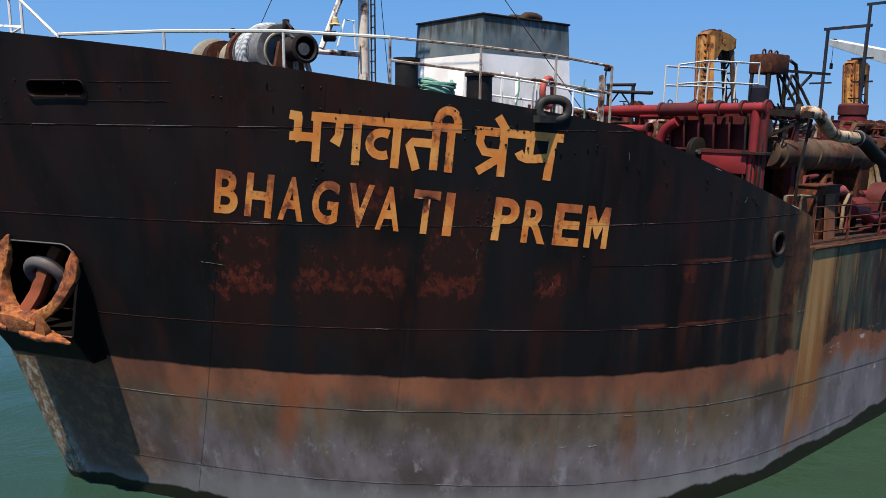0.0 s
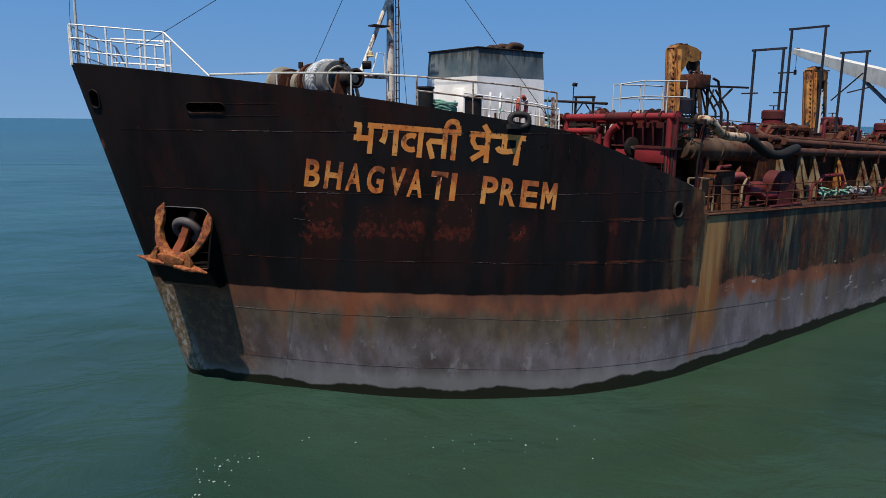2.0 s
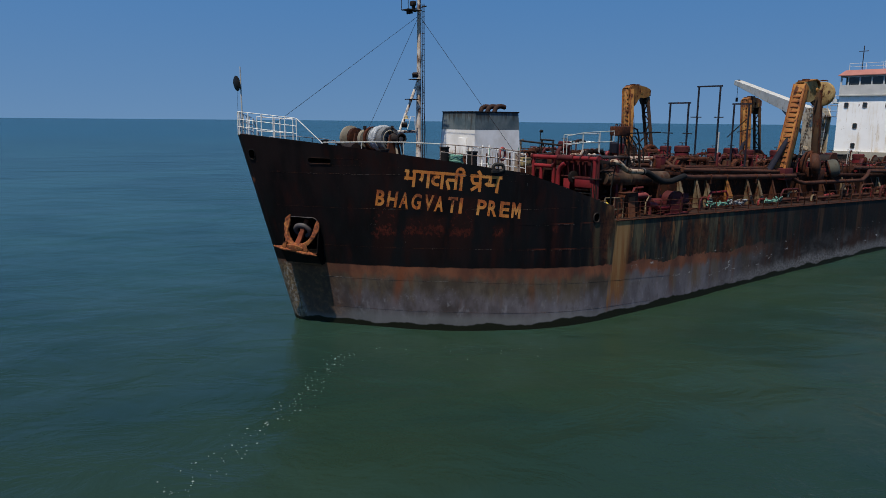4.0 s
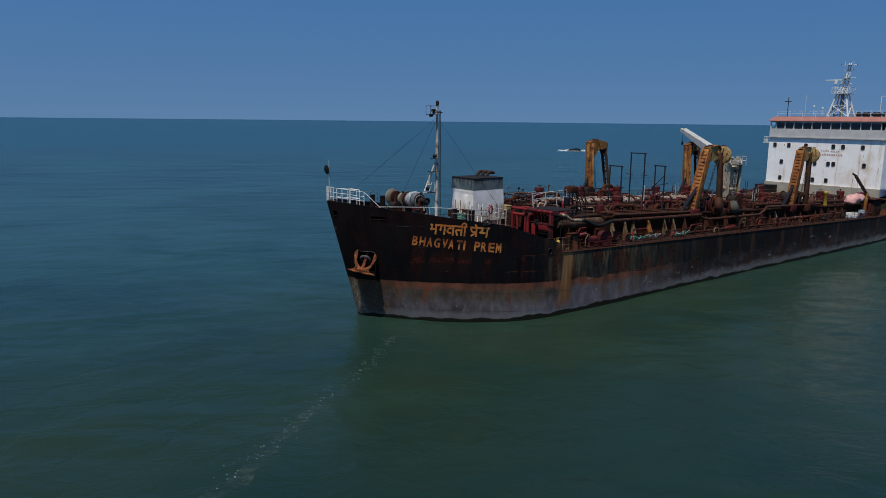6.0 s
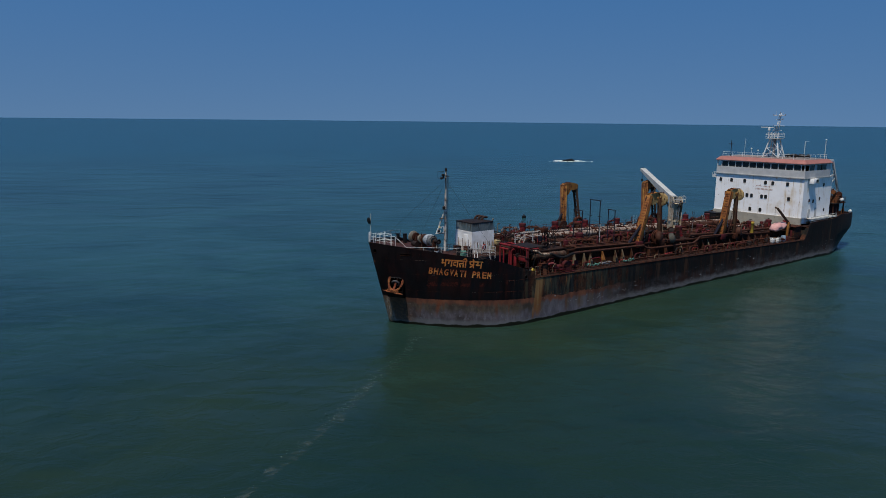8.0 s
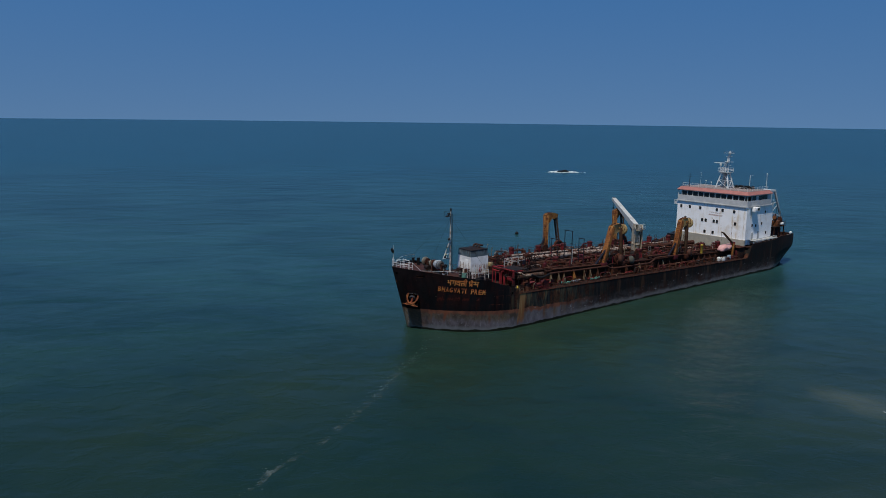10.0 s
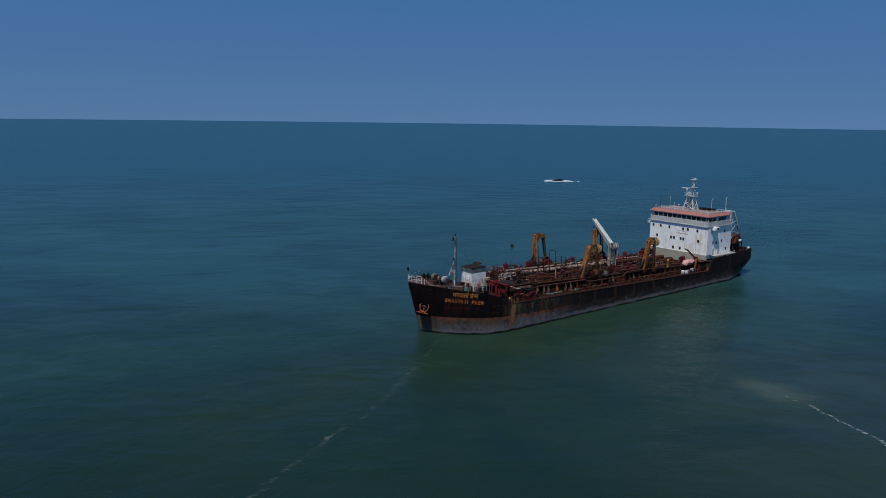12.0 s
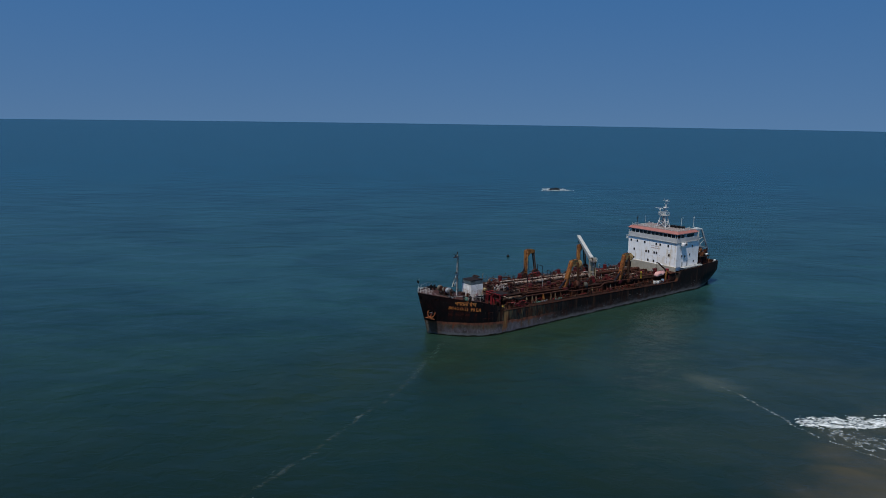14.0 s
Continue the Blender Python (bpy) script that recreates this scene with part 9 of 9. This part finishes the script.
# ---- the stern ----
def stern_davit():
    t = thing("stern_davit", (104.2, -6.5, 6.2), "white raked stern davit frame over the poop", "davit")
    a, b, c = Vector((100.9, -6.0, 18.0)), Vector((105.2, -6.6, 17.8)), Vector((109.2, -6.5, 11.4))
    part("boom", Build().beam(a, b, 0.5, 0.5, 0.03), M_WHITE, t, "white davit head beam")
    for dy in (0.0, 2.6):
        o = Vector((0, dy, 0))
        part("raked_leg", Build().beam(b + o, c + o, 0.34, 0.5, 0.03), M_GREYWHITE, t)
        part("upright", Build().beam((103.6, -6.5 + dy, 6.2), Vector((103.9, -6.5 + dy, 17.6)), 0.32, 0.36, 0.03), M_GREYWHITE, t)
        part("foot_post", Build().beam(c + o, (109.4, -6.5 + dy, 6.2), 0.36, 0.36, 0.03), M_RUST, t)
        part("strut", Build().beam((104.0, -6.5 + dy, 14.6), (106.9, -6.5 + dy, 15.0), 0.18).beam((103.9, -6.5 + dy, 12.7), (109.6, -6.5 + dy, 11.2), 0.30), M_GREYWHITE, t)
        part("stay", Build().beam((104.0, -6.5 + dy, 12.0), (107.3, -6.5 + dy, 14.3), 0.14).beam((103.9, -6.5 + dy, 9.5), (107.2, -6.5 + dy, 12.0), 0.14), M_GREYWHITE, t)
    part("cross_beam", Build().beam(b, b + Vector((0, 2.6, 0)), 0.4, 0.4), M_WHITE, t)
    part("hoist_wire", Build().tube([b, c + Vector((-1.5, 0, 0))], 0.03, 4), M_DARK, t)


stern_davit()
railing("wing_rail", "white railing on the deck behind the wheelhouse", [(99.6, -8.7, 15.1), (100.4, -8.7, 15.1), (101.2, -8.7, 15.1)], (0.35, 0.7, 1.05), 1.05, M_WHITE, 0.035, 0.035)
solo("poop_deck_plating", Build().box((107, 0, 6.15), (12.5, 17.0, 0.06)).box((95.5, 0, 6.05), (12.0, 19.6, 0.06)), M_DECK, "rust-brown poop deck plating", "deck")
M_BRIGHTRUST = worn("bright_rust", (0.20, 0.075, 0.028), (0.12, 0.045, 0.020), 0.45, 0.8)
g = random.Random(31)


def stern_winch(x, y, z, r, m):
    """A winch on its bed: drum with flanges, gear case and brake band."""
    t = thing("stern_winch", (x, y, z), "rusty winch with a wire drum on the poop", "winch", "stern winches")
    part("bed", Build().box((x, y, z + 0.15), (r * 2.6, 2.4, 0.3), None, 0.03), M_DARK, t)
    for s in (-0.9, 0.9):
        part("side_frame", Build().plate([(-r * 1.1, 0), (r * 1.1, 0), (r * 0.4, r * 1.6), (-r * 0.4, r * 1.6)], 0.12, (x, y + s, z + 0.3), (1, 0, 0), (0, 0, 1)), m, t)
    part("drum", Build().lathe([(0, -0.8), (r, -0.8), (r, -0.7), (r * 0.72, -0.68), (r * 0.72, 0.68), (r, 0.7), (r, 0.8), (0, 0.8)], (x, y, z + 0.3 + r * 1.15), (0, 1, 0), 20), M_RUST, t)
    part("gear_case", Build().box((x + r * 0.7, y + 0.95, z + 0.5 + r * 0.6), (r * 1.2, 0.5, r * 1.4), None, 0.08), m, t)


def poop_vent(x, y, z, hgt, r, m):
    """A cowl ventilator with a bell mouth."""
    t = thing("poop_ventilator", (x, y, z), "rust-stained cowl ventilator on the poop", "ventilator", "poop ventilators")
    part("trunk", Build().lathe([(0, 0), (r * 1.4, 0), (r * 1.4, 0.1), (r, 0.15), (r, hgt)], (x, y, z), (0, 0, 1), 16), m, t)
    part("cowl", Build().tube([(x, y, z + hgt - 0.05), (x - 0.1, y, z + hgt + r), (x - r * 1.2, y, z + hgt + r * 1.6), (x - r * 2.2, y, z + hgt + r * 1.7)], r * 1.05, 14, True, r * 1.5), m, t)


# a two-deck engine casing with open galleries behind the house
def engine_casing():
    t = thing("engine_casing", (103.6, -3.0, 6.2), "rust-streaked engine casing with open galleries behind the house", "casing")
    part("lower_wall", Build().box((103.4, -2.4, 7.9), (4.2, 12.0, 3.4), None, 0.05), M_DECK, t)
    part("upper_wall", Build().box((103.0, -1.4, 10.6), (3.2, 8.4, 2.0), None, 0.05), M_RUST, t)
    part("gallery_floor", Build().box((103.6, -3.2, 9.65), (4.9, 12.9, 0.10)), M_DARK, t)
    rl = Build()
    ring = [(101.3, -9.5), (102.9, -9.5), (104.5, -9.5), (106.0, -9.5), (106.0, -7.5), (106.0, -5.5), (106.0, -3.5)]
    for hgt in (0.5, 1.0):
        rl.tube([(a, c, 9.7 + hgt) for a, c in ring], 0.03, 5)
    for a, c in ring:
        rl.tube([(a, c, 9.7), (a, c, 10.7)], 0.035, 5)
    part("gallery_rail", rl, M_RUST, t)
    for a, c in ((101.5, -9.3), (103.7, -9.3), (105.8, -9.3), (105.8, -6.0)):
        part("pillar", Build().beam((a, c, 6.15), (a, c, 9.62), 0.2), M_RUST, t)
    for k in range(4):
        part("louvre", Build().box((105.53, -6.5 + 2.4 * k, 8.2), (0.06, 1.4, 1.3), None, 0.02), M_DARK, t)
    for k in range(3):
        part("casing_door", Build().box((102.4 + 1.2 * k, -8.42, 7.6), (0.75, 0.06, 1.8), None, 0.02), M_DARKRED, t)


engine_casing()
for x, y, r, m in ((107.6, -5.6, 0.8, M_BRIGHTRUST), (108.2, -2.4, 0.95, M_RUST), (107.8, 2.6, 0.9, M_DARKRED), (110.6, -4.2, 0.6, M_BRIGHTRUST)):
    stern_winch(x, y, 6.18, r, m)
for x, y, z, hgt, r, m in ((104.9, -8.9, 9.7, 1.1, 0.34, M_RUST), (103.0, -8.6, 9.7, 1.6, 0.30, M_BRIGHTRUST), (106.4, -7.9, 6.18, 2.2, 0.36, M_BROWNPIPE), (101.9, -7.4, 9.7, 2.1, 0.28, M_DARK), (105.2, -4.5, 9.7, 1.5, 0.4, M_BRIGHTRUST)):
    poop_vent(x, y, z, hgt, r, m)
for i in range(16):
    x, y = g.uniform(106.3, 111.2), g.uniform(-7.6, 5.0)
    if i < 6:
        x, y = g.uniform(101.6, 105.6), g.uniform(-9.2, -6.6)
    z = 9.7 if i < 6 else 6.18
    s = (g.uniform(0.5, 1.1), g.uniform(0.5, 1.2), g.uniform(0.6, 1.5))
    cabinet("stern_locker", (x, y, z), s, g.choice((M_RUST, M_BRIGHTRUST, M_BROWNPIPE, M_DARKRED, M_DARK)), "rusty steel locker crowded on the poop", "locker", "stern lockers")
for i in range(14):
    x, y = g.uniform(102.0, 109), g.uniform(-9.0, -2)
    z = 9.7 if x < 105.9 else 6.2
    hgt = g.uniform(1.0, 2.6)
    pipe("stern_pipe", "rusty bent pipe over the poop machinery", [(x, y, z), (x, y, z + hgt), (x + g.uniform(0.4, 1.2), y + g.uniform(-0.6, 0.6), z + hgt + 0.3), (x + g.uniform(1, 1.6), y, z + 0.1)], g.uniform(0.05, 0.12), g.choice((M_RUST, M_STEEL, M_BRIGHTRUST)), "stern pipes", seg=7)
for k in range(9):
    x = 107.2 + 0.62 * k
    solo("mooring_heap", Build().ring((x, -half(x, 7) + 0.75, 6.35 + 0.1 * (k % 3)), 0.42, 0.14, (0.2, 0.1, 1), 18, 7), M_BRIGHTRUST if k % 2 else M_ROPE, "coil of rope lying by the stern bulwark", "rope coil", "stern rope coils")
lf = thing("life_raft_canister", (104.5, -9.5, 9.9), "white life raft canister on the gallery rail", "life raft")
part("canister", Build().lathe([(0, -0.65), (0.22, -0.6), (0.32, -0.35), (0.32, 0.35), (0.22, 0.6), (0, 0.65)], (104.5, -9.45, 10.25), (1, 0.1, 0.1), 18), M_WHITE, lf)
part("cradle", Build().box((104.1, -9.45, 9.85), (0.12, 0.8, 0.3)).box((104.9, -9.45, 9.85), (0.12, 0.8, 0.3)), M_RUST, lf)
solo("white_float", Build().lathe([(0, -0.5), (0.22, -0.42), (0.33, -0.2), (0.33, 0.2), (0.22, 0.42), (0, 0.5)], (110.6, -half(110.6, 7) + 0.15, sheer(110.6) + 0.35), (1, 0.25, 0), 18), M_WHITE, "white capsule float lashed on the stern bulwark", "float")


# ---- out on the water ----
def rock():
    vs, fs, nu, nv = [], [], 48, 18
    for i in range(nu):
        for j in range(nv + 1):
            a, r = 2 * math.pi * i / nu, j / nv
            k = 1 + 0.30 * noise.noise((math.cos(a) * 1.7, math.sin(a) * 1.7, 2.0))
            x, y = 4.8 * k * r * math.cos(a), 2.8 * k * r * math.sin(a)
            z = 1.7 * (1 - r ** 2.2) + 0.6 * noise.noise((x * 0.35, y * 0.35, 0)) + 0.2 * noise.noise((x * 1.1, y * 1.1, 3)) - 0.30
            ca, sa = math.cos(radians(-35)), math.sin(radians(-35))
            vs.append((286 + x * ca - y * sa, 229 + x * sa + y * ca, z))
    for i in range(nu):
        for j in range(nv):
            fs.append((i * (nv + 1) + j, ((i + 1) % nu) * (nv + 1) + j, ((i + 1) % nu) * (nv + 1) + j + 1, i * (nv + 1) + j + 1))
    solo("sea_rock", Build().add(vs, fs, True), M_ROCK, "low black rock awash in the sea", "rock")


rock()


def flakes(name, label, spots, kind="stuff", material=M_FOAM):
    """Thin irregular flakes of foam, low domes a few centimetres high."""
    b = Build()
    g = random.Random(len(spots))
    for x, y, r in spots:
        n = g.choice((6, 7, 8))
        st, tw = g.uniform(0.35, 0.9), g.uniform(0, math.pi)
        z = sea_height(x, y) + 0.02
        vs = [(x, y, z + 0.03 + 0.03 * r)]
        for k in range(n):
            a = 2 * math.pi * k / n
            q = r * g.uniform(0.55, 1.2)
            u, v = q * math.cos(a), q * st * math.sin(a)
            vs.append((x + u * math.cos(tw) - v * math.sin(tw), y + u * math.sin(tw) + v * math.cos(tw), z))
        b.add(vs, [(0, 1 + k, 1 + (k + 1) % n) for k in range(n)], True)
    return solo(name, b, material, label, "foam", kind=kind)


def fbm(x, y, seed):
    return noise.noise((x, y, seed)) + 0.5 * noise.noise((2.1 * x, 2.1 * y, seed + 5)) + 0.3 * noise.noise((4.3 * x, 4.3 * y, seed + 9))


def foam_sheet(name, label, line, width, cells, density, lump, seed, material, grain=(0.5, 0.5)):
    """Ragged foam laid along a line: a lumpy sheet with holes, torn at its edges."""
    length = [0.0]
    for (xa, ya), (xb, yb) in zip(line, line[1:]):
        length.append(length[-1] + math.hypot(xb - xa, yb - ya))
    nu, nv = int(length[-1] / cells), int(width / cells)
    vs, keep = [], {}
    for i in range(nu + 1):
        s = length[-1] * i / nu
        x0 = float(np.interp(s, length, [p[0] for p in line]))
        y0 = float(np.interp(s, length, [p[1] for p in line]))
        x1 = float(np.interp(s + 0.8, length, [p[0] for p in line])) - float(np.interp(s - 0.8, length, [p[0] for p in line]))
        y1 = float(np.interp(s + 0.8, length, [p[1] for p in line])) - float(np.interp(s - 0.8, length, [p[1] for p in line]))
        l = math.hypot(x1, y1) or 1.0
        ax, ay = y1 / l, -x1 / l
        if ay > 0:
            ax, ay = -ax, -ay
        shift = 0.5 * noise.noise((s * 0.35, seed, 2.0)) + 0.25 * noise.noise((s * 1.1, seed, 7.0))
        for j in range(nv + 1):
            f = j / nv
            w = (f - 0.5) * width + shift
            d = density(s / length[-1], f) + 0.75 * fbm(s * grain[0], w * grain[1], seed)
            keep[i, j] = d
            x, y = x0 + ax * w, y0 + ay * w
            hgt = lump * max(0.0, min(1.0, d * 1.3)) * (0.65 + 0.5 * noise.noise((x * 1.6, y * 1.6, seed)) + 0.25 * noise.noise((x * 4, y * 4, seed)))
            vs.append((x, y, sea_height(x, y) + 0.04 + max(0.0, hgt)))
    fs = []
    for i in range(nu):
        for j in range(nv):
            if min(keep[i, j], keep[i + 1, j], keep[i, j + 1], keep[i + 1, j + 1]) > 0:
                fs.append((i * (nv + 1) + j, (i + 1) * (nv + 1) + j, (i + 1) * (nv + 1) + j + 1, i * (nv + 1) + j + 1))
    used = sorted({k for f in fs for k in f})
    at = {k: q for q, k in enumerate(used)}
    return solo(name, Build().add([vs[k] for k in used], [tuple(at[k] for k in f) for f in fs], True), material, label, "foam", kind="stuff")


g = random.Random(77)
spots = []
# the drift line that leads away from the bow
line = [(2.5, -6.6), (-3.0, -11.8), (-9.5, -16.0), (-17.4, -22.2), (-27.0, -28.0), (-34.5, -31.6), (-48.0, -39.0), (-61.0, -44.6), (-75, -51)]
for (xa, ya), (xb, yb) in zip(line, line[1:]):
    l = math.hypot(xb - xa, yb - ya)
    away = math.hypot(xa, ya)
    for k in range(int(l * (11.0 if away < 24 else 3.0))):
        f = g.random()
        w = 0.25 + 0.02 * away
        clump = noise.noise((f * l * 0.35 + xa, ya, 0))
        if clump > -0.25:
            spots.append((xa + (xb - xa) * f + g.gauss(0, w), ya + (yb - ya) * f + g.gauss(0, w * 0.7), g.choice((0.010, 0.015, 0.018, 0.025, 0.036)) * (1 + min(0.7, away / 60))))
for k in range(26):                                     # flecks under the bow
    a = g.random()
    spots.append((3.0 + 7 * a + g.gauss(0, 1.2), -6.5 - 5.5 * a - abs(g.gauss(0, 1.3)), g.choice((0.012, 0.02, 0.03))))
foam_sheet("drift_foam", "thin broken line of foam drifting off the bow", [(a + 0.4, c - 0.3) for a, c in line[2:]], 1.5, 0.15,
           lambda s, f: 0.42 - 1.4 * abs(f - 0.5), 0.01, 31.0, M_DRIFT, (0.30, 1.1))
flakes("foam_flecks", "line of small white foam flecks drifting off the bow", spots, material=M_FLECK)


# the small wave that breaks on the sand bank, its run-up line and the lace between them
WAVE = [(24.8, -78.0), (27.4, -80.2), (31.0, -83.0), (35.5, -86.0), (40.5, -89.6), (48.0, -95.0), (57.0, -101.0)]
foam_sheet("breaking_wave", "ragged white crest of a wave breaking on the sand bank", WAVE, 6.4, 0.16,
           lambda s, f: 1.0 - 1.9 * abs(f - 0.66) ** 1.1 * (2.8 if f > 0.66 else 1.1) - 1.2 * max(0.0, 0.06 - s) / 0.06, 0.34, 3.0, M_SURF, (0.45, 1.15))
EDGE = [(29.6, -61.5), (29.2, -64.5), (27.6, -69.2), (26.4, -72.0), (24.6, -76.4), (23.0, -80.5), (22.2, -84.0), (22.4, -88.9), (22.6, -94.0), (22.0, -100.0)]
foam_sheet("shoal_foam_line", "thin line of foam along the edge of a sand bank", EDGE, 1.5, 0.10,
           lambda s, f: 0.34 - 2.1 * abs(f - 0.5) - 0.35 * max(0.0, 0.3 - s), 0.08, 8.0, M_THIN, (0.55, 1.3))
LACE = [(25.6, -82.6), (26.2, -86.0), (27.0, -90.0), (28.5, -95.5)]
foam_sheet("foam_lace", "thin lace of spent foam behind the breaking wave", LACE, 6.5, 0.12,
           lambda s, f: 0.16 - 0.6 * abs(f - 0.4), 0.03, 12.0, M_THIN, (0.75, 0.5))


def by_rock(u, v):
    ca, sa = math.cos(radians(-35)), math.sin(radians(-35))
    return 286 + u * ca - v * sa, 229 + u * sa + v * ca


foam_sheet("rock_surf", "white surf breaking round the low rock", [by_rock(-13 + 3.0 * k, -3.6 - 0.8 * math.sin(k * 0.7)) for k in range(10)], 3.2, 0.4,
           lambda s, f: 0.75 - 2.6 * abs(f - 0.5) - 0.6 * abs(s - 0.55), 0.25, 21.0, M_FOAM, (0.3, 0.6))
foam_sheet("rock_surf", "white surf breaking behind the low rock", [by_rock(-9 + 3.0 * k, 3.4) for k in range(7)], 3.4, 0.4,
           lambda s, f: 0.8 - 1.8 * abs(f - 0.5) - 0.8 * abs(s - 0.5), 0.7, 25.0, M_FOAM, (0.3, 0.6))
buoy = thing("mooring_buoy", (84.8, 60.4, 0), "small dark mooring buoy floating off the ship", "buoy")
part("float", Build().lathe([(0, -0.4), (0.4, -0.3), (0.55, 0.1), (0.5, 0.4), (0.3, 0.55), (0, 0.6)], (84.8, 60.4, 0.05)), M_BLACK, buoy)
part("ring", Build().ring((84.8, 60.4, 0.78), 0.18, 0.05, (0, 1, 0), 14, 5), M_DARK, buoy)
